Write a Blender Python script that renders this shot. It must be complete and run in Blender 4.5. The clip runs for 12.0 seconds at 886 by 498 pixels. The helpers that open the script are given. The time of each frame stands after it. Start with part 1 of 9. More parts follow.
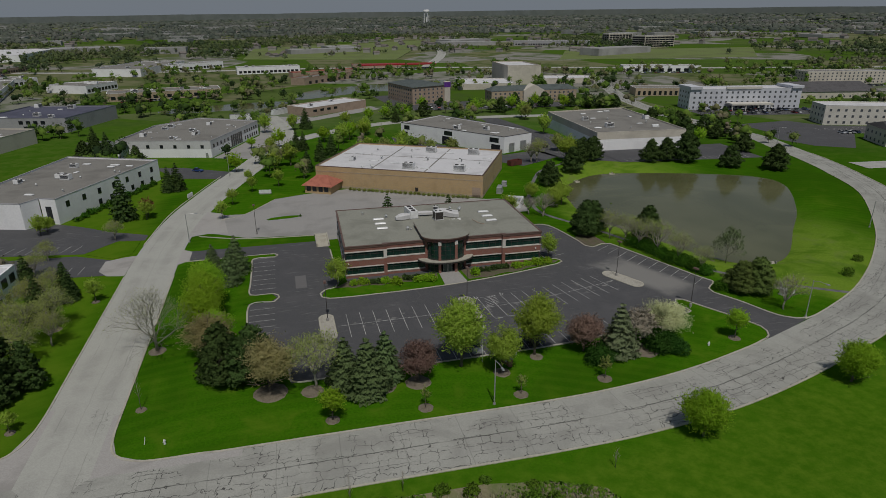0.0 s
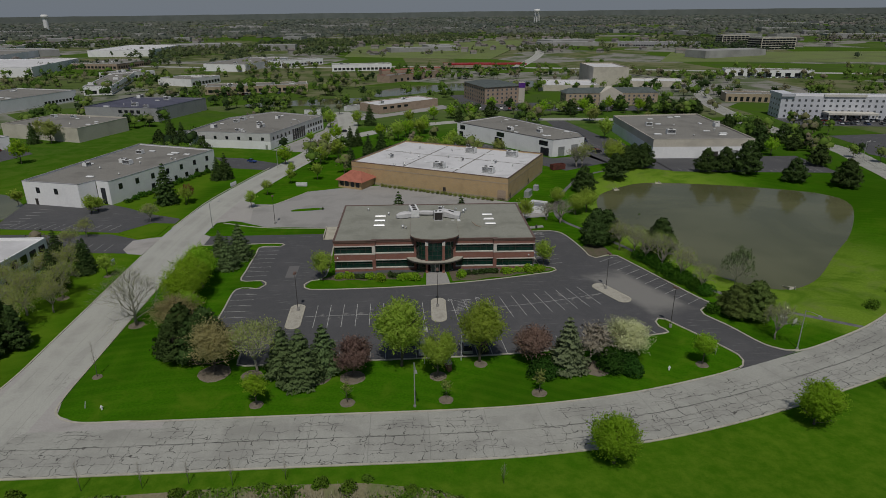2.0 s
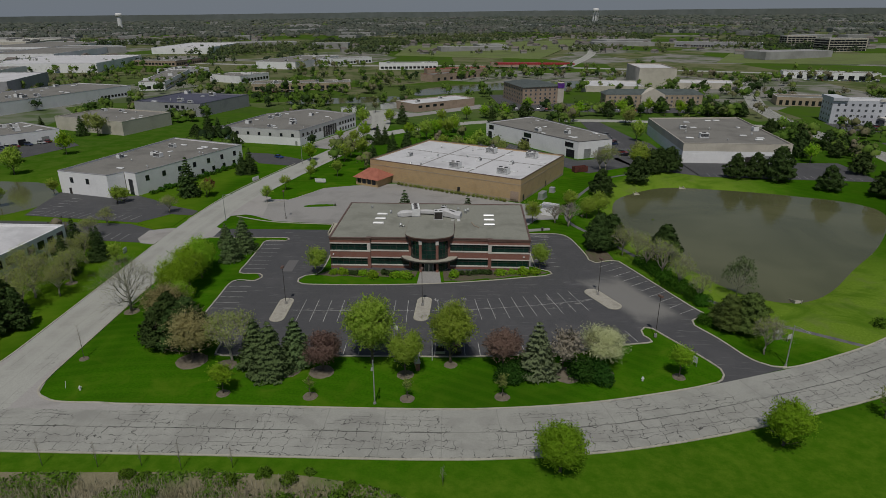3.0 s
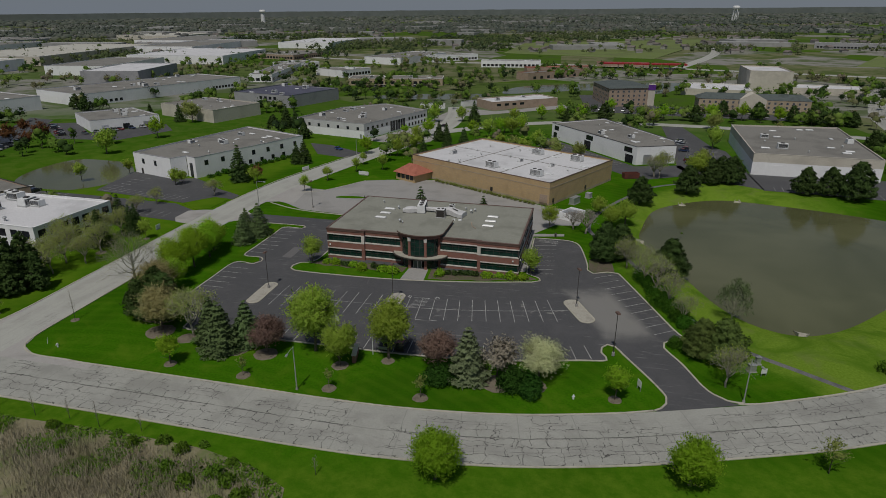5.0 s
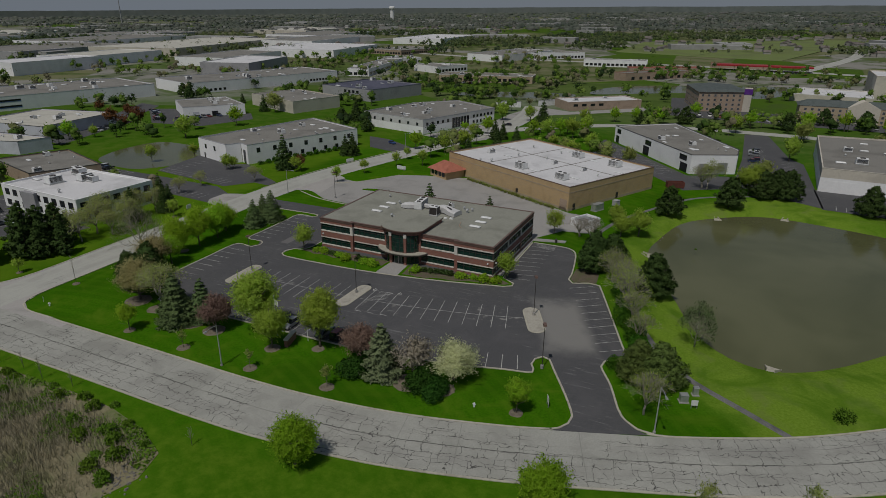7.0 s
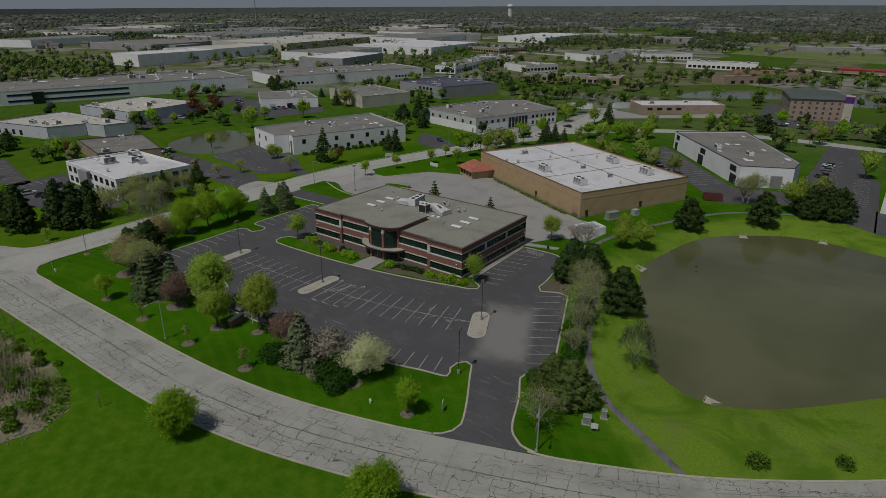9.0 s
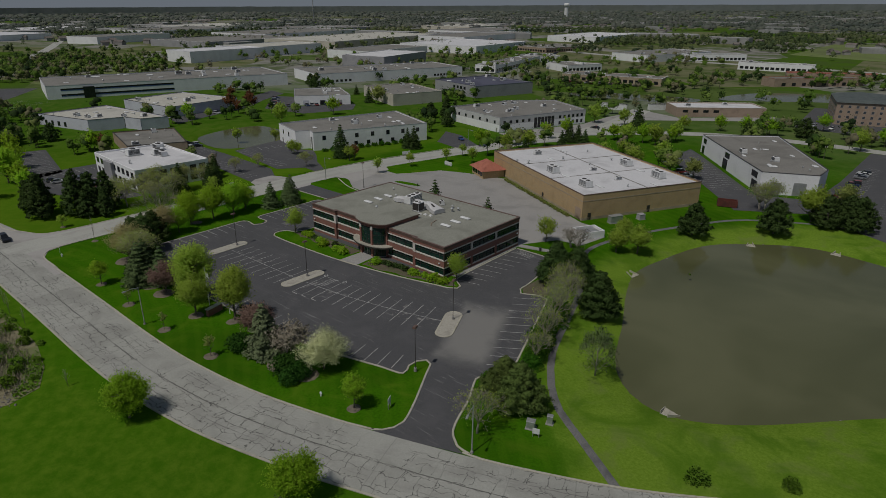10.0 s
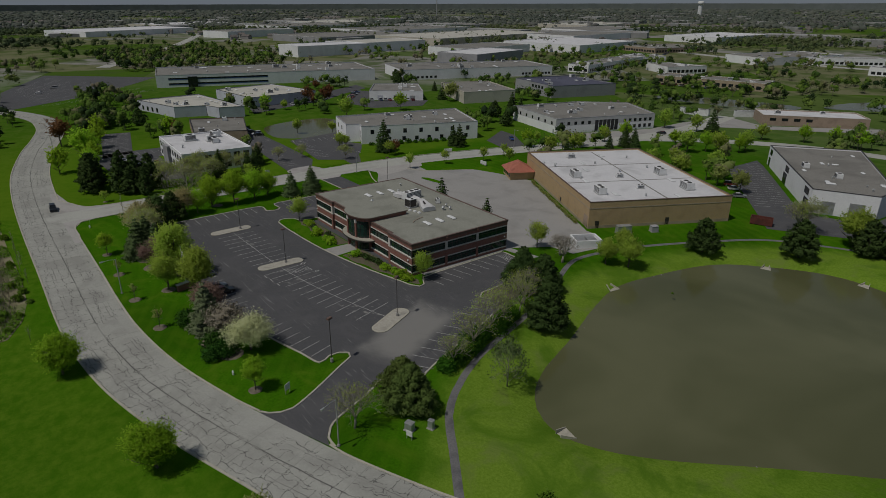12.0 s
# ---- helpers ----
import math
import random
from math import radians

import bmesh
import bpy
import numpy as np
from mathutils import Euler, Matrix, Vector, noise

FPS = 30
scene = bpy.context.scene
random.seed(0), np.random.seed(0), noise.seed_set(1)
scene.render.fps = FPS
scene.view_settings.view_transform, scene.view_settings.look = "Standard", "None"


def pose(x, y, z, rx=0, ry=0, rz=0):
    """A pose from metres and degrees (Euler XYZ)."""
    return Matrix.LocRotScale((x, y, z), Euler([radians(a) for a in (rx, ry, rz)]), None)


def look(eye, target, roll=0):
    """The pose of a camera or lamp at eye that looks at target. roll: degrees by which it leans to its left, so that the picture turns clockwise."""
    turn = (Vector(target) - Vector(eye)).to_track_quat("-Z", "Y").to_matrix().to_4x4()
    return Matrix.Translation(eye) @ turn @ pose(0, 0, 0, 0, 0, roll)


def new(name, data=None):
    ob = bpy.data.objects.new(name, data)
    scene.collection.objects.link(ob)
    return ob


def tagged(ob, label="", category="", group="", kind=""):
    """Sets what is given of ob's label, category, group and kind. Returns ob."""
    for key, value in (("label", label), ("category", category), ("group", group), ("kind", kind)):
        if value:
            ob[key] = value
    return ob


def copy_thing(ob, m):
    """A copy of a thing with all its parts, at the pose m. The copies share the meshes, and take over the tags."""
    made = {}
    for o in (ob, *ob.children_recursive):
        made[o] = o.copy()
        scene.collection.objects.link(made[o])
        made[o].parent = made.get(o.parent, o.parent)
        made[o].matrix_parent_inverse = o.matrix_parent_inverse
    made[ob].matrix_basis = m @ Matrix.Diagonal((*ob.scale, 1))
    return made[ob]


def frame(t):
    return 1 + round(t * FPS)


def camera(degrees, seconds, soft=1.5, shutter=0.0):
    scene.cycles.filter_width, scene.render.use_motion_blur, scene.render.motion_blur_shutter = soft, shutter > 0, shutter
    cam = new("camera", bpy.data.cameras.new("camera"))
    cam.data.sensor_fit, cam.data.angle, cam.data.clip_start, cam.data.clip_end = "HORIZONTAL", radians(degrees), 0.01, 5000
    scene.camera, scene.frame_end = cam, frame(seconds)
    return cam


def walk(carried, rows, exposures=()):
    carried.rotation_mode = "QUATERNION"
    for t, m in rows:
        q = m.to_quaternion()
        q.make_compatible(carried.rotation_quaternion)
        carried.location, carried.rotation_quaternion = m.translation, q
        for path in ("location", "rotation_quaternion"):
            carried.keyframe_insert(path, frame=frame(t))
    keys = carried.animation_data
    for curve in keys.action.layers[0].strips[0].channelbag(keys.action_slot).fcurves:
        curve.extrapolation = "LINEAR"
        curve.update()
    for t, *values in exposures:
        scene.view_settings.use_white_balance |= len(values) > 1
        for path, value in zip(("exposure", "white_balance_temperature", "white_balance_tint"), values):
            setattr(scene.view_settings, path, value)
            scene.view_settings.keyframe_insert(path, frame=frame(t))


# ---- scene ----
cam = camera(71.8, 12.0, soft=0.8)
METRES, EYE, TILT, LEAN, TURN = 187.8, 59.0, 0.0, 0.0, -14.6
ROWS = [
    (0.0, 0.0, 0.0, 0.0, -0.1, -20.78, 0.25),
    (0.5, 0.0363, 0.0004, 0.0001, 2.44, -20.78, 0.24),
    (1.0, 0.072, 0.0027, 0.0006, 4.99, -20.77, 0.2),
    (1.5, 0.1079, 0.0067, 0.0011, 7.46, -20.77, 0.16),
    (2.0, 0.1465, 0.0126, 0.0015, 10.08, -20.81, 0.08),
    (2.5, 0.1832, 0.0197, 0.0019, 12.64, -20.86, 0.03),
    (3.0, 0.2202, 0.0293, 0.002, 15.32, -20.88, -0.02),
    (5.0, 0.3725, 0.0886, 0.0033, 26.85, -21.13, -0.19),
    (5.5, 0.4125, 0.11, 0.0038, 29.58, -21.21, -0.25),
    (6.0, 0.4496, 0.132, 0.0042, 32.3, -21.29, -0.3),
    (6.5, 0.4858, 0.1559, 0.0049, 35.23, -21.36, -0.33),
    (7.0, 0.5221, 0.1832, 0.0055, 38.43, -21.45, -0.37),
    (9.0, 0.6464, 0.3036, 0.0068, 49.34, -21.69, -0.5),
    (9.5, 0.6734, 0.3357, 0.007, 51.9, -21.77, -0.52),
    (10.0, 0.6992, 0.3693, 0.0075, 54.45, -21.83, -0.52),
    (10.5, 0.7251, 0.4074, 0.008, 57.32, -21.9, -0.55),
    (11.0, 0.7477, 0.4448, 0.0086, 60.11, -21.99, -0.58),
    (11.5, 0.768, 0.4829, 0.0092, 62.84, -22.06, -0.59),
    (12.0, 0.7876, 0.5243, 0.0094, 65.81, -22.13, -0.61),
]
walk(cam, [(t, pose(0, 0, EYE, TILT, LEAN, TURN) @ pose(METRES * x, METRES * y, METRES * z, 90 + pitch, roll, yaw)) for t, x, y, z, yaw, pitch, roll in ROWS],
     [(0.0, -0.72), (5.0, -0.75), (7.0, -0.85), (9.0, -0.92), (12.0, -1.02)])

# ---- light ----
SUN_ELEVATION, SUN_AZIMUTH = 61.0, 184.0   # degrees; azimuth from +y, clockwise
world = bpy.data.worlds.new("sky")
scene.world = world
world.use_nodes = True
wn = world.node_tree.nodes
sky = wn.new("ShaderNodeTexSky")
sky.sky_type, sky.sun_disc = "NISHITA", False
sky.sun_elevation, sky.sun_rotation = radians(SUN_ELEVATION), radians(SUN_AZIMUTH)
sky.air_density, sky.dust_density, sky.ozone_density = 1.0, 0.6, 1.0
# thin high cloud: the clear sky's colour, greyed
veil = wn.new("ShaderNodeMix")
veil.data_type = "RGBA"
veil.inputs[7].default_value = (4.3, 4.95, 5.9, 1)
aim = wn.new("ShaderNodeTexCoord")
up = wn.new("ShaderNodeSeparateXYZ")
thick = wn.new("ShaderNodeMapRange")
for k, v in enumerate((0.0, 0.40, 0.95, 0.22), 1):
    thick.inputs[k].default_value = v
world.node_tree.links.new(aim.outputs["Generated"], up.inputs[0])
world.node_tree.links.new(up.outputs[2], thick.inputs[0])
world.node_tree.links.new(thick.outputs[0], veil.inputs[0])
world.node_tree.links.new(sky.outputs[0], veil.inputs[6])
world.node_tree.links.new(veil.outputs[2], wn["Background"].inputs[0])
wn["Background"].inputs[1].default_value = 0.057
sun_data = bpy.data.lights.new("sun", "SUN")
sun_data.energy, sun_data.angle, sun_data.color = 3.7, radians(1.2), (1.0, 0.95, 0.875)
sun = new("sun", sun_data)
sun.matrix_world = look((60 * math.cos(radians(SUN_ELEVATION)) * math.sin(radians(SUN_AZIMUTH)), 60 * math.cos(radians(SUN_ELEVATION)) * math.cos(radians(SUN_AZIMUTH)), 60 * math.sin(radians(SUN_ELEVATION))), (0, 0, 0))

# ---- materials ----
def node_mat(name):
    m = bpy.data.materials.new(name)
    m.use_nodes = True
    t = m.node_tree
    return m, t.nodes, t.links, t.nodes["Principled BSDF"]


def mix_rgb(n, l, fac, a, b, mode="MIX"):
    x = n.new("ShaderNodeMix")
    x.data_type, x.blend_type, x.clamp_factor = "RGBA", mode, True
    for sock, value in ((0, fac), (6, a), (7, b)):
        if hasattr(value, "is_linked"):
            l.new(value, x.inputs[sock])
        else:
            x.inputs[sock].default_value = value if sock == 0 else (*value, 1)
    return x.outputs[2]


def noise_of(n, l, vec, scale, detail=4.0, rough=0.6, distortion=0.0):
    x = n.new("ShaderNodeTexNoise")
    x.inputs["Scale"].default_value, x.inputs["Detail"].default_value = scale, detail
    x.inputs["Roughness"].default_value, x.inputs["Distortion"].default_value = rough, distortion
    l.new(vec, x.inputs["Vector"])
    return x.outputs["Fac"]


def ramp_of(n, l, fac, lo, hi, a=0.0, b=1.0):
    x = n.new("ShaderNodeMapRange")
    x.interpolation_type = "SMOOTHSTEP"
    for i, v in enumerate((lo, hi, a, b)):
        x.inputs[i + 1].default_value = v
    l.new(fac, x.inputs[0])
    return x.outputs[0]


def math_of(n, l, op, a, b=0.0):
    x = n.new("ShaderNodeMath")
    x.operation = op
    for i, v in enumerate((a, b)):
        if hasattr(v, "is_linked"):
            l.new(v, x.inputs[i])
        else:
            x.inputs[i].default_value = v
    return x.outputs[0]


def place_of(n):
    return n.new("ShaderNodeNewGeometry").outputs["Position"]


def relief(n, l, bsdf, height, strength, distance):
    x = n.new("ShaderNodeBump")
    x.inputs["Strength"].default_value, x.inputs["Distance"].default_value = strength, distance
    l.new(height, x.inputs["Height"])
    l.new(x.outputs[0], bsdf.inputs["Normal"])


def surface(name, a, b, stain=None, fine=5.0, coarse=0.25, rough=0.85, metal=0.0, bump=0.3, depth=0.02, spec=0.3, vary=0.0):
    """Two-scale surface: grain from a to b, and broad stains."""
    m, n, l, p = node_mat(name)
    vec = place_of(n)
    grain = noise_of(n, l, vec, fine, 5.0, 0.65)
    broad = noise_of(n, l, vec, coarse, 4.0, 0.6, 0.4)
    col = mix_rgb(n, l, ramp_of(n, l, grain, 0.3, 0.7), a, b)
    col = mix_rgb(n, l, ramp_of(n, l, broad, 0.45, 0.7, 0.0, 0.75), col, stain or tuple(0.78 * c for c in a))
    if vary:
        info = n.new("ShaderNodeObjectInfo")
        gain = ramp_of(n, l, info.outputs["Random"], 0.0, 1.0, 1 - vary, 1 + vary)
        hsv = n.new("ShaderNodeHueSaturation")
        l.new(gain, hsv.inputs["Value"])
        l.new(col, hsv.inputs["Color"])
        col = hsv.outputs[0]
    l.new(col, p.inputs["Base Color"])
    p.inputs["Roughness"].default_value, p.inputs["Metallic"].default_value = rough, metal
    p.inputs["Specular IOR Level"].default_value = spec
    if bump:
        relief(n, l, p, grain, bump, depth)
    return m


def make_ground():
    m, n, l, p = node_mat("grass_ground")
    vec = place_of(n)
    sep = n.new("ShaderNodeSeparateXYZ")
    l.new(vec, sep.inputs[0])
    x, y = sep.outputs[0], sep.outputs[1]
    fine = noise_of(n, l, vec, 2.2, 6.0, 0.7)
    mid = noise_of(n, l, vec, 0.16, 5.0, 0.62, 0.6)
    broad = noise_of(n, l, vec, 0.028, 4.0, 0.6, 0.5)
    lawn = mix_rgb(n, l, ramp_of(n, l, fine, 0.3, 0.72), (0.031, 0.102, 0.003), (0.048, 0.146, 0.004))
    lawn = mix_rgb(n, l, ramp_of(n, l, mid, 0.46, 0.70, 0.0, 0.75), lawn, (0.078, 0.150, 0.009))
    lawn = mix_rgb(n, l, ramp_of(n, l, broad, 0.44, 0.62, 0.0, 0.75), lawn, (0.026, 0.083, 0.003))
    # unmown, weedier grass south of the road
    wild = mix_rgb(n, l, ramp_of(n, l, noise_of(n, l, vec, 0.42, 7.0, 0.72), 0.36, 0.68), (0.046, 0.120, 0.005), (0.092, 0.168, 0.012))
    south = math_of(n, l, "ADD", y, math_of(n, l, "MULTIPLY", math_of(n, l, "ABSOLUTE", math_of(n, l, "SUBTRACT", x, 35.0)), -0.22))
    lawn = mix_rgb(n, l, ramp_of(n, l, south, 58.0, 66.0, 0.75, 0.0), lawn, wild)
    mow = n.new("ShaderNodeTexWave")
    mow.wave_type, mow.rings_direction = "RINGS", "Z"
    mow.inputs["Scale"].default_value, mow.inputs["Distortion"].default_value, mow.inputs["Detail Scale"].default_value = 0.11, 26.0, 0.05
    l.new(vec, mow.inputs["Vector"])
    lawn = mix_rgb(n, l, ramp_of(n, l, mow.outputs["Fac"], 0.35, 0.9, 0.0, 0.09), lawn, (0.105, 0.195, 0.012))
    mead = mix_rgb(n, l, ramp_of(n, l, fine, 0.3, 0.72), (0.108, 0.190, 0.016), (0.160, 0.252, 0.030))
    mead = mix_rgb(n, l, ramp_of(n, l, mid, 0.48, 0.72, 0.0, 0.75), mead, (0.140, 0.188, 0.045))
    mead = mix_rgb(n, l, ramp_of(n, l, noise_of(n, l, vec, 0.07, 5.0, 0.65, 0.7), 0.45, 0.65, 0.0, 0.8), mead, (0.066, 0.142, 0.010))
    # coarser grass round the pond
    dx = math_of(n, l, "DIVIDE", math_of(n, l, "SUBTRACT", x, 152.0), 66.0)
    dy = math_of(n, l, "DIVIDE", math_of(n, l, "SUBTRACT", y, 166.0), 78.0)
    rr = math_of(n, l, "ADD", math_of(n, l, "MULTIPLY", dx, dx), math_of(n, l, "MULTIPLY", dy, dy))
    rr = math_of(n, l, "ADD", rr, math_of(n, l, "MULTIPLY", mid, 0.35))
    col = mix_rgb(n, l, math_of(n, l, "MULTIPLY", ramp_of(n, l, rr, 1.10, 1.34, 1.0, 0.0), ramp_of(n, l, x, 138.0, 172.0, 1.0, 0.0)), lawn, mead)
    # darker green turf on the east bank
    col = mix_rgb(n, l, ramp_of(n, l, x, 164.0, 186.0, 0.0, 0.55), col, (0.026, 0.076, 0.003))
    # thinner, yellower grass west of the side street
    col = mix_rgb(n, l, math_of(n, l, "MULTIPLY", ramp_of(n, l, x, -46.0, -38.0, 0.75, 0.0), ramp_of(n, l, mid, 0.3, 0.6, 0.6, 1.0)), col, (0.088, 0.160, 0.010))
    # rougher, duller grass between the warehouses
    ox, oy = math_of(n, l, "SUBTRACT", x, 70.0), math_of(n, l, "SUBTRACT", y, 100.0)
    off = math_of(n, l, "SQRT", math_of(n, l, "ADD", math_of(n, l, "MULTIPLY", ox, ox), math_of(n, l, "MULTIPLY", oy, oy)))
    rough_grass = mix_rgb(n, l, ramp_of(n, l, mid, 0.35, 0.7), (0.036, 0.098, 0.007), (0.068, 0.122, 0.018))
    col = mix_rgb(n, l, ramp_of(n, l, off, 150.0, 290.0, 0.0, 0.85), col, rough_grass)
    # open country farther out: pasture, bare plots and scrub
    r2 = math_of(n, l, "SQRT", math_of(n, l, "ADD", math_of(n, l, "MULTIPLY", x, x), math_of(n, l, "MULTIPLY", y, y)))
    plots = n.new("ShaderNodeTexVoronoi")
    plots.inputs["Scale"].default_value = 0.0085
    l.new(vec, plots.inputs["Vector"])
    cell = n.new("ShaderNodeSeparateColor")
    l.new(plots.outputs["Color"], cell.inputs[0])
    land = mix_rgb(n, l, ramp_of(n, l, cell.outputs[0], 0.35, 0.5), (0.060, 0.115, 0.014), (0.150, 0.155, 0.085))
    land = mix_rgb(n, l, ramp_of(n, l, cell.outputs[1], 0.62, 0.72), land, (0.230, 0.225, 0.205))
    land = mix_rgb(n, l, ramp_of(n, l, broad, 0.42, 0.62, 0.0, 0.8), land, (0.060, 0.095, 0.024))
    col = mix_rgb(n, l, ramp_of(n, l, r2, 300.0, 520.0), col, land)
    l.new(col, p.inputs["Base Color"])
    p.inputs["Roughness"].default_value, p.inputs["Specular IOR Level"].default_value = 1.0, 0.0
    relief(n, l, p, fine, 0.8, 0.09)
    return m


def make_road(name, tone, cracked):
    """Concrete carriageway on a strip whose UV runs in metres along and across."""
    m, n, l, p = node_mat(name)
    uv = n.new("ShaderNodeUVMap").outputs[0]
    vec = place_of(n)
    grain = noise_of(n, l, vec, 5.0, 6.0, 0.7)
    broad = noise_of(n, l, vec, 0.11, 5.0, 0.62, 0.8)
    a = tuple(tone * c for c in (0.345, 0.348, 0.318))
    b = tuple(tone * c for c in (0.430, 0.433, 0.398))
    col = mix_rgb(n, l, ramp_of(n, l, grain, 0.3, 0.7), a, b)
    col = mix_rgb(n, l, ramp_of(n, l, broad, 0.40, 0.70, 0.0, 0.42 if cracked else 0.14), col, tuple(tone * c for c in (0.225, 0.227, 0.205)))
    sep = n.new("ShaderNodeSeparateXYZ")
    l.new(uv, sep.inputs[0])
    warp = n.new("ShaderNodeTexNoise")
    warp.inputs["Scale"].default_value, warp.inputs["Detail"].default_value = 0.6, 4.0
    l.new(uv, warp.inputs["Vector"])
    sub = n.new("ShaderNodeVectorMath")
    sub.operation = "SUBTRACT"
    l.new(warp.outputs["Color"], sub.inputs[0])
    sub.inputs[1].default_value = (0.5, 0.5, 0.5)
    sc = n.new("ShaderNodeVectorMath")
    sc.operation = "SCALE"
    l.new(sub.outputs[0], sc.inputs[0])
    sc.inputs["Scale"].default_value = 2.2
    add = n.new("ShaderNodeVectorMath")
    l.new(uv, add.inputs[0])
    l.new(sc.outputs[0], add.inputs[1])
    net = 0.0
    for wide, tall, shift, turn in ((4.6, 1.9, 0.37, 0.0), (2.7, 4.4, 0.61, 0.10)):
        mp = n.new("ShaderNodeMapping")
        mp.inputs["Rotation"].default_value = (0, 0, turn)
        l.new(add.outputs[0], mp.inputs["Vector"])
        br = n.new("ShaderNodeTexBrick")
        br.offset, br.offset_frequency, br.squash, br.squash_frequency = shift, 2, 1.6, 3
        for key, value in (("Scale", 1.0), ("Brick Width", wide), ("Row Height", tall), ("Mortar Size", 0.045), ("Mortar Smooth", 0.3)):
            br.inputs[key].default_value = value
        l.new(mp.outputs[0], br.inputs["Vector"])
        gone = noise_of(n, l, mp.outputs[0], 0.42 + shift * 0.3, 3.0, 0.55)
        net = math_of(n, l, "MAXIMUM", net, math_of(n, l, "MULTIPLY", br.outputs["Fac"], ramp_of(n, l, gone, 0.41, 0.45)))
    keep = noise_of(n, l, uv, 0.085, 3.0, 0.6)
    worn = math_of(n, l, "SUBTRACT", keep, math_of(n, l, "MULTIPLY", sep.outputs[1], 0.024))
    amount = ramp_of(n, l, worn, 0.36 if cracked else 0.66, 0.46 if cracked else 0.72)
    net = math_of(n, l, "MULTIPLY", net, amount)
    # long joints at the crown and the quarter lines, wandering a little
    wob = math_of(n, l, "MULTIPLY", math_of(n, l, "SUBTRACT", noise_of(n, l, uv, 0.25, 4.0), 0.5), 0.7)
    across = math_of(n, l, "ADD", sep.outputs[1], wob)
    crown = ramp_of(n, l, math_of(n, l, "ABSOLUTE", across), 0.05, 0.12, 1.0, 0.0)
    quarter = ramp_of(n, l, math_of(n, l, "ABSOLUTE", math_of(n, l, "SUBTRACT", math_of(n, l, "ABSOLUTE", across), 3.1)), 0.03, 0.08, 1.0, 0.0)
    joint = math_of(n, l, "FRACT", math_of(n, l, "DIVIDE", math_of(n, l, "ADD", sep.outputs[0], math_of(n, l, "MULTIPLY", wob, 0.5)), 9.1))
    cross = ramp_of(n, l, math_of(n, l, "ABSOLUTE", math_of(n, l, "SUBTRACT", joint, 0.5)), 0.004, 0.010, 1.0, 0.0)
    lines = math_of(n, l, "MAXIMUM", math_of(n, l, "MULTIPLY", crown, ramp_of(n, l, keep, 0.38, 0.56, 0.25, 0.8 if cracked else 0.25)), math_of(n, l, "MULTIPLY", quarter, ramp_of(n, l, keep, 0.45, 0.6, 0.0, 0.6)))
    lines = math_of(n, l, "MAXIMUM", lines, math_of(n, l, "MULTIPLY", cross, 0.25 if cracked else 0.15))
    dark = math_of(n, l, "MULTIPLY", math_of(n, l, "MAXIMUM", lines, math_of(n, l, "MULTIPLY", net, 0.9)), 1.0 if cracked else 0.45)
    col = mix_rgb(n, l, dark, col, (0.045, 0.043, 0.042))
    # oil-darkened wheel lanes
    lane = ramp_of(n, l, math_of(n, l, "ABSOLUTE", math_of(n, l, "SUBTRACT", math_of(n, l, "ABSOLUTE", sep.outputs[1]), 2.6)), 0.5, 1.9, 0.22, 0.0)
    col = mix_rgb(n, l, math_of(n, l, "MULTIPLY", lane, ramp_of(n, l, broad, 0.35, 0.6)), col, (0.20, 0.195, 0.185))
    l.new(col, p.inputs["Base Color"])
    p.inputs["Roughness"].default_value, p.inputs["Specular IOR Level"].default_value = 0.9, 0.2
    relief(n, l, p, grain, 0.25, 0.02)
    return m


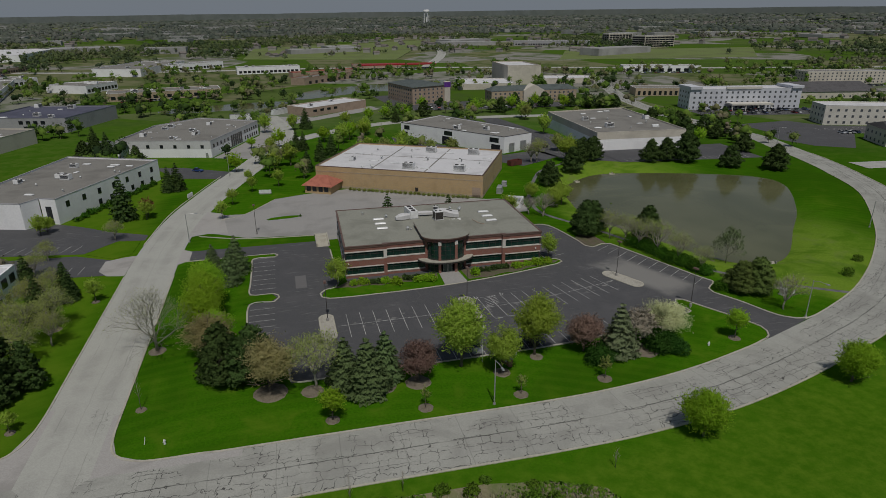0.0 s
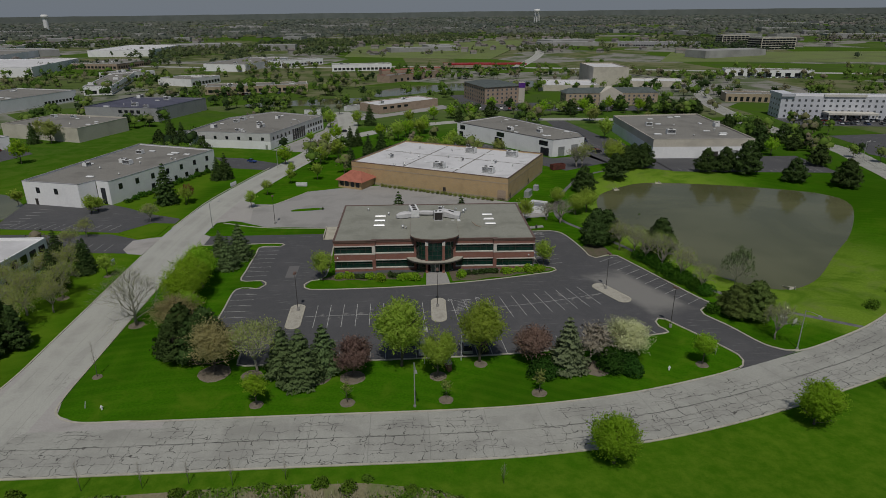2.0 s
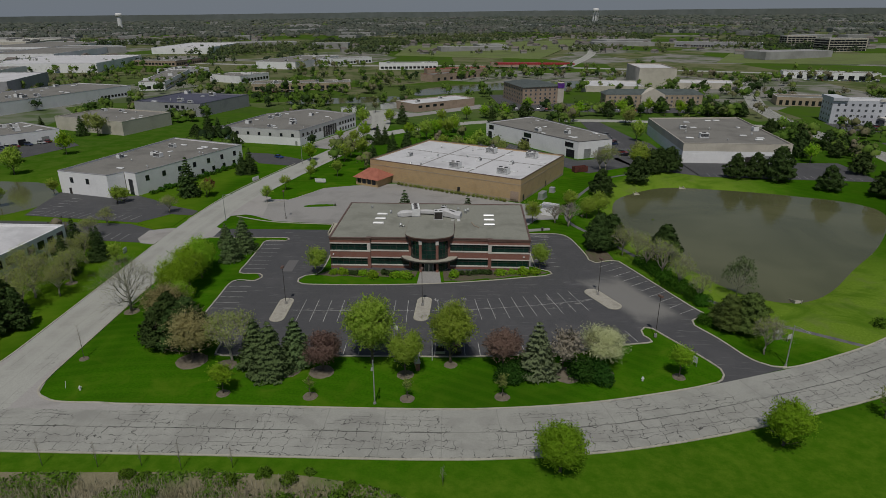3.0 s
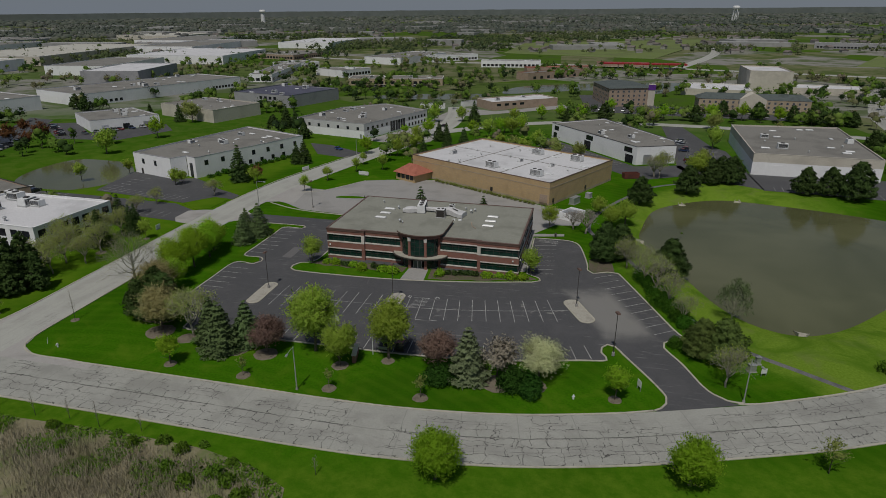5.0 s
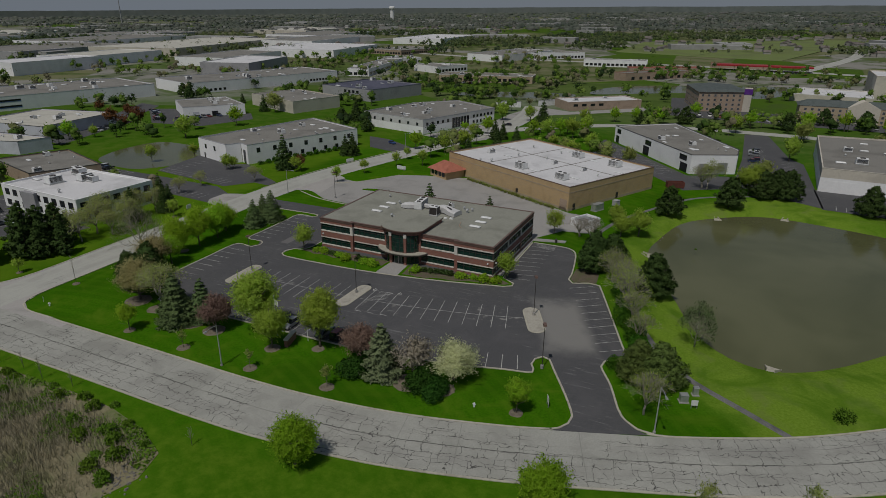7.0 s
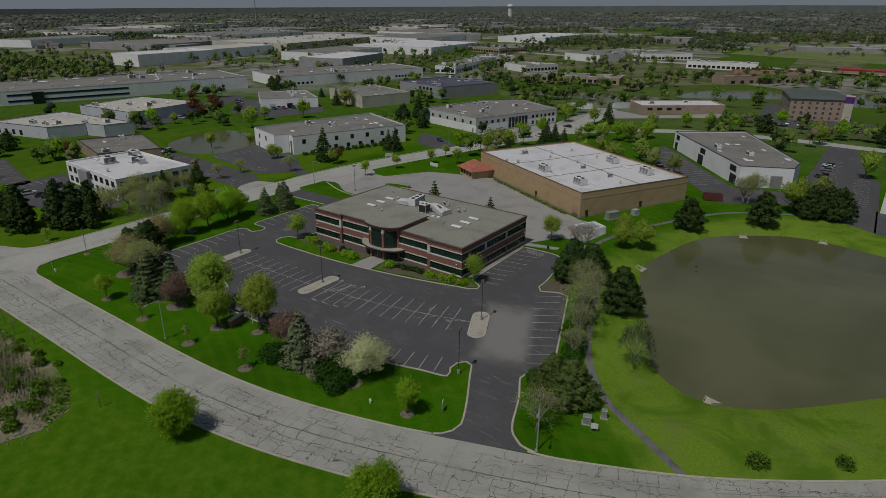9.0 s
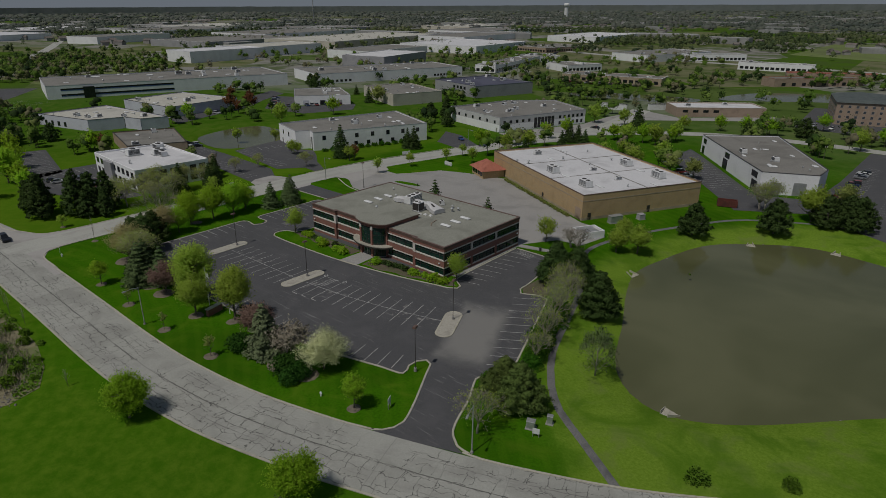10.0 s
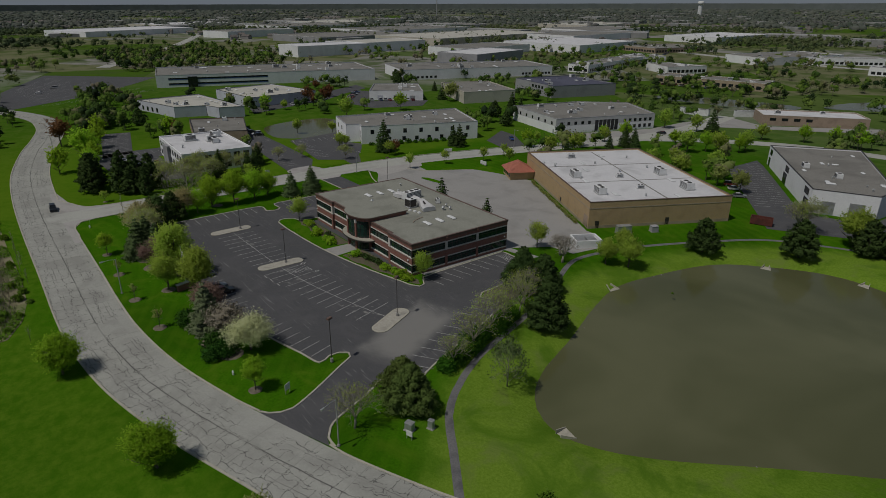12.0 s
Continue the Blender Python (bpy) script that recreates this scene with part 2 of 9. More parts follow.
def make_asphalt():
    m, n, l, p = node_mat("sealed_asphalt")
    vec = place_of(n)
    grain = noise_of(n, l, vec, 6.0, 6.0, 0.7)
    broad = noise_of(n, l, vec, 0.12, 5.0, 0.65, 0.8)
    patch = noise_of(n, l, vec, 0.035, 3.0, 0.5, 0.4)
    col = mix_rgb(n, l, ramp_of(n, l, grain, 0.3, 0.7), (0.061, 0.062, 0.066), (0.091, 0.092, 0.097))
    col = mix_rgb(n, l, ramp_of(n, l, broad, 0.45, 0.72, 0.0, 0.6), col, (0.100, 0.099, 0.104))
    # worn, dusty bay by the east aisle
    sep = n.new("ShaderNodeSeparateXYZ")
    l.new(vec, sep.inputs[0])
    u = math_of(n, l, "ADD", math_of(n, l, "MULTIPLY", math_of(n, l, "SUBTRACT", sep.outputs[0], 81.5), 0.93), math_of(n, l, "MULTIPLY", math_of(n, l, "SUBTRACT", sep.outputs[1], 120.0), 0.36))
    v = math_of(n, l, "SUBTRACT", math_of(n, l, "MULTIPLY", math_of(n, l, "SUBTRACT", sep.outputs[1], 120.0), 0.93), math_of(n, l, "MULTIPLY", math_of(n, l, "SUBTRACT", sep.outputs[0], 81.5), 0.36))
    q = math_of(n, l, "MAXIMUM", math_of(n, l, "DIVIDE", math_of(n, l, "ABSOLUTE", u), 4.6), math_of(n, l, "DIVIDE", math_of(n, l, "ABSOLUTE", v), 10.5))
    q = math_of(n, l, "ADD", q, math_of(n, l, "MULTIPLY", math_of(n, l, "SUBTRACT", broad, 0.5), 0.9))
    col = mix_rgb(n, l, ramp_of(n, l, q, 0.6, 1.35, 0.72, 0.0), col, (0.25, 0.245, 0.23))
    # pale broken spots along the middle row, and a newer rectangular repair in the west aisle
    spots = ramp_of(n, l, noise_of(n, l, vec, 0.62, 2.0, 0.5), 0.60, 0.66)
    for cx, cy, rx, ry in ((67.0, 117.3, 9.0, 3.6), (17.0, 113.4, 9.0, 3.0), (45.0, 112.5, 10.0, 3.2)):
        ex = math_of(n, l, "DIVIDE", math_of(n, l, "SUBTRACT", sep.outputs[0], cx), rx)
        ey = math_of(n, l, "DIVIDE", math_of(n, l, "SUBTRACT", sep.outputs[1], cy), ry)
        er = math_of(n, l, "ADD", math_of(n, l, "MULTIPLY", ex, ex), math_of(n, l, "MULTIPLY", ey, ey))
        col = mix_rgb(n, l, math_of(n, l, "MULTIPLY", spots, ramp_of(n, l, er, 0.5, 1.0, 0.75 if cx > 60 else 0.4, 0.0)), col, (0.27, 0.265, 0.25))
    ex = math_of(n, l, "DIVIDE", math_of(n, l, "ABSOLUTE", math_of(n, l, "SUBTRACT", sep.outputs[0], 0.9)), 1.3)
    ey = math_of(n, l, "DIVIDE", math_of(n, l, "ABSOLUTE", math_of(n, l, "SUBTRACT", sep.outputs[1], 138.0)), 3.8)
    col = mix_rgb(n, l, ramp_of(n, l, math_of(n, l, "MAXIMUM", ex, ey), 0.92, 1.05, 0.7, 0.0), col, (0.165, 0.16, 0.16))
    crack = n.new("ShaderNodeTexVoronoi")
    crack.feature = "DISTANCE_TO_EDGE"
    crack.inputs["Scale"].default_value = 0.14
    l.new(vec, crack.inputs["Vector"])
    line = ramp_of(n, l, crack.outputs["Distance"], 0.004, 0.011, 1.0, 0.0)
    line = math_of(n, l, "MULTIPLY", line, ramp_of(n, l, patch, 0.50, 0.60, 0.0, 0.35))
    col = mix_rgb(n, l, line, col, (0.13, 0.128, 0.125))
    # pale scuffs dragged along the aisles
    for turn, seed in ((0.1, 0.0), (1.2, 7.0)):
        mp = n.new("ShaderNodeMapping")
        mp.inputs["Rotation"].default_value, mp.inputs["Scale"].default_value, mp.inputs["Location"].default_value = (0, 0, turn), (0.16, 1.9, 1.0), (seed, seed, 0)
        l.new(vec, mp.inputs["Vector"])
        scuff = noise_of(n, l, mp.outputs[0], 1.0, 5.0, 0.65, 0.3)
        scuff = math_of(n, l, "MULTIPLY", ramp_of(n, l, scuff, 0.58, 0.70, 0.0, 0.75), ramp_of(n, l, noise_of(n, l, vec, 0.06 + 0.01 * seed, 3.0), 0.45, 0.6))
        col = mix_rgb(n, l, scuff, col, (0.205, 0.203, 0.205))
    l.new(col, p.inputs["Base Color"])
    p.inputs["Roughness"].default_value, p.inputs["Specular IOR Level"].default_value = 0.85, 0.25
    relief(n, l, p, grain, 0.3, 0.02)
    return m


def make_leaf(name, a, b, c, glow=0.3):
    """Leaves: three tones by leaf, a shade of its own for each tree, and some light coming through."""
    m, n, l, p = node_mat(name)
    geo = n.new("ShaderNodeNewGeometry")
    speck = ramp_of(n, l, noise_of(n, l, geo.outputs["Position"], 3.2, 3.0, 0.75), 0.3, 0.7)
    r = math_of(n, l, "ADD", math_of(n, l, "MULTIPLY", geo.outputs["Random Per Island"], 0.45), math_of(n, l, "MULTIPLY", speck, 0.55))
    col = mix_rgb(n, l, ramp_of(n, l, r, 0.0, 0.6), a, b)
    col = mix_rgb(n, l, ramp_of(n, l, r, 0.72, 1.0, 0.0, 0.85), col, c)
    info = n.new("ShaderNodeObjectInfo")
    hsv = n.new("ShaderNodeHueSaturation")
    l.new(ramp_of(n, l, info.outputs["Random"], 0.0, 1.0, 0.492, 0.506), hsv.inputs["Hue"])
    l.new(ramp_of(n, l, info.outputs["Random"], 0.0, 1.0, 0.92, 1.12), hsv.inputs["Value"])
    l.new(col, hsv.inputs["Color"])
    col = hsv.outputs[0]
    l.new(col, p.inputs["Base Color"])
    p.inputs["Roughness"].default_value, p.inputs["Specular IOR Level"].default_value = 0.9, 0.05
    tr = n.new("ShaderNodeBsdfTranslucent")
    l.new(col, tr.inputs["Color"])
    mx = n.new("ShaderNodeMixShader")
    mx.inputs[0].default_value = glow
    l.new(p.outputs[0], mx.inputs[1])
    l.new(tr.outputs[0], mx.inputs[2])
    l.new(mx.outputs[0], n["Material Output"].inputs["Surface"])
    return m


def make_woods(name, tones, gloom):
    """Distant crowns, with the kind of tree stored with each one."""
    m, n, l, p = node_mat(name)
    at = n.new("ShaderNodeAttribute")
    at.attribute_name = "kind_of_tree"
    ramp = n.new("ShaderNodeValToRGB")
    el = ramp.color_ramp.elements
    el[0].position, el[0].color = 0.0, (*tones[0], 1)
    el[1].position, el[1].color = 1.0, (*tones[5], 1)
    for k, pos in enumerate((0.25, 0.45, 0.62, 0.8), 1):
        e = el.new(pos)
        e.color = (*tones[k], 1)
    l.new(at.outputs["Fac"], ramp.inputs[0])
    geo = n.new("ShaderNodeNewGeometry")
    col = mix_rgb(n, l, ramp_of(n, l, geo.outputs["Random Per Island"], 0.0, 1.0, 0.0, 0.35), ramp.outputs[0], gloom)
    l.new(col, p.inputs["Base Color"])
    p.inputs["Roughness"].default_value, p.inputs["Specular IOR Level"].default_value = 0.9, 0.1
    return m


def make_water():
    m, n, l, p = node_mat("pond_water")
    vec = place_of(n)
    silt = noise_of(n, l, vec, 0.03, 3.0, 0.5, 0.6)
    l.new(mix_rgb(n, l, ramp_of(n, l, silt, 0.3, 0.7), (0.082, 0.087, 0.039), (0.125, 0.128, 0.066)), p.inputs["Base Color"])
    p.inputs["Roughness"].default_value, p.inputs["Specular IOR Level"].default_value, p.inputs["IOR"].default_value = 0.10, 0.5, 1.36
    wave = noise_of(n, l, vec, 1.6, 4.0, 0.6)
    swell = noise_of(n, l, vec, 0.35, 3.0, 0.5)
    relief(n, l, p, math_of(n, l, "ADD", wave, swell), 0.18, 0.05)
    return m


def make_glass(name, tint, rough=0.04):
    m, n, l, p = node_mat(name)
    vec = place_of(n)
    hue = noise_of(n, l, vec, 0.7, 3.0)
    l.new(mix_rgb(n, l, ramp_of(n, l, hue, 0.35, 0.7), tint, tuple(1.8 * c for c in tint)), p.inputs["Base Color"])
    p.inputs["Roughness"].default_value, p.inputs["Specular IOR Level"].default_value = rough, 0.5
    relief(n, l, p, noise_of(n, l, vec, 0.5, 2.0), 0.02, 0.05)
    return m


def make_brick(name, a, b, mortar):
    m, n, l, p = node_mat(name)
    vec = place_of(n)
    sep = n.new("ShaderNodeSeparateXYZ")
    l.new(vec, sep.inputs[0])
    comb = n.new("ShaderNodeCombineXYZ")
    l.new(math_of(n, l, "ADD", sep.outputs[0], sep.outputs[1]), comb.inputs[0])
    l.new(sep.outputs[2], comb.inputs[1])
    t = n.new("ShaderNodeTexBrick")
    t.inputs["Scale"].default_value = 1.0
    t.inputs["Brick Width"].default_value, t.inputs["Row Height"].default_value, t.inputs["Mortar Size"].default_value = 0.21, 0.075, 0.008
    t.inputs["Color1"].default_value, t.inputs["Color2"].default_value, t.inputs["Mortar"].default_value = (*a, 1), (*b, 1), (*mortar, 1)
    l.new(comb.outputs[0], t.inputs["Vector"])
    soot = noise_of(n, l, vec, 0.35, 4.0, 0.6)
    col = mix_rgb(n, l, ramp_of(n, l, soot, 0.45, 0.75, 0.0, 0.5), t.outputs["Color"], tuple(0.75 * c for c in a))
    l.new(col, p.inputs["Base Color"])
    p.inputs["Roughness"].default_value = 0.9
    relief(n, l, p, t.outputs["Fac"], -0.3, 0.01)
    return m


def make_paint(name, colors):
    """Car paint, one of some colours for each car."""
    m, n, l, p = node_mat(name)
    info = n.new("ShaderNodeObjectInfo")
    ramp = n.new("ShaderNodeValToRGB")
    ramp.color_ramp.interpolation = "CONSTANT"
    el = ramp.color_ramp.elements
    el[0].color = (*colors[0], 1)
    el[1].position, el[1].color = (len(colors) - 1) / len(colors), (*colors[-1], 1)
    for i, c in enumerate(colors[1:-1], 1):
        e = el.new(i / len(colors))
        e.color = (*c, 1)
    l.new(info.outputs["Random"], ramp.inputs[0])
    l.new(ramp.outputs[0], p.inputs["Base Color"])
    p.inputs["Roughness"].default_value, p.inputs["Metallic"].default_value, p.inputs["Coat Weight"].default_value = 0.35, 0.3, 0.6
    return m


GROUND = make_ground()
ROAD = make_road("cracked_concrete_road", 0.87, True)
STREET = make_road("concrete_street", 0.98, False)
ASPHALT = make_asphalt()
WATER = make_water()
GLASS = make_glass("green_tinted_glass", (0.007, 0.027, 0.020))
DARK_GLASS = make_glass("dark_window_glass", (0.012, 0.014, 0.017), 0.08)
BRICK = make_brick("red_brick", (0.225, 0.088, 0.064), (0.270, 0.112, 0.082), (0.21, 0.15, 0.13))
TAN_BRICK = make_brick("tan_brick", (0.430, 0.300, 0.150), (0.510, 0.360, 0.185), (0.38, 0.30, 0.20))
CAR_PAINT = make_paint("car_paint", [(0.02, 0.02, 0.022), (0.55, 0.56, 0.58), (0.10, 0.11, 0.12), (0.70, 0.70, 0.69), (0.03, 0.05, 0.12), (0.26, 0.27, 0.28), (0.22, 0.03, 0.03)])
KERB = surface("kerb_concrete", (0.37, 0.35, 0.29), (0.45, 0.43, 0.36), (0.29, 0.27, 0.22), 5.0, 0.5)
CONCRETE = surface("yard_concrete", (0.271, 0.265, 0.254), (0.331, 0.323, 0.311), (0.219, 0.215, 0.205), 3.0, 0.09)
PATH = surface("path_asphalt", (0.12, 0.12, 0.122), (0.18, 0.178, 0.175), (0.085, 0.085, 0.088), 4.0, 0.3)
STRIPE = surface("worn_road_paint", (0.52, 0.52, 0.505), (0.34, 0.34, 0.335), (0.13, 0.13, 0.13), 3.0, 0.5)
MULCH_DARK = surface("dark_mulch", (0.085, 0.070, 0.050), (0.140, 0.118, 0.085), (0.075, 0.10, 0.03), 5.0, 0.5, bump=0.8, depth=0.05)
MULCH = surface("bark_mulch", (0.140, 0.121, 0.090), (0.200, 0.173, 0.133), (0.104, 0.087, 0.064), 5.0, 0.8, bump=0.8, depth=0.05)
BARK = surface("bark", (0.095, 0.078, 0.062), (0.165, 0.140, 0.115), (0.06, 0.05, 0.04), 9.0, 1.2, bump=0.8, depth=0.03)
PALE_BARK = surface("pale_twigs", (0.40, 0.37, 0.31), (0.50, 0.465, 0.40), (0.32, 0.295, 0.25), 9.0, 1.2, bump=0.4)
BARE_BARK = surface("grey_bark", (0.27, 0.245, 0.205), (0.37, 0.335, 0.285), (0.20, 0.18, 0.15), 9.0, 1.2, bump=0.5)
GREY_TWIG = surface("grey_olive_twigs", (0.235, 0.230, 0.180), (0.320, 0.310, 0.250), (0.18, 0.175, 0.135), 9.0, 1.2, bump=0.4)
ROOF_OLIVE = surface("weathered_roof_membrane", (0.228, 0.231, 0.196), (0.280, 0.283, 0.244), (0.185, 0.187, 0.157), 2.5, 0.16)
ROOF_WHITE = surface("white_roof_membrane", (0.54, 0.54, 0.555), (0.63, 0.63, 0.645), (0.44, 0.44, 0.45), 2.5, 0.10)
ROOF_GREY = surface("gravel_roof", (0.180, 0.174, 0.158), (0.240, 0.232, 0.212), (0.140, 0.135, 0.122), 3.0, 0.09)
ROOF_DARK = surface("dark_blue_roof", (0.075, 0.078, 0.115), (0.105, 0.108, 0.150), (0.055, 0.058, 0.085), 2.0, 0.08)
ROOF_RED = surface("red_tile_roof", (0.340, 0.120, 0.080), (0.420, 0.160, 0.110), (0.26, 0.09, 0.062), 4.0, 0.5)
ROOF_GREEN = surface("grey_green_shingles", (0.075, 0.092, 0.090), (0.110, 0.128, 0.125), (0.055, 0.068, 0.066), 4.0, 0.3)
SHINGLE = surface("dark_shingles", (0.060, 0.058, 0.060), (0.095, 0.092, 0.095), None, 4.0, 0.3, vary=0.3)
WALL_WHITE = surface("white_precast_panel", (0.77, 0.775, 0.785), (0.84, 0.845, 0.855), (0.69, 0.695, 0.705), 2.0, 0.12, bump=0.1)
WALL_CREAM = surface("cream_panel", (0.50, 0.465, 0.40), (0.58, 0.545, 0.47), (0.42, 0.39, 0.335), 2.0, 0.12, bump=0.1)
WALL_GREY = surface("grey_panel", (0.30, 0.30, 0.315), (0.36, 0.36, 0.375), (0.25, 0.25, 0.262), 2.0, 0.12, bump=0.1)
WALL_PALE = surface("pale_grey_panel", (0.50, 0.50, 0.505), (0.58, 0.58, 0.585), (0.43, 0.43, 0.435), 2.0, 0.12, bump=0.1)
HOTEL_BLUE = surface("blue_white_stucco", (0.490, 0.507, 0.554), (0.570, 0.587, 0.633), (0.433, 0.445, 0.486), 2.0, 0.12, bump=0.1)
HOTEL_PALE = surface("cream_white_stucco", (0.513, 0.496, 0.448), (0.604, 0.587, 0.532), (0.456, 0.439, 0.398), 2.0, 0.12, bump=0.1)
WALL_BLUE = surface("blue_grey_panel", (0.50, 0.51, 0.58), (0.57, 0.58, 0.65), None, 2.0, 0.12, bump=0.1)
WALL_BROWN = surface("brown_brick_wall", (0.32, 0.245, 0.185), (0.40, 0.31, 0.24), (0.27, 0.205, 0.155), 3.0, 0.3)
WALL_TAN = surface("tan_wall", (0.36, 0.290, 0.205), (0.43, 0.350, 0.255), None, 3.0, 0.2)
BAND = surface("limestone_band", (0.56, 0.53, 0.485), (0.64, 0.61, 0.565), (0.46, 0.435, 0.395), 4.0, 0.4, bump=0.15)
TRIM_DARK = surface("dark_metal_trim", (0.050, 0.045, 0.042), (0.075, 0.068, 0.063), None, 3.0, 0.4, 0.5, 0.3, 0.1)
TRIM_BROWN = surface("bronze_coping", (0.145, 0.092, 0.076), (0.185, 0.122, 0.102), None, 3.0, 0.4, 0.5, 0.2, 0.1)
METAL = surface("galvanised_metal", (0.42, 0.43, 0.43), (0.52, 0.53, 0.53), (0.34, 0.345, 0.35), 3.0, 0.5, 0.45, 0.6, 0.1)
METAL_WHITE = surface("white_enamel", (0.66, 0.67, 0.67), (0.74, 0.75, 0.75), (0.55, 0.555, 0.55), 3.0, 0.5, 0.5, 0.0, 0.1)
SKYLIGHT = surface("milky_skylight", (0.70, 0.71, 0.71), (0.78, 0.79, 0.79), None, 2.0, 0.4, 0.25, 0.0, 0.05, spec=0.5)
RUST = surface("rusty_red_steel", (0.105, 0.030, 0.024), (0.150, 0.050, 0.038), (0.07, 0.03, 0.025), 3.0, 0.4)
PALE_GLASS = make_glass("pale_curtained_glass", (0.060, 0.066, 0.074), 0.15)
RED_PAINT = surface("red_paint", (0.30, 0.02, 0.025), (0.38, 0.03, 0.035), None, 3.0, 0.4, 0.5)
PURPLE = surface("purple_sign", (0.10, 0.03, 0.22), (0.13, 0.045, 0.27), None, 3.0, 0.4, 0.4)
RUBBER = surface("tyre_rubber", (0.018, 0.018, 0.018), (0.03, 0.03, 0.03), None, 6.0, 1.0, 0.9)
STONE = surface("limestone_rock", (0.15, 0.142, 0.12), (0.22, 0.21, 0.185), (0.13, 0.12, 0.10), 3.0, 0.8, bump=0.6, depth=0.05)
REED = surface("dry_reed", (0.255, 0.230, 0.160), (0.345, 0.312, 0.225), (0.18, 0.185, 0.085), 0.8, 0.10)
REED_FLOOR = surface("reed_litter", (0.185, 0.165, 0.098), (0.245, 0.220, 0.140), (0.085, 0.140, 0.024), 2.5, 0.13, bump=0.8, depth=0.08)
LEAF = make_leaf("spring_leaf", (0.310, 0.440, 0.055), (0.400, 0.530, 0.090), (0.480, 0.580, 0.150), 0.6)
LEAF_ROUND = make_leaf("dense_round_leaf", (0.230, 0.440, 0.024), (0.310, 0.530, 0.040), (0.400, 0.580, 0.085), 0.6)
LEAF_BRIGHT = make_leaf("bright_leaf", (0.265, 0.460, 0.026), (0.350, 0.550, 0.045), (0.430, 0.590, 0.090), 0.6)
LEAF_WEED = make_leaf("weed_leaf", (0.080, 0.165, 0.014), (0.120, 0.215, 0.024), (0.17, 0.24, 0.05), 0.35)
LEAF_SHRUB = make_leaf("hedge_leaf", (0.028, 0.085, 0.008), (0.050, 0.140, 0.012), (0.09, 0.20, 0.025), 0.2)
LEAF_OLIVE = make_leaf("budding_leaf", (0.270, 0.320, 0.090), (0.350, 0.405, 0.125), (0.44, 0.49, 0.185), 0.55)
LEAF_HEDGE = make_leaf("pale_wispy_leaf", (0.310, 0.385, 0.110), (0.395, 0.480, 0.155), (0.47, 0.54, 0.215), 0.55)
LEAF_TAN = make_leaf("tan_catkin", (0.320, 0.295, 0.130), (0.410, 0.375, 0.180), (0.33, 0.36, 0.12), 0.5)
LEAF_PURPLE = make_leaf("purple_leaf", (0.205, 0.137, 0.111), (0.284, 0.195, 0.159), (0.367, 0.286, 0.227), 0.45)
LEAF_WHITE = make_leaf("white_blossom", (0.50, 0.52, 0.27), (0.60, 0.62, 0.37), (0.32, 0.40, 0.13), 0.4)
LEAF_PINK = make_leaf("pale_blossom", (0.24, 0.215, 0.165), (0.32, 0.285, 0.23), (0.16, 0.17, 0.08), 0.3)
LEAF_RUST = make_leaf("rust_leaf", (0.120, 0.055, 0.025), (0.175, 0.085, 0.040), (0.10, 0.10, 0.03))
NEEDLE_BLUE = make_leaf("blue_spruce_needle", (0.118, 0.152, 0.074), (0.172, 0.212, 0.112), (0.28, 0.325, 0.195), 0.2)
NEEDLE = make_leaf("pine_needle", (0.034, 0.064, 0.017), (0.058, 0.098, 0.028), (0.101, 0.152, 0.050), 0.2)
JUNIPER = make_leaf("juniper_needle", (0.018, 0.055, 0.008), (0.030, 0.082, 0.012), (0.045, 0.110, 0.020), 0.1)
NEEDLE_DEEP = make_leaf("deep_spruce_needle", (0.085, 0.132, 0.049), (0.125, 0.184, 0.073), (0.212, 0.277, 0.134), 0.2)
NEEDLE_OLIVE = make_leaf("olive_pine_needle", (0.084, 0.126, 0.031), (0.128, 0.182, 0.049), (0.215, 0.270, 0.087), 0.3)
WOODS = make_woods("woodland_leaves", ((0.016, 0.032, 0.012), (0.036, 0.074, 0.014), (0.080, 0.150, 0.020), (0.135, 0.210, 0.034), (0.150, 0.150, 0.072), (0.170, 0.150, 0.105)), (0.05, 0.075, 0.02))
# distance haze is mixed into these tones: greyer and bluer farther out
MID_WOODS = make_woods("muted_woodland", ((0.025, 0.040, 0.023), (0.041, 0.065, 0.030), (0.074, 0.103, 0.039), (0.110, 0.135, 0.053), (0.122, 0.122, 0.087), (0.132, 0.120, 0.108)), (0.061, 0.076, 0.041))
FAR_WOODS = make_woods("hazed_far_woodland", ((0.048, 0.063, 0.054), (0.065, 0.082, 0.063), (0.091, 0.106, 0.083), (0.116, 0.125, 0.098), (0.123, 0.125, 0.117), (0.139, 0.134, 0.139)), (0.090, 0.098, 0.098))
PAVING = surface("worn_street_concrete", (0.315, 0.304, 0.291), (0.391, 0.378, 0.361), (0.252, 0.244, 0.230), 5.0, 0.11)
CANOPY = surface("canopy_cladding", (0.33, 0.315, 0.265), (0.39, 0.375, 0.32), (0.27, 0.26, 0.22), 3.0, 0.4)
HALL = surface("far_hall_wall", (0.25, 0.25, 0.245), (0.36, 0.36, 0.355), (0.20, 0.20, 0.20), 0.05, 0.004)

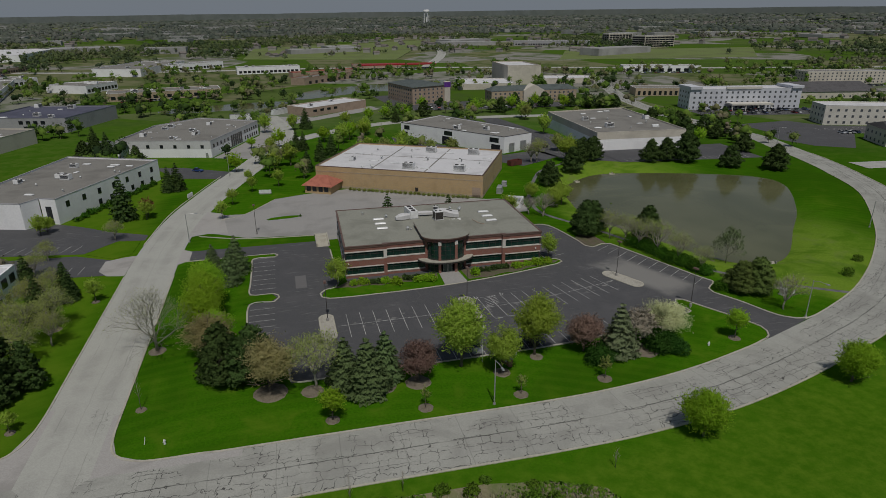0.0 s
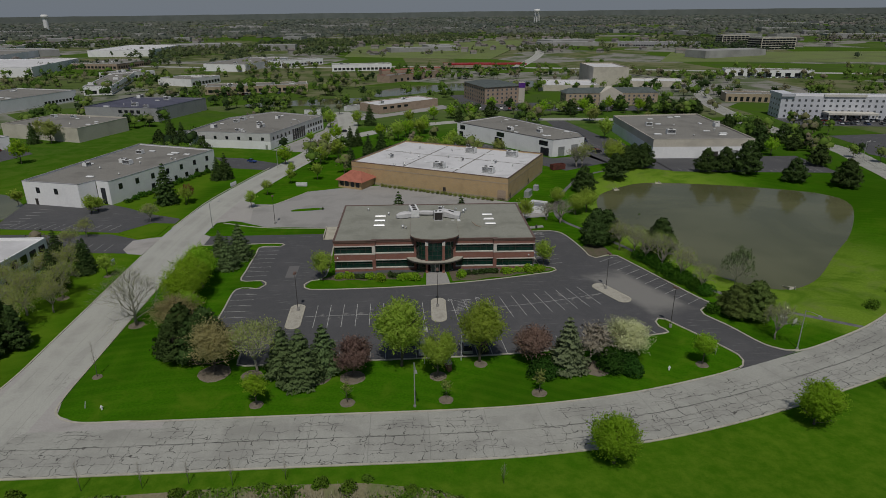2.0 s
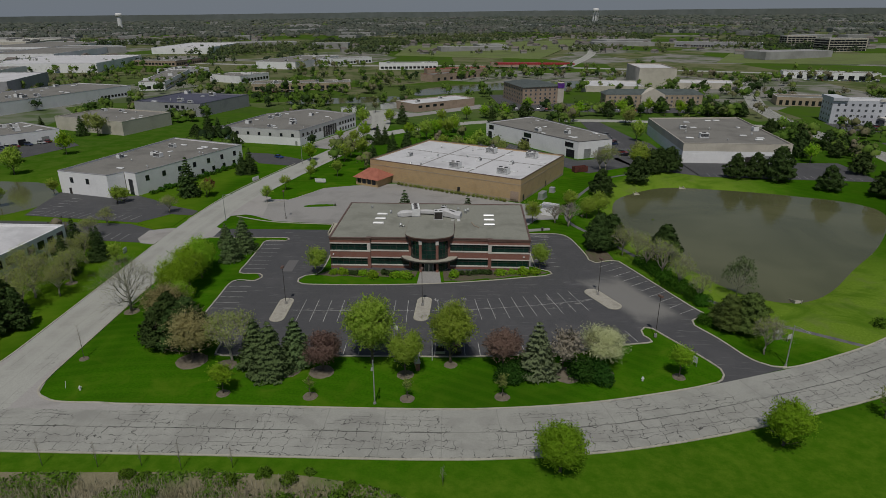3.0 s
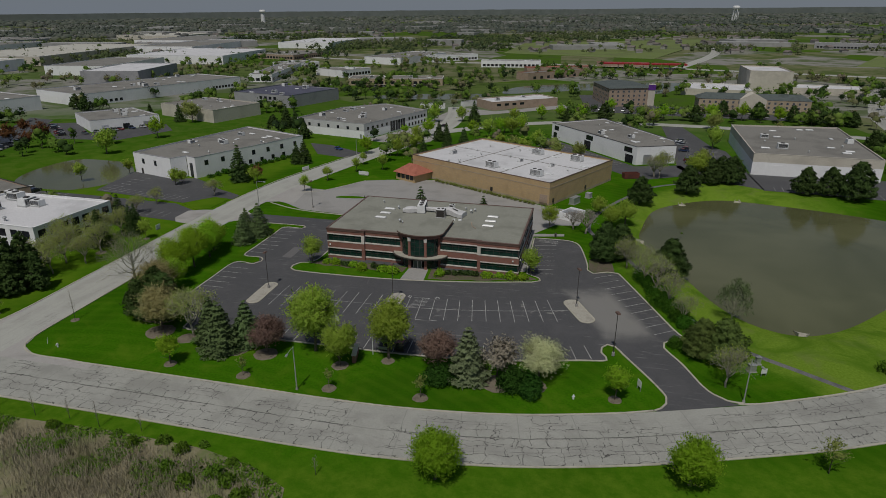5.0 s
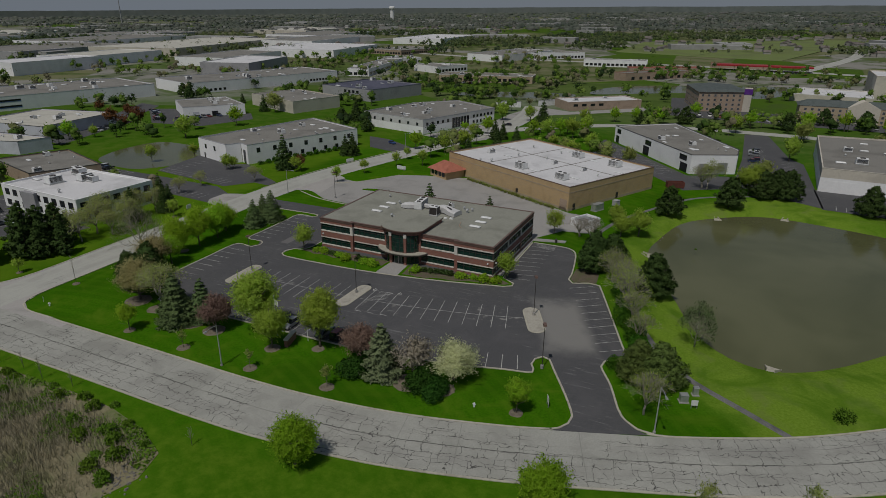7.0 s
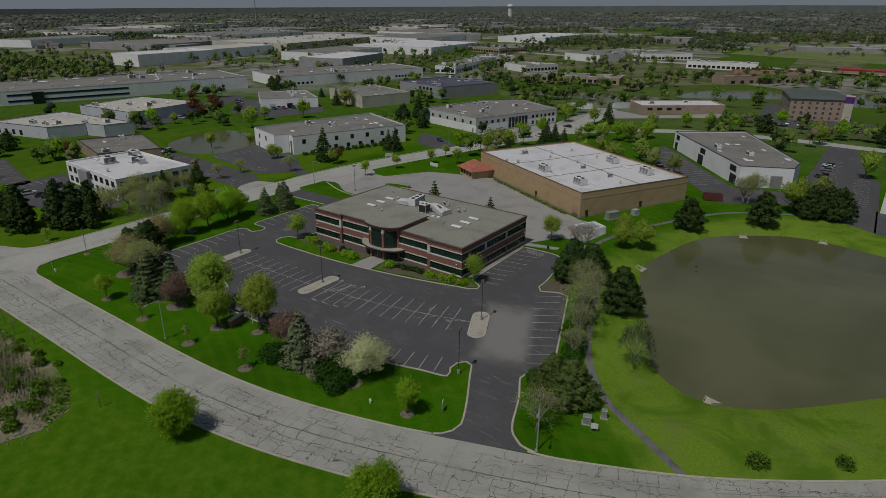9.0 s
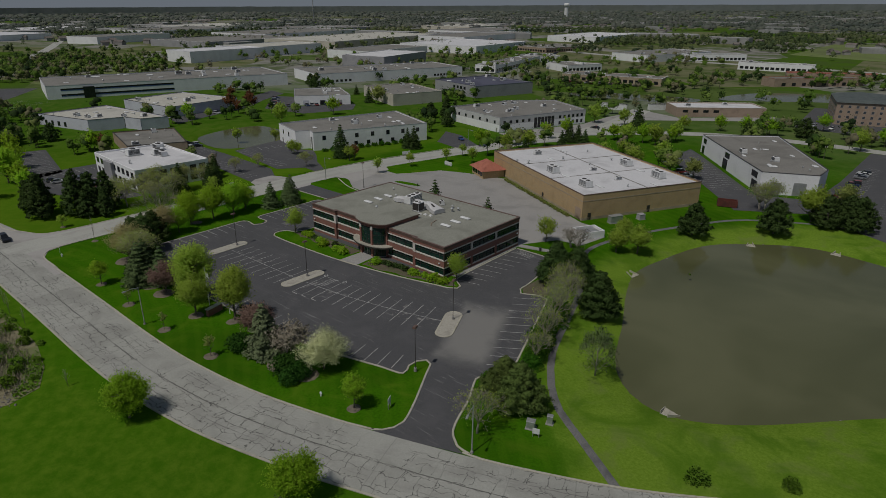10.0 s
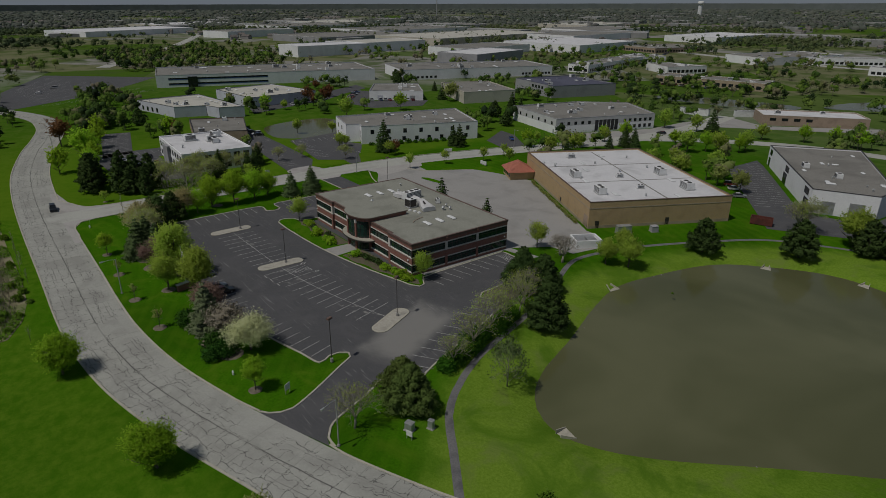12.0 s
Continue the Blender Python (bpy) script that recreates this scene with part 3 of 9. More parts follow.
# ---- mesh helpers ----
class Build:
    """Collects vertices and faces of one mesh."""

    def __init__(self):
        self.v, self.f = [], []

    def add(self, verts, faces):
        k = len(self.v)
        self.v += [tuple(p) for p in verts]
        self.f += [tuple(i + k for i in q) for q in faces]
        return self

    def box(self, x0, y0, z0, x1, y1, z1, m=None, inset=0.0):
        i = inset
        p = [(x0, y0, z0), (x1, y0, z0), (x1, y1, z0), (x0, y1, z0), (x0 + i, y0 + i, z1), (x1 - i, y0 + i, z1), (x1 - i, y1 - i, z1), (x0 + i, y1 - i, z1)]
        if m is not None:
            p = [m @ Vector(q) for q in p]
        return self.add(p, [(3, 2, 1, 0), (4, 5, 6, 7), (0, 1, 5, 4), (1, 2, 6, 5), (2, 3, 7, 6), (3, 0, 4, 7)])

    def prism(self, poly, z0, z1):
        n = len(poly)
        p = [(x, y, z0) for x, y in poly] + [(x, y, z1) for x, y in poly]
        return self.add(p, [tuple(range(n - 1, -1, -1)), tuple(range(n, 2 * n))] + [(i, (i + 1) % n, n + (i + 1) % n, n + i) for i in range(n)])

    def tube(self, pts, radii, sides=6):
        pts = [Vector(p) for p in pts]
        rings = []
        for i, p in enumerate(pts):
            d = (pts[min(i + 1, len(pts) - 1)] - pts[max(i - 1, 0)]).normalized()
            a = d.orthogonal().normalized()
            b = d.cross(a)
            rings += [p + radii[i] * (math.cos(s) * a + math.sin(s) * b) for s in (2 * math.pi * k / sides for k in range(sides))]
        n = len(pts)
        fs = [(i * sides + k, i * sides + (k + 1) % sides, (i + 1) * sides + (k + 1) % sides, (i + 1) * sides + k) for i in range(n - 1) for k in range(sides)]
        fs += [tuple(range(sides - 1, -1, -1)), tuple(range((n - 1) * sides, n * sides))]
        return self.add(rings, fs)

    def disc(self, x, y, z0, z1, r0, r1, sides=16, wob=0.0, rng=None):
        """A low mound or drum from radius r0 at z0 to r1 at z1."""
        w = [1 + (rng.uniform(-wob, wob) if rng else 0) for _ in range(sides)]
        a = [2 * math.pi * k / sides for k in range(sides)]
        p = [(x + r0 * w[k] * math.cos(a[k]), y + r0 * w[k] * math.sin(a[k]), z0) for k in range(sides)]
        p += [(x + r1 * w[k] * math.cos(a[k]), y + r1 * w[k] * math.sin(a[k]), z1) for k in range(sides)]
        return self.add(p, [tuple(range(sides - 1, -1, -1)), tuple(range(sides, 2 * sides))] + [(k, (k + 1) % sides, sides + (k + 1) % sides, sides + k) for k in range(sides)])

    def mesh(self, name):
        me = bpy.data.meshes.new(name)
        me.from_pydata(self.v, [], self.f)
        me.update()
        return me


def smooth(me, angle=40):
    for q in me.polygons:
        q.use_smooth = True
    return me


def part(name, b, material, parent=None, label=""):
    """Links a mesh as one object, under a thing or a part."""
    me = b if isinstance(b, bpy.types.Mesh) else b.mesh(name)
    if material and not me.materials:
        me.materials.append(material)
    ob = new(name, me)
    if parent:
        ob.parent = parent
    return tagged(ob, label)


def thing(name, label, category, at=None, group=""):
    ob = new(name)
    ob.empty_display_size = 0.5
    if at is not None:
        ob.matrix_world = at
    return tagged(ob, label, category, group)


def structure(name, b, material, label, category):
    return tagged(part(name, b, material), label, category, "", "structure")


def glide(pts, step=3.0):
    """A smooth curve (Catmull-Rom) through plan points, cut about every step metres."""
    p = [Vector(q) for q in pts]
    p = [2 * p[0] - p[1]] + p + [2 * p[-1] - p[-2]]
    out = []
    for i in range(1, len(p) - 2):
        n = max(1, int((p[i + 1] - p[i]).length / step))
        for k in range(n):
            s = k / n
            out.append(0.5 * ((2 * p[i]) + (p[i + 1] - p[i - 1]) * s + (2 * p[i - 1] - 5 * p[i] + 4 * p[i + 1] - p[i + 2]) * s * s + (3 * p[i] - p[i - 1] - 3 * p[i + 1] + p[i + 2]) * s ** 3))
    return out + [p[-2]]


def strip(name, pts, width, z, thick=0.25):
    """A road strip with its UV in metres along and across."""
    c = glide(pts)
    verts, uvs, s = [], [], 0.0
    for i, p in enumerate(c):
        d = (c[min(i + 1, len(c) - 1)] - c[max(i - 1, 0)]).normalized()
        side = Vector((-d.y, d.x))
        s += (p - c[i - 1]).length if i else 0
        for w in (-width / 2, -width / 4, 0, width / 4, width / 2):
            q = p + side * w
            verts.append((q.x, q.y, z + 0.10 * (1 - (2 * w / width) ** 2)))
            uvs.append((s, w))
    faces = [(5 * i + k, 5 * i + 5 + k, 5 * i + 6 + k, 5 * i + 1 + k) for i in range(len(c) - 1) for k in range(4)]
    faces = [tuple(reversed(q)) for q in faces]
    me = bpy.data.meshes.new(name)
    me.from_pydata(verts, [], faces)
    layer = me.uv_layers.new(name="UVMap")
    for lp in me.loops:
        layer.data[lp.index].uv = uvs[lp.vertex_index]
    return smooth(me)


def kerb_run(pts, closed=False, width=0.34, height=0.16, z=0.0, step=1.2, curve=True):
    """A kerb along plan points: a low bar with a bevelled top."""
    if closed:
        pts = list(pts) + [pts[0]]
    c = glide(pts, step) if curve else [Vector(p) for p in pts]
    b = Build()
    prof = [(-width / 2, -0.2), (-width / 2, height - 0.03), (-width / 2 + 0.04, height), (width / 2 - 0.04, height), (width / 2, height - 0.03), (width / 2, -0.2)]
    n = len(prof)
    for i, p in enumerate(c):
        if closed and i == len(c) - 1:
            d = (c[1] - c[i - 1]).normalized()
        elif closed and i == 0:
            d = (c[1] - c[-2]).normalized()
        else:
            d = (c[min(i + 1, len(c) - 1)] - c[max(i - 1, 0)]).normalized()
        side = Vector((-d.y, d.x))
        b.v += [(p.x + side.x * u, p.y + side.y * u, z + h) for u, h in prof]
    for i in range(len(c) - 1):
        b.f += [(i * n + k, i * n + k + 1, (i + 1) * n + k + 1, (i + 1) * n + k) for k in range(n - 1)]
    b.f += [tuple(range(n - 1, -1, -1)), tuple(range((len(c) - 1) * n, len(c) * n))]
    return b


def inside(poly, x, y):
    hit, j = False, len(poly) - 1
    for i in range(len(poly)):
        (xi, yi), (xj, yj) = poly[i], poly[j]
        if (yi > y) != (yj > y) and x < (xj - xi) * (y - yi) / (yj - yi) + xi:
            hit = not hit
        j = i
    return hit


def shore_distance(poly, xs, ys):
    """Signed distance of many points to a closed outline; negative inside."""
    px, py = np.asarray(xs, float), np.asarray(ys, float)
    best, inn = np.full(px.shape, 1e9), np.zeros(px.shape, bool)
    for (ax, ay), (bx, by) in zip(poly, poly[1:] + poly[:1]):
        ex, ey = bx - ax, by - ay
        s = np.clip(((px - ax) * ex + (py - ay) * ey) / (ex * ex + ey * ey + 1e-9), 0, 1)
        best = np.minimum(best, np.hypot(px - ax - s * ex, py - ay - s * ey))
        cond = ((ay > py) != (by > py)) & (px < ex * (py - ay) / (by - ay + 1e-12) + ax)
        inn ^= cond
    return np.where(inn, -best, best)


def outline(pts, step=3.0):
    """A closed smooth outline through plan points."""
    n = len(pts)
    ring = [pts[i % n] for i in range(-2, n + 3)]
    c = glide(ring, step)
    a, b = Vector(pts[0]), None
    first = min(range(len(c) // 2), key=lambda i: (c[i] - a).length)
    last = min(range(len(c) // 2, len(c)), key=lambda i: (c[i] - a).length)
    return [(p.x, p.y) for p in c[first:last]]


# ---- ground and water ----
POND = outline([(110.5, 125), (106, 132), (101.5, 145), (96, 159), (92.5, 172), (94, 184), (99, 202), (108, 212), (123, 220.5), (143, 217.5), (166, 209.5), (182, 200), (183, 186), (164, 160), (145, 141), (131, 127), (122, 121.5), (116, 121.5)])
BASIN = outline([(-132, 183), (-116, 179), (-104, 181), (-96, 197), (-101, 208), (-114, 221), (-128, 224), (-141, 222), (-143, 205), (-139, 191)])
POND_LEVEL, BASIN_LEVEL = -1.5, -0.9


def spaced(lo, hi, step, far):
    a = list(np.arange(lo, hi + 0.1, step))
    d, left, right = step, [lo], [hi]
    while right[-1] < far:
        d *= 1.11
        left.append(left[-1] - d)
        right.append(right[-1] + d)
    return np.array(left[:0:-1] + a + right[1:])


def land(x, y):
    """Height of the plain: level round the site, tilting very slightly far out."""
    px, py = x - 70.0, y - 20.0
    s = np.clip((np.hypot(px, py) - 550.0) / 1200.0, 0.0, 1.0)
    return (0.00988 * px + 0.00837 * py) * s * s * (3 - 2 * s)


def drape(ob):
    """Lays a flat far sheet on the plain."""
    for v in ob.data.vertices:
        v.co.z += float(land(v.co.x, v.co.y))
    return ob


def settle(ob, poly):
    """Lowers or lifts a far thing to the plain under its outline."""
    ob.location.z = float(min(land(x, y) for x, y in poly))
    return ob


def make_ground_sheet():
    xs, ys = spaced(-150, 210, 2.0, 4900), spaced(20, 250, 2.0, 4900)
    gx, gy = np.meshgrid(xs, ys)
    z = land(gx, gy)
    for poly, level, reach in ((POND, POND_LEVEL, 9.0), (BASIN, BASIN_LEVEL, 7.0)):
        d = shore_distance(poly, gx, gy)
        s = np.clip(1 - d / reach, 0, 1)
        z = np.where(d < reach, level * s * s, z)
        z = np.where(d < 0, level + 0.35 * np.maximum(d, -4), z)
    nx, ny = len(xs), len(ys)
    verts = np.stack([gx.ravel(), gy.ravel(), z.ravel()], 1)
    i = np.arange(nx * ny).reshape(ny, nx)
    faces = np.stack([i[:-1, :-1].ravel(), i[:-1, 1:].ravel(), i[1:, 1:].ravel(), i[1:, :-1].ravel()], 1)
    me = bpy.data.meshes.new("ground")
    me.from_pydata(verts.tolist(), [], faces.tolist())
    return smooth(me)


structure("ground", make_ground_sheet(), GROUND, "mown green lawns and open grassland reaching the horizon", "ground")


def water_sheet(name, poly, level, label, grow=1.5):
    cx, cy = sum(p[0] for p in poly) / len(poly), sum(p[1] for p in poly) / len(poly)
    wide = []
    for x, y in poly:
        d = math.hypot(x - cx, y - cy)
        wide.append((cx + (x - cx) * (d + grow) / d, cy + (y - cy) * (d + grow) / d))
    b = Build()
    b.add([(x, y, level) for x, y in wide], [tuple(range(len(wide)))])
    return structure(name, b, WATER, label, "pond")


def ccw(poly):
    area = sum(a[0] * b[1] - b[0] * a[1] for a, b in zip(poly, poly[1:] + poly[:1]))
    return poly if area > 0 else poly[::-1]


water_sheet("water", ccw(POND), POND_LEVEL, "still brown-green pond water beside the office lot")
water_sheet("water", ccw(BASIN), BASIN_LEVEL, "small muddy retention pond between warehouses")
for poly in ([(14, 492), (50, 512), (80, 530), (132, 520), (166, 600), (136, 606), (60, 574), (20, 540)],
             [(-64, 440), (-12, 452), (6, 470), (-4, 486), (-60, 470), (-80, 452)], [(-86, 318), (-74, 322), (-88, 350), (-98, 346)]):
    o = outline(poly, 6.0)
    water_sheet("water", ccw(o), 0.06, "narrow grey pond seen between far trees", 0.0)

# ---- roads ----
MAIN = [(-290, 62), (-255, 84), (-222, 96), (-190, 97), (-160, 91), (-135, 84.5), (-100, 77.8), (-70, 74.8), (-35, 73.2), (10, 72.4), (35, 71.9), (50, 72.3), (66, 74.2), (82, 78.0), (97, 82.8), (113, 88.6), (130, 97.0), (151, 111.7), (173, 131), (201, 162.6), (214.8, 190.6), (223.4, 214), (230, 238), (237.5, 266), (237, 302), (239, 345), (248, 400), (266, 460), (337, 635), (420, 800)]
SIDE = [(-34.8, 74), (-34.8, 110), (-34.8, 160), (-33.8, 180), (-31.1, 202), (-25.1, 228), (-19.1, 250), (-10.6, 280), (-3.6, 310), (0.4, 340), (-1.6, 375), (-7.6, 410)]
CROSS = [(-4, 312), (20, 337), (45, 356), (70, 366), (100, 370), (130, 369), (150, 367), (190, 358), (243, 345)]
structure("road_main", strip("road_main", MAIN, 11.8, 0.02), ROAD, "pale concrete road with black tar-sealed cracks", "road")
structure("road_side", strip("road_side", SIDE, 11.6, 0.035), STREET, "pale grey concrete side street", "road")
structure("road_cross", strip("road_cross", CROSS, 9.5, 0.05), STREET, "grey concrete cross street between warehouses", "road")
structure("road_branch", strip("road_branch", [(232, 200), (262, 196), (310, 184), (380, 170)], 11.0, 0.05), STREET, "grey concrete branch street", "road")
drape(structure("road_highway", strip("road_highway", [(-500, 905), (-190, 800), (60, 790), (260, 740), (480, 660), (800, 560)], 16.0, 0.09), STREET, "distant grey highway", "road"))
drape(structure("road_far", strip("road_far", [(180, 770), (260, 1000), (330, 1300), (500, 1700)], 14.0, 0.12), STREET, "distant straight road", "road"))
drape(structure("road_far", strip("road_far", [(-480, 180), (-760, 330), (-1200, 520)], 12.0, 0.13), STREET, "distant winding road", "road"))


def side_of(path, off, lo, hi):
    """The line off metres to the left of a road's centre, from x or step lo to hi."""
    c = glide(path)
    out = []
    for i, p in enumerate(c):
        d = (c[min(i + 1, len(c) - 1)] - c[max(i - 1, 0)]).normalized()
        if lo <= i <= hi:
            out.append((p.x - d.y * off, p.y + d.x * off))
    return out


def near(path, x, y):
    c = glide(path)
    return min(range(len(c)), key=lambda i: (c[i] - Vector((x, y))).length)


def kerb(pts, label="pale concrete kerb along the road", closed=False, curve=True, width=0.34, z=0.0):
    structure("kerb", kerb_run(pts, closed, width, 0.16, z, curve=curve), KERB, label, "kerb")


kerb(side_of(MAIN, -6.0, near(MAIN, -205, 97), near(MAIN, 233, 224)), curve=False)
kerb([(-29.0, 150), (-29.0, 100), (-28.9, 86), (-27.6, 81.5), (-23.5, 79.3), (-16, 79.0)] + side_of(MAIN, 6.0, near(MAIN, -12, 72.8), near(MAIN, 85, 79)) + [(87.9, 86.25)])
kerb([(101.4, 91.0)] + side_of(MAIN, 6.0, near(MAIN, 106, 86), near(MAIN, 240, 238)))
kerb([(-40.6, 152), (-40.6, 110), (-40.8, 92), (-42.8, 85.5), (-50, 82.0)] + side_of(MAIN, 6.0, near(MAIN, -205, 97), near(MAIN, -55, 74))[::-1])
kerb([(-40.2, 175), (-37.4, 203), (-31.4, 229.5), (-25.4, 252)])
kerb([(-16.5, 248), (-9, 272)])


for poly in ([(-35.2, 92), (-29.2, 92), (-28.9, 86), (-27.6, 81.5), (-23.5, 79.3), (-16, 79.0), (-10, 78.9), (-10, 73), (-35.2, 73)], [(-35.2, 96), (-35.2, 73), (-64, 74.4), (-64, 80.6), (-50, 82.0), (-42.8, 85.5), (-40.8, 92), (-40.6, 96)], [(-40.8, 153), (-40.4, 167), (-43.4, 166.4), (-47.5, 164.5), (-47.5, 157.5), (-45, 154)], [(-29.4, 157), (-26.5, 159.5), (-26.5, 166.2), (-29.2, 168.5)], [(-31, 178), (-24, 180.6), (-18, 178.5), (-21, 200), (-30, 206)]):
    structure("road_corner", Build().prism(ccw(poly), -0.2, 0.062), PAVING, "pale concrete apron at a street mouth", "road")

# ---- the office's parking lot ----
def bend(x, x0, a):
    return a * max(0.0, x - x0) ** 2


def south_edge(x):
    return 94.2 + bend(x, 40, 0.00385)


def spine(x):
    return 113.0 + bend(x, 30, 0.0034)


def bed_edge(x):
    return 126.4 + bend(x, 20, 0.0031)


LOT = [(-10.8, 159), (-10.8, 101.5), (-3.0, 100.5), (-2.6, 94.2)] + [(x, south_edge(x)) for x in range(4, 82, 6)] + [(80.8, 100.3), (79.9, 102.8), (80.0, 104.8), (81.1, 106.2), (82.5, 105.7), (83.9, 103.0), (88.0, 95.4), (90.0, 90.6), (89.8, 88.6), (88.6, 86.9), (88.0, 86.0), (95.2, 88.4), (101.6, 90.8), (99.6, 91.5), (98.0, 92.8), (96.5, 95.4), (94.2, 101.8), (91.5, 107.2), (91.7, 109.4), (95.6, 112.2), (94.0, 116.2), (86.0, 139.2), (84.3, 142.5), (78.6, 141.0), (77.4, 143.0), (77.4, 147.0), (75.6, 159.0), (73.0, 163.0), (62.8, 163.2), (62.8, 150), (9.5, 150), (9.5, 159.0), (7.5, 165.8), (-29.0, 166.5), (-29.0, 159.2)]
b = Build()
b.prism(ccw(LOT), -0.3, 0.055)
lot = structure("parking_lot", b, ASPHALT, "dark sealed asphalt parking lot with worn white lines", "parking lot")
kerb([(-28.0, 158.9), (-10.8, 158.9), (-4.9, 158.6), (-4.2, 157.5), (-4.9, 156.4), (-10.3, 156.2), (-10.6, 150), (-10.7, 140), (-10.4, 133.3), (-5.4, 132.8), (-4.2, 130.4), (-5.3, 128.4), (-10.4, 128.2), (-10.8, 118), (-10.8, 108), (-10.6, 102.2), (-8.8, 101.0), (-4, 100.4), (-2.9, 99.0), (-2.6, 94.8), (-1.0, 94.1)] + [(x, south_edge(x)) for x in range(4, 80, 6)] + [(80.8, 100.3), (79.9, 102.8), (80.0, 104.8), (81.1, 106.2), (82.5, 105.7), (83.9, 103.0), (88.0, 95.4), (90.1, 90.6), (89.9, 88.6), (88.9, 87.0), (87.6, 86.1)], "pale concrete kerb round the parking lot")
kerb([(102.4, 91.4), (99.9, 91.6), (98.0, 93.0), (96.5, 95.4), (94.2, 101.8), (91.6, 107.2), (91.9, 109.3), (95.4, 112.4), (94.0, 116.2), (86.0, 139.2), (84.6, 142.2), (82.5, 142.6), (78.8, 141.0), (77.5, 142.8), (77.4, 147.0), (75.6, 159.0), (73.4, 162.6), (70, 163.3), (63.2, 163.3)], "pale concrete kerb round the parking lot")

# grass noses of the two west bays, planted strip and the kerbed islands
for poly in ([(-12, 156.4), (-5.4, 156.6), (-4.7, 157.5), (-5.4, 158.4), (-12, 158.7)], [(-12, 128.4), (-6, 128.6), (-4.7, 130.4), (-5.8, 132.5), (-12, 133.0)]):
    structure("lawn", Build().prism(ccw(poly), -0.1, 0.13), GROUND, "small kerbed grass nose between parking bays", "lawn")
for cx, cy, w, h, turn in ((5.2, 113.2, 2.9, 11.0, 0), (35.6, 114.0, 3.0, 11.2, -3), (75.6, 119.4, 3.4, 10.8, 24)):
    ring = []
    for k in range(20):
        a = 2 * math.pi * k / 20
        ring.append((w / 2 * math.cos(a), (h / 2 - w / 2) * (1 if math.sin(a) > 0 else -1) + w / 2 * math.sin(a)))
    m2 = Matrix.Rotation(radians(turn), 2)
    ring = [(cx + (m2 @ Vector(p)).x, cy + (m2 @ Vector(p)).y) for p in ring]
    isl = tagged(thing("traffic_island", "long pale concrete island with rounded ends in the asphalt lot", "traffic island", group="islands of the parking lot"), kind="structure")
    part("infill", Build().prism(ring, 0.0, 0.17), surface("island_gravel", (0.33, 0.315, 0.27), (0.42, 0.40, 0.35), (0.27, 0.255, 0.22), 4.0, 0.6), isl)
    part("kerb", kerb_run(ring, True, 0.34, 0.2, 0.0, 0.8), KERB, isl)
BED = [(5.2, 128.3), (6.5, 126.9)] + [(x, bed_edge(x)) for x in range(12, 64, 5)] + [(64.6, 132.6), (66.2, 133.8), (65.6, 135.2), (63.4, 136.6), (62.6, 140), (62.6, 163), (61.0, 163), (61.0, 135), (11.5, 135), (11.5, 163), (9.6, 163), (9.6, 134), (6.2, 131.6)]
structure("mulch_bed", Build().prism(ccw([(8.4, 132.0), (11.5, 131.6)] + [(x, bed_edge(x) + 4.8 + 0.5 * math.sin(x * 0.9)) for x in range(13, 34, 2)] + [(33.4, 134.6), (11.6, 134.9)]), -0.1, 0.17), MULCH_DARK, "dark bark mulch under the office shrubs", "mulch")
structure("mulch_bed", Build().prism(ccw([(x, bed_edge(x) + 0.9 + 0.4 * math.sin(x * 0.8)) for x in range(40, 63, 2)] + [(64.4, 133.2), (65.6, 134.2), (63.4, 135.4), (61.2, 134.9), (39.6, 134.9)]), -0.1, 0.17), MULCH_DARK, "dark bark mulch under the office shrubs", "mulch")
structure("mulch_bed", Build().prism(ccw([(77.8, 143.2), (79.0, 141.6), (84.0, 142.9), (83.6, 148.5), (80.5, 152.0), (77.8, 149.5)]), -0.1, 0.12), MULCH_DARK, "brown needle litter under the pines by the lot", "mulch")
structure("planting_bed", Build().prism(ccw(BED), -0.1, 0.15), GROUND, "grass and planting bed along the office front", "lawn")
kerb([(9.5, 158), (9.5, 135), (6.3, 131.8), (4.9, 129.8), (5.2, 127.9), (6.6, 126.8)] + [(x, bed_edge(x)) for x in range(12, 64, 5)] + [(64.6, 132.4), (66.4, 133.6), (66.2, 135.0), (63.6, 136.8), (62.8, 140), (62.8, 163)], "pale concrete kerb round the office planting bed", z=0.02)
structure("walkway", Build().prism([(33.6, bed_edge(34) + 0.1), (39.3, bed_edge(39) + 0.1), (38.8, 134.8), (34.0, 134.8)], 0.0, 0.19), CONCRETE, "pale concrete walk to the entrance", "walkway")
structure("walkway", Build().prism([(61.1, 138), (62.5, 138), (62.5, 164.5), (71, 166.5), (71, 168.2), (61.1, 166.2)], 0.0, 0.17), CONCRETE, "pale concrete walk beside the office", "walkway")

# painted lines, each one a part of the lot
STALL = 2.86


def line(p, q, width=0.115, z=0.064):
    p, q = Vector(p), Vector(q)
    d = (q - p).normalized()
    s = Vector((-d.y, d.x)) * width / 2
    c = [p - s, q - s, q + s, p + s]
    part("stall_line", Build().add([(v.x, v.y, z) for v in c], [(0, 1, 2, 3)]), STRIPE, lot)


def fan(x0, x1, curve_fn, lo, hi):
    """Lines square to a curved row, one stall apart."""
    x = x0
    while x <= x1:
        s = (curve_fn(x + 0.5) - curve_fn(x - 0.5))
        n = Vector((-s, 1)).normalized()
        t = Vector((x, curve_fn(x)))
        line(t + n * lo, t + n * hi)
        x += STALL / math.hypot(1, s)


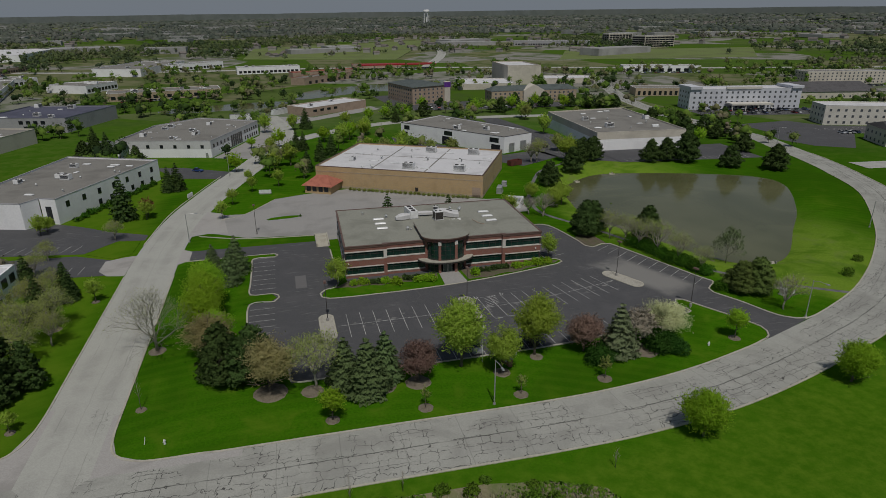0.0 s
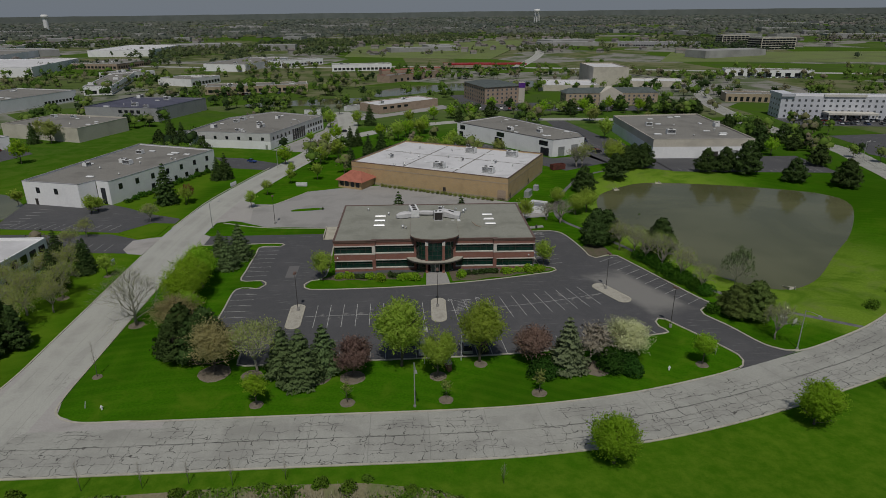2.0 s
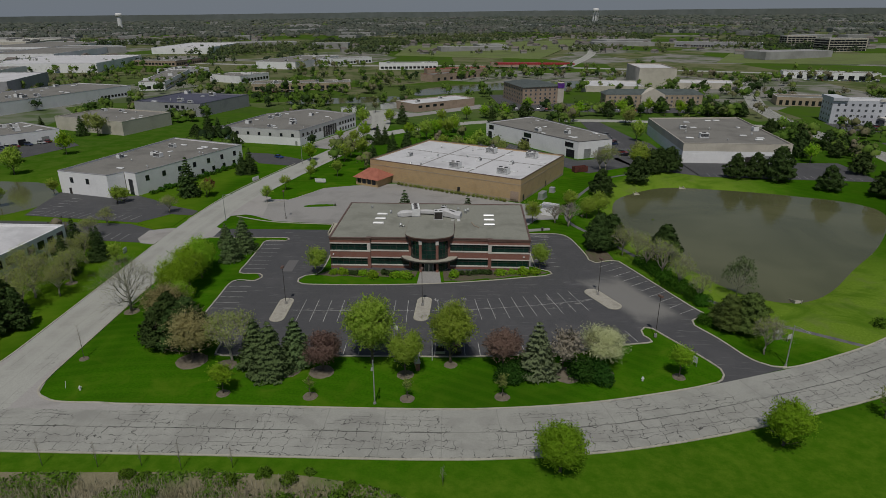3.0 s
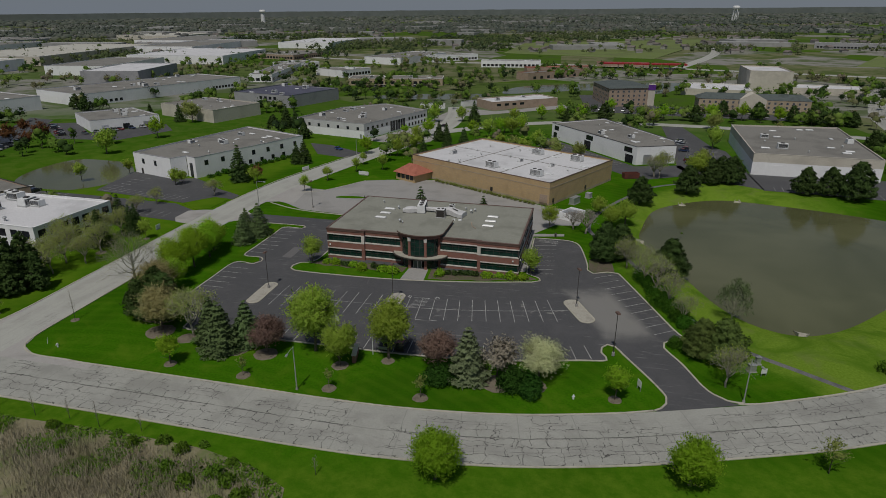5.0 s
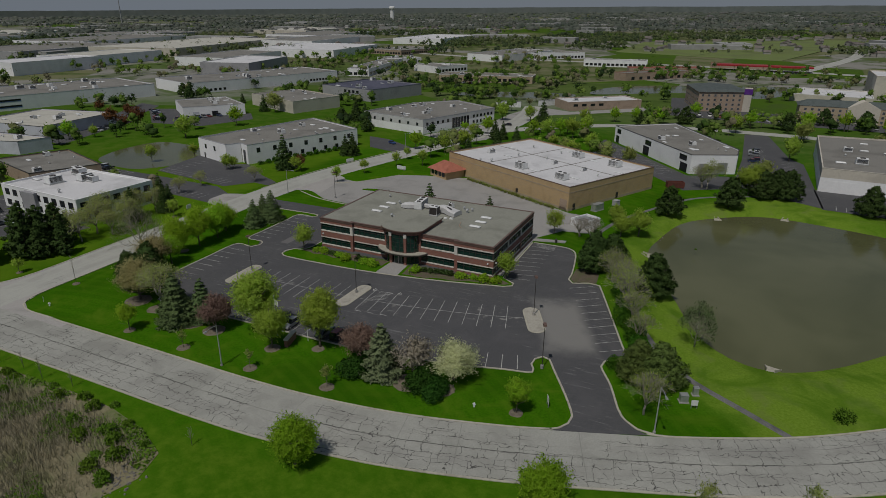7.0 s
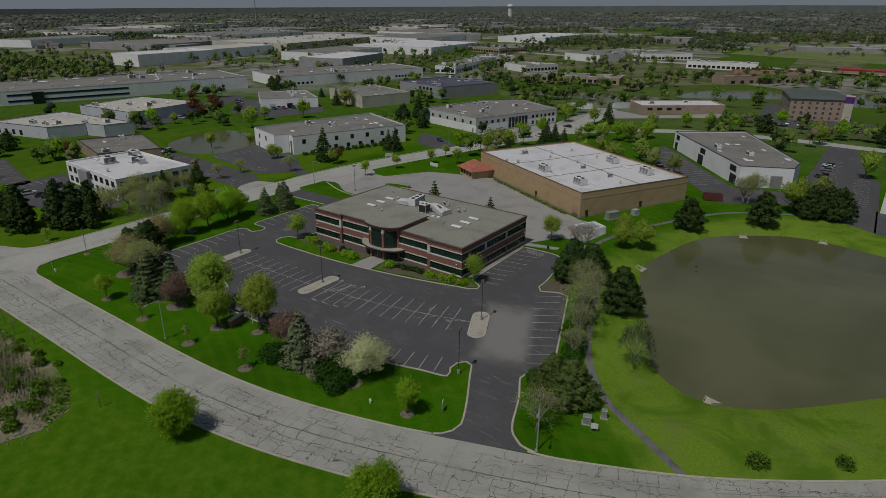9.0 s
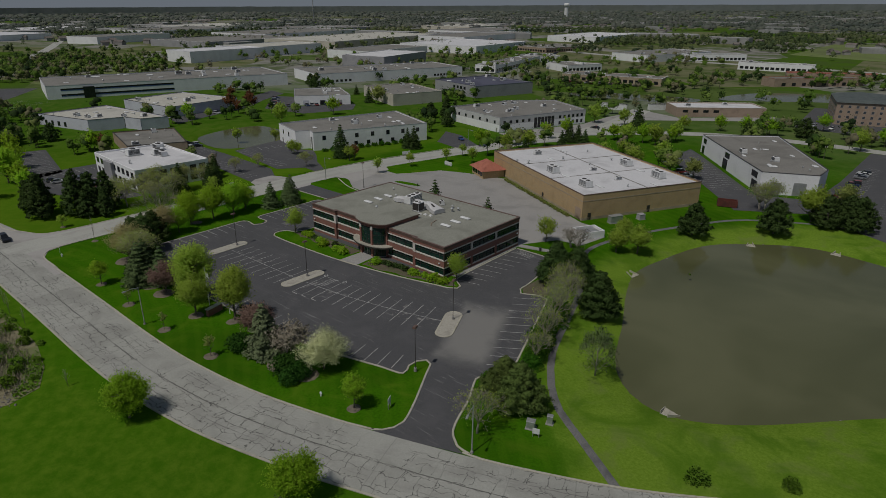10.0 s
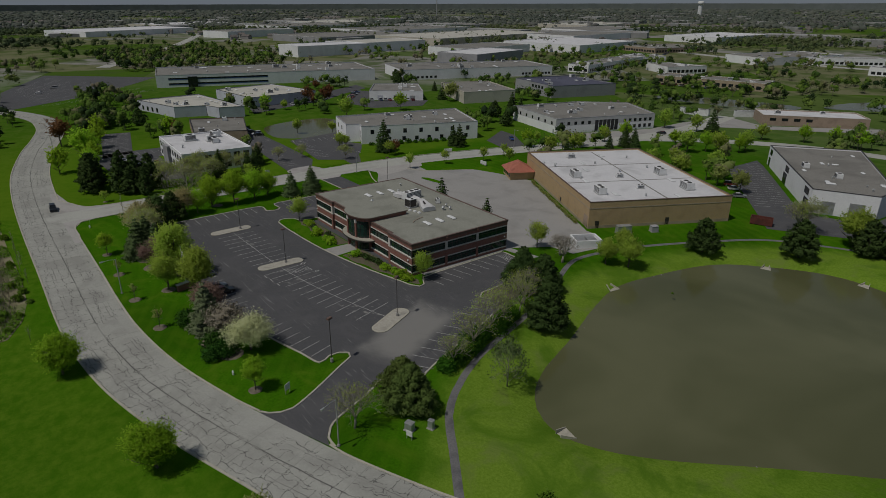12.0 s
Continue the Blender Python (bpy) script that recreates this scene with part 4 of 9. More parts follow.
fan(9.4, 33.0, spine, -5.2, 5.2)
fan(39.0, 72.5, spine, -5.0, 5.0)
fan(10.0, 80.0, south_edge, 0.3, 5.2)
for lo, hi in ((7.2, 33.8), (37.6, 73.4)):
    k = np.linspace(lo, hi, 9)
    for u, v in zip(k, k[1:]):
        line((u, spine(u)), (v, spine(v)))
for y in np.arange(105.2, 128.0, STALL):
    line((-10.4, y), (-5.2, y))
for y in np.arange(135.9, 156.0, STALL):
    line((-10.2, y), (-5.0, y))
for k in range(10):
    t = k / 9
    p = Vector((78.9, 138.0)).lerp(Vector((90.3, 112.2)), t)
    line(p, p + Vector((4.7, 3.1)))
for y in np.arange(137.2, 160.5, STALL):
    line((63.4, y), (69.2, y + 1.3))
line((39.4, spine(39.4) + 5.0), (43.0, spine(43.0) + 5.0), 0.12, 0.068)
for k in range(6):
    line((39.5 + 0.12 * k, spine(39) + 0.5 + 0.75 * k), (42.8 + 0.05 * k, spine(42) + 1.4 + 0.72 * k), 0.11, 0.068)
# stop bars of the accessible bays, and their worn symbols
for x in (40.2, 43.1, 46.1):
    line((x - 0.8, spine(x) - 5.4), (x + 0.8, spine(x) - 5.4), 0.2, 0.068)
for x in (38.2, 44.4):
    for a, c in (((0, 0.9), (0, 0)), ((0, 0.5), (0.55, 0.5)), ((0.5, 0.45), (0.75, -0.1)), ((-0.3, 0.2), (0.1, -0.35)), ((0.1, -0.35), (0.6, -0.2))):
        line((x + a[0], spine(x) + 5.2 + a[1]), (x + c[0], spine(x) + 5.2 + c[1]), 0.14, 0.068)
for y in np.arange(160.6, 162.8, 0.55):
    line((64.2, y), (69.6, y - 1.0), 0.11, 0.068)

# ---- other paved areas ----
YARD = [(-29, 184), (-22.5, 180.5), (-13, 174), (7, 171.4), (8, 166.2), (62, 166.4), (68, 176), (75, 177), (77, 187), (70, 193), (66, 193.5), (21, 219.5), (5, 216.4), (-4, 213.2), (-14, 197.5), (-26, 199)]
structure("yard", Build().prism(ccw(YARD), -0.2, 0.05), CONCRETE, "wide pale concrete yard before the tan warehouse", "yard")
for pts in ([(-26, 178.6), (-13, 173.2), (6, 170.9)], [(-4.5, 212.8), (-14, 197.4), (-21, 193)]):
    kerb(pts, "pale concrete kerb of the yard")
structure("lawn", Build().prism(ccw(outline([(-7, 189), (0, 189.6), (3.6, 191), (0, 192), (-6, 191)], 1.0)), 0.0, 0.12), GROUND, "small grass island in the concrete yard", "lawn")
LOTS = {
    "dark asphalt drive with faded bays beside the white office": [(-142, 163.5), (-142, 175), (-108, 173.6), (-92, 173), (-56, 170.6), (-46, 165), (-41.2, 164.5), (-41.2, 156.5), (-46, 154.5), (-88, 159.5)],
    "dark asphalt lot with faded bays beside the white warehouse": [(-94, 178.8), (-98.5, 206), (-77, 199), (-69, 202), (-61, 197), (-52, 190), (-46, 187), (-40.5, 184), (-40.6, 179.5), (-48, 180.6), (-54.5, 172)],
    "narrow asphalt drive along the white warehouse": [(-54, 275), (-42, 272.5), (-14.8, 254.5), (-20, 247), (-28, 249), (-41, 253)],
    "asphalt lot before the white two-storey office": [(-114, 100), (-84, 101), (-60, 110), (-58, 121), (-98, 122.5), (-99, 152), (-114, 152)],
    "small kerbed asphalt lot among trees": [(-159, 113), (-156, 125.5), (-110, 115.5), (-106, 103.5)],
    "asphalt lot along the white angled warehouse": [(54, 295), (55, 318), (61, 311), (97, 260), (116, 266), (119, 250), (97, 237), (86, 252)],
    "asphalt drive and bays between warehouses": [(114, 262), (117, 300), (119, 364), (130, 364), (136, 310), (140.5, 300), (140.5, 233), (119, 246)],
    "grey asphalt loading apron of the cream warehouse": [(140, 232), (206, 224), (208, 256), (140, 258)],
    "grey paved lot behind the street": [(-31, 289), (-6, 279), (2, 292), (4, 325), (4, 372), (-12, 372), (-12, 342)],
    "grey asphalt lot with parked cars": [(-172, 195), (-182, 220), (-192, 250), (-212, 276), (-228, 304), (-248, 308), (-222, 262), (-202, 240), (-189, 199)],
    "asphalt lot beside the small white shop": [(-224, 292), (-182, 256), (-150, 260), (-140, 290), (-155, 306), (-177, 272), (-207, 300)],
    "large dark asphalt parking field": [(-344, 90), (-440, 128), (-380, 198), (-343, 172), (-297, 134), (-257, 82)],
    "asphalt lot before the white hotel": [(258, 336), (350, 318), (352, 346), (262, 362)],
    "asphalt lot between the roadside hotels": [(256, 302), (292, 305), (299, 286), (346, 266), (372, 262), (372, 236), (318, 240), (296, 262), (284, 250), (262, 229), (248, 239), (243.5, 257), (254, 278)],
    "asphalt lot of the brick hotel": [(78, 412), (142, 404), (142, 446), (124, 446), (118, 500), (72, 498)],
    "asphalt lot behind the gabled inn": [(142, 404), (232, 398), (234, 424), (142, 424)],
    "pale lot round the brick shop": [(-12, 372), (8, 376), (66, 424), (62, 440), (20, 398), (-6, 410)],
}
for label, poly in LOTS.items():
    structure("lot", Build().prism(ccw(poly), -0.2, 0.045), CONCRETE if "paved" in label or "pale" in label else ASPHALT, label, "parking lot")
structure("lawn", Build().prism(ccw([(-54, 171.2), (-47.5, 180.4), (-41.6, 178.6), (-42, 168.5), (-46, 166)]), -0.1, 0.12), GROUND, "kerbed grass patch beside the street", "lawn")
structure("path", strip("path", [(121.5, 99.0), (113.4, 104.6), (107.0, 109.0), (102.6, 114.0), (99.6, 118.8), (97.2, 123.6), (95.0, 130), (92.6, 138), (88.6, 150), (83.0, 162), (78.0, 174), (79.5, 186), (83.8, 198), (91.6, 213), (100.5, 227), (112, 235), (126, 240.6), (150, 243)], 2.2, -0.06), PATH, "narrow grey asphalt footpath along the pond", "path")


def bays(x0, y0, x1, y1, dx, dy, label="faded white bay lines on asphalt"):
    """A row of bay lines from one end to the other, each reaching dx, dy."""
    b = Build()
    p, q, d = Vector((x0, y0)), Vector((x1, y1)), Vector((dx, dy))
    n = int((q - p).length / 2.8)
    s = Vector((-d.y, d.x)).normalized() * 0.07
    for k in range(n + 1):
        a = p.lerp(q, k / n)
        c = [a - s, a + d - s, a + d + s, a + s]
        b.add([(v.x, v.y, 0.06) for v in c], [(0, 1, 2, 3)])
    tagged(part("bay_markings", b, STRIPE), label, "markings", kind="stuff")


for row in ((-94, 180, -90, 198, 5, -1), (-90, 178.6, -58, 174, 1.5, 5), (-140, 164.6, -92, 160.6, 0.5, 5), (-100, 173, -141, 174.6, 0, -5), (-84, 160.4, -52, 156.6, 0.3, 5), (-110, 103, -110, 148, 5, 0), (-96, 106, -68, 112, 0.5, 5), (-96, 121.5, -62, 119.5, 0, -5), (58, 313, 92, 264, -4, -3), (57, 297, 84, 256, 4, 3), (121, 252, 122, 330, 5, 0), (138, 262, 137, 300, -5, 0), (144, 232.6, 200, 226, 0.6, 5.4), (-156, 114, -112, 105, 1, 5), (-154, 124, -112, 114.5, -1, -5), (264, 358, 344, 342, -1, -5), (262, 340, 346, 323, 1, 5), (286, 278, 366, 270, -0.5, -5), (286, 258, 368, 249, 0.5, 5), (82, 414, 138, 407, 0.5, 5), (-4, 296, 2, 360, -5, 0)):
    bays(*row)
for k in range(9):
    bays(-350 + 10 * k, 96 + 1 * k, -418 + 14 * k, 126 + 6 * k, 5, 4)

# ---- trees ----
def cards(centre, normal, size, rng, stretch=1.0):
    """Leaf quads at many places, turned to their normals."""
    n = len(centre)
    r = rng.normal(size=(n, 3))
    nn = normal / (np.linalg.norm(normal, axis=1, keepdims=True) + 1e-9)
    t = np.cross(nn, r)
    t /= np.linalg.norm(t, axis=1, keepdims=True) + 1e-9
    u = np.cross(nn, t)
    s = (size * rng.uniform(0.6, 1.4, n))[:, None] / 2
    a, b2 = t * s * stretch, u * s
    v = np.stack([centre - a, centre - b2, centre + a, centre + b2], 1).reshape(-1, 3)
    return v, np.arange(4 * n).reshape(-1, 4)


def np_mesh(name, v, f, facing=None):
    me = bpy.data.meshes.new(name)
    me.from_pydata(v.tolist(), [], f.tolist())
    if facing is not None:
        me.polygons.foreach_set("use_smooth", [True] * len(f))
        me.normals_split_custom_set_from_vertices(facing.tolist())
    return me


def unit_vectors(rng, count):
    e = rng.normal(size=(count, 3))
    return e / np.linalg.norm(e, axis=1, keepdims=True)


def blades(p, along, face, size, rng, long=1.5, wide=0.75):
    """Leaf quads that lie along their twigs and shade with the spray that they belong to."""
    n = len(p)
    face = face / (np.linalg.norm(face, axis=1, keepdims=True) + 1e-9)
    flat = face + 0.45 * rng.normal(size=(n, 3))
    flat /= np.linalg.norm(flat, axis=1, keepdims=True) + 1e-9
    t = along + 0.5 * rng.normal(size=(n, 3))
    t -= 0.75 * (t * flat).sum(1, keepdims=True) * flat
    t /= np.linalg.norm(t, axis=1, keepdims=True) + 1e-9
    u = np.cross(flat, t)
    u /= np.linalg.norm(u, axis=1, keepdims=True) + 1e-9
    k = (size * rng.uniform(0.6, 1.4, n))[:, None] / 2
    a, b2 = t * k * long, u * k * wide
    v = np.stack([p - a, p - b2, p + a, p + b2], 1).reshape(-1, 3)
    return v, np.arange(4 * n).reshape(-1, 4), np.repeat(face, 4, 0)


def spray_crown(rng, height, radius, base, lobes, leaves, size, gap=0.55, top=1.0, wind=(0.22, 0.05)):
    """A crown of leafy twigs that reach up and outwards from uneven lobes, with holes between them."""
    mid, half = (base + height) / 2, (height - base) / 2
    each = 9
    count = int(lobes * leaves * 0.75 / each)
    knots, lift, wide = unit_vectors(rng, 11), rng.uniform(0.3, 1.0, 11), rng.uniform(0.35, 0.65, 11)
    d = unit_vectors(rng, count)
    swell = (lift[None, :] * np.exp(-(np.linalg.norm(d[:, None, :] - knots[None, :, :], axis=2) / wide[None, :]) ** 2)).max(1)
    deep = rng.random(count) ** 0.36
    reach = (0.49 + 0.35 * swell) * deep
    taper = (1.0 - 0.42 * top * np.clip(d[:, 2], 0, 1) ** 1.3) * (1.0 - 0.22 * np.clip(-d[:, 2], 0, 1))
    p = np.stack([d[:, 0] * radius * taper * reach, d[:, 1] * radius * taper * reach, mid + d[:, 2] * half * reach], 1)
    # holes: a coarse field of waves through the crown
    field = np.zeros(count)
    for k in range(6):
        w = unit_vectors(rng, 1)[0] * rng.uniform(2.2, 4.6) / radius
        field += np.sin(p @ w * 2.0 + rng.uniform(0, 6.28))
    ok = field > np.quantile(field, 0.30 - 0.22 * gap)
    p, d = p[ok], d[ok]
    n = len(p)
    along = d * np.array([0.9, 0.9, 0.45]) + np.array([wind[0], wind[1], 0.75]) + 0.35 * rng.normal(size=(n, 3))
    along /= np.linalg.norm(along, axis=1, keepdims=True)
    long = radius * rng.uniform(0.25, 0.62, n)
    tone = 0.36 * rng.normal(size=(n, 3))
    i = np.repeat(np.arange(n), each)
    s = rng.random(len(i))
    q = p[i] + along[i] * (long[i] * s)[:, None] + rng.normal(size=(len(i), 3)) * (0.060 * radius * (1.05 - 0.5 * s))[:, None]
    face = d[i] * 0.85 + tone[i] + 0.30 * rng.normal(size=q.shape) + np.array([0, 0, 0.55])
    ok = q[:, 2] > base * 0.7
    return blades(q[ok], along[i][ok], face[ok], np.full(ok.sum(), size), rng, 1.9, 0.7)


def trunk_and_limbs(rng, height, base, radius, girth, limbs, b=None, lean=0.03):
    b = b or Build()
    x, y = rng.uniform(-lean, lean, 2) * height
    b.tube([(0, 0, -0.2), (x * 0.3, y * 0.3, base * 0.6), (x * 0.7, y * 0.7, base + 0.35 * (height - base)), (x, y, height * 0.93)], [girth * 1.35, girth, girth * 0.62, girth * 0.1], 7)
    for k in range(limbs):
        a = 2 * math.pi * (k + rng.uniform(-0.3, 0.3)) / limbs * 1.618 * 2
        z0 = base * 0.8 + (height - base) * rng.uniform(0.0, 0.5)
        out = radius * rng.uniform(0.55, 0.95)
        z1 = min(height * 0.95, z0 + (height - base) * rng.uniform(0.2, 0.42))
        p0, p2 = Vector((x * 0.5, y * 0.5, z0)), Vector((out * math.cos(a), out * math.sin(a), z1))
        p1 = p0.lerp(p2, 0.5) + Vector((0, 0, -0.06 * out))
        b.tube([p0, p1, p2], [girth * 0.42, girth * 0.26, girth * 0.06], 5)
        for s in (-1, 1):
            q = p1 + Vector((math.cos(a + 0.8 * s), math.sin(a + 0.8 * s), 0.6)) * out * 0.4
            b.tube([p1, q], [girth * 0.18, girth * 0.04], 4)
    return b


def tree_thing(name, label, trunk, crown, bark, leaf, group=""):
    t = thing(name, label, name.replace("_", " ") if name != "tree" else "tree", group=group)
    part("trunk", smooth(trunk.mesh("trunk")), bark, t)
    if crown is not None:
        part("crown", np_mesh("crown", *crown), leaf, t)
    return t


def leafy(seed, label, leaf, height=9.0, radius=3.6, base=1.8, lobes=22, leaves=150, size=0.34, bark=None, gap=0.5, limbs=8, top=1.0, girth=0.17, name="tree", fine=2.4):
    leaves, size = int(leaves * fine * 0.8), size * 1.12 / fine ** 0.5
    rng = np.random.default_rng(seed)
    return tree_thing(name, label, trunk_and_limbs(rng, height, base, radius, girth, limbs), spray_crown(rng, height, radius, base, lobes, leaves, size, gap, top), bark or BARK, leaf)


def spruce(seed, label, leaf, height=9.0, radius=2.6, size=0.34, full=1.0, name="spruce", power=0.8):
    """A conifer in tiers of drooping boughs, each lit on top and dark beneath."""
    rng = np.random.default_rng(seed)
    b = Build()
    b.tube([(0, 0, -0.2), (0, 0, height * 0.5), (0, 0, height * 0.97)], [0.2, 0.12, 0.02], 6)
    cs, al, fs = [], [], []
    tiers = int(height * 1.55)
    for i in range(tiers):
        s = i / (tiers - 0.6)
        z = 0.55 + s * (height - 0.6)
        reach = radius * (1 - s) ** power * (0.80 + 0.20 * min(1.0, s * 6)) + 0.14
        count = max(6, int(6 + 9 * (1 - s)))
        for k in range(count):
            a = 2 * math.pi * (k + rng.uniform(-0.3, 0.3)) / count + i * 0.9
            long = reach * rng.uniform(0.80, 1.12)
            m = max(5, int(full * 4.2 * long / size))
            d, side = np.array([math.cos(a), math.sin(a), 0]), np.array([-math.sin(a), math.cos(a), 0])
            q = rng.uniform(0.18, 1.0, m)
            w = rng.uniform(-1, 1, m) * (0.10 + 0.30 * long * np.sqrt(np.clip(1.08 - q, 0, 1)) * (0.4 + q))
            lift = rng.uniform(-0.10, 0.09)
            p = d[None, :] * (long * q)[:, None] + side[None, :] * w[:, None]
            p[:, 2] = z + lift - 0.36 * long * q ** 1.25 + 0.14 * long * q ** 4 - 0.35 * np.abs(w) + rng.normal(size=m) * 0.05
            cs.append(p)
            al.append(np.repeat(d[None, :], m, 0) + side[None, :] * (0.7 * np.sign(w))[:, None] * rng.random((m, 1)) + np.array([0, 0, -0.15]))
            fs.append(np.array([0, 0, 0.75]) + d[None, :] * (0.25 + 0.75 * q)[:, None] + side[None, :] * (0.5 * w / (0.3 * long + 0.1))[:, None] + 0.25 * rng.normal(size=(m, 3)) + 0.25 * rng.normal(size=3))
    p, t, f = np.concatenate(cs), np.concatenate(al), np.concatenate(fs)
    ok = p[:, 2] > 0.05
    return tree_thing(name, label, b, blades(p[ok], t[ok], f[ok], np.full(ok.sum(), size), rng, 1.5, 0.8), BARK, leaf)


def pine(seed, label, leaf, height=10.0, radius=3.2, size=0.40, lobes=46, leaves=60, base=0.5, name="pine", gap=0.3, bark=None):
    """A broad, dense conifer of many needle tufts, each a small upturned brush."""
    rng = np.random.default_rng(seed)
    cs, al, fs = [], [], []
    lobes = int(lobes * 2.2)
    for k in range(lobes):
        s = (k + 0.5) / lobes
        s = 1 - (1 - s) ** 0.62
        a = k * 2.39996 + rng.uniform(-0.3, 0.3)
        edge = radius * (1 - max(0.0, s - 0.06) ** 1.22) ** 0.95 * (0.70 + 0.30 * min(1, s * 4))
        edge *= 1 + 0.18 * math.sin(3 * a + seed) + 0.10 * math.sin(5 * s * 6.28 + 2 * a)
        out = edge * rng.uniform(0.48, 1.10)
        c = np.array([out * math.cos(a), out * math.sin(a), base + 0.4 + s * (height - base - 0.9)])
        d = np.array([math.cos(a), math.sin(a), 0.0])
        r = radius * rng.uniform(0.15, 0.25) * (1.1 - 0.35 * s)
        e = unit_vectors(rng, int(leaves * 0.62))
        e[:, 2] = np.where(e[:, 2] < -0.3, -e[:, 2], e[:, 2])
        p = c + e * np.array([r, r, r * 0.8]) * rng.uniform(gap, 1.1, (len(e), 1)) + d * 0.15 * r
        cs.append(p)
        al.append(0.6 * e + d * 0.5 + np.array([0, 0, 0.55]))
        fs.append(0.75 * e + d * 0.55 + np.array([0, 0, 0.35]) + 0.25 * rng.normal(size=e.shape) + 0.3 * rng.normal(size=3))
    p, t, f = np.concatenate(cs), np.concatenate(al), np.concatenate(fs)
    ok = p[:, 2] > 0.1
    b = trunk_and_limbs(rng, height * 0.94, base + 0.8, radius * 0.75, 0.16, 9)
    return tree_thing(name, label, b, blades(p[ok], t[ok], f[ok], np.full(ok.sum(), size), rng, 1.7, 0.8), bark or BARK, leaf)


def bush(seed, label, leaf, height=1.2, radius=1.2, leaves=420, size=0.22, name="shrub", lobes=7, group=""):
    rng = np.random.default_rng(seed)
    cs, ns = [], []
    for k in range(lobes):
        a, q = rng.uniform(0, 2 * math.pi), rng.uniform(0.0, 0.62)
        r = rng.uniform(0.38, 0.62)
        e = rng.normal(size=(leaves // lobes, 3))
        e /= np.linalg.norm(e, axis=1, keepdims=True)
        e[:, 2] = np.abs(e[:, 2])
        c = np.array([q * math.cos(a), q * math.sin(a), 0.12])
        cs.append((c + e * r * rng.uniform(0.75, 1.08, (len(e), 1))) * np.array([radius, radius, height / 0.72]))
        ns.append(e + 0.6 * rng.normal(size=e.shape))
    t = thing(name, label, "shrub", group=group)
    b = Build()
    for k in range(4):
        a = k * 1.7
        b.tube([(0.05 * math.cos(a), 0.05 * math.sin(a), -0.1), (0.4 * radius * math.cos(a), 0.4 * radius * math.sin(a), 0.7 * height)], [0.03, 0.012], 4)
    part("stem", b, BARK, t)
    p = np.concatenate(cs)
    q = np.concatenate(ns)
    part("crown", np_mesh("crown", *blades(p, q, q + np.array([0, 0, 0.3]), np.full(len(p), size), rng, 1.3, 0.9)), leaf, t)
    return t


def bare(seed, label, height=9.0, spread=0.62, name="tree", depth=5, girth=0.2, leaf=None, size=0.2, bark=None, buds=3, limbs=0):
    """A leafless or budding tree: limbs that fork again and again to fine twigs."""
    rng = np.random.default_rng(seed)
    b, tips = Build(), []

    def grow(p, d, length, r, level):
        mid = p + d * length * 0.5 + Vector(rng.normal(size=3)) * length * 0.05
        q = p + d * length + Vector(rng.normal(size=3)) * length * 0.06
        b.tube([p, mid, q], [r, r * 0.8, r * 0.62], 6 if level < 2 else 3)
        if level >= depth:
            tips.append(q)
            return
        for k in range(3 if level else 6):
            a = 2 * math.pi * (k + rng.uniform(-0.35, 0.35)) / (3 if level else 6)
            side = d.orthogonal().normalized()
            side.rotate(Matrix.Rotation(a, 3, d))
            w = spread * rng.uniform(0.65, 1.25)
            grow(p + (q - p) * rng.uniform(0.72, 1.0) if level else q, (d + side * w + Vector((0, 0, 0.12))).normalized(), length * rng.uniform(0.66, 0.88), max(0.008, r * 0.54), level + 1)

    if limbs:
        # a short bole that runs on as a leader, with long limbs from low down
        top = height * 0.55
        b.tube([(0, 0, -0.2), (0.05, 0.02, top * 0.5), (0, 0, top)], [girth * 1.6, girth * 1.1, girth * 0.5], 7)
        for k in range(limbs):
            u, a = k / limbs, 2.4 * k + rng.uniform(-0.3, 0.3)
            d = Vector((math.cos(a), math.sin(a), 0.55 + 1.0 * u)).normalized()
            grow(Vector((0, 0, height * (0.10 + 0.40 * u))), d, height * rng.uniform(0.20, 0.26) * (1 - 0.3 * u), girth * (0.75 - 0.35 * u), 2)
        grow(Vector((0, 0, top)), Vector((0, 0, 1)), height * 0.14, girth * 0.5, 2)
    else:
        grow(Vector((0, 0, -0.2)), Vector((0, 0, 1)), height * 0.12, girth, 0)
    k = height / max(v[2] for v in b.v)
    b.v = [(x * k, y * k, z * k) for x, y, z in b.v]
    crown = None
    if leaf:
        p = np.array([tuple(q * k) for q in tips])
        out = p - np.array([0, 0, 0.45 * height])
        p = np.repeat(p, buds, 0) + rng.normal(size=(len(p) * buds, 3)) * 0.035 * height
        out = np.repeat(out / np.linalg.norm(out, axis=1, keepdims=True), buds, 0)
        crown = blades(p, out + np.array([0, 0, 0.6]), out * 0.7 + 0.5 * rng.normal(size=p.shape) + np.array([0, 0, 0.5]), np.full(len(p), size), rng)
    return tree_thing(name, label, b, crown, bark or BARE_BARK, leaf)


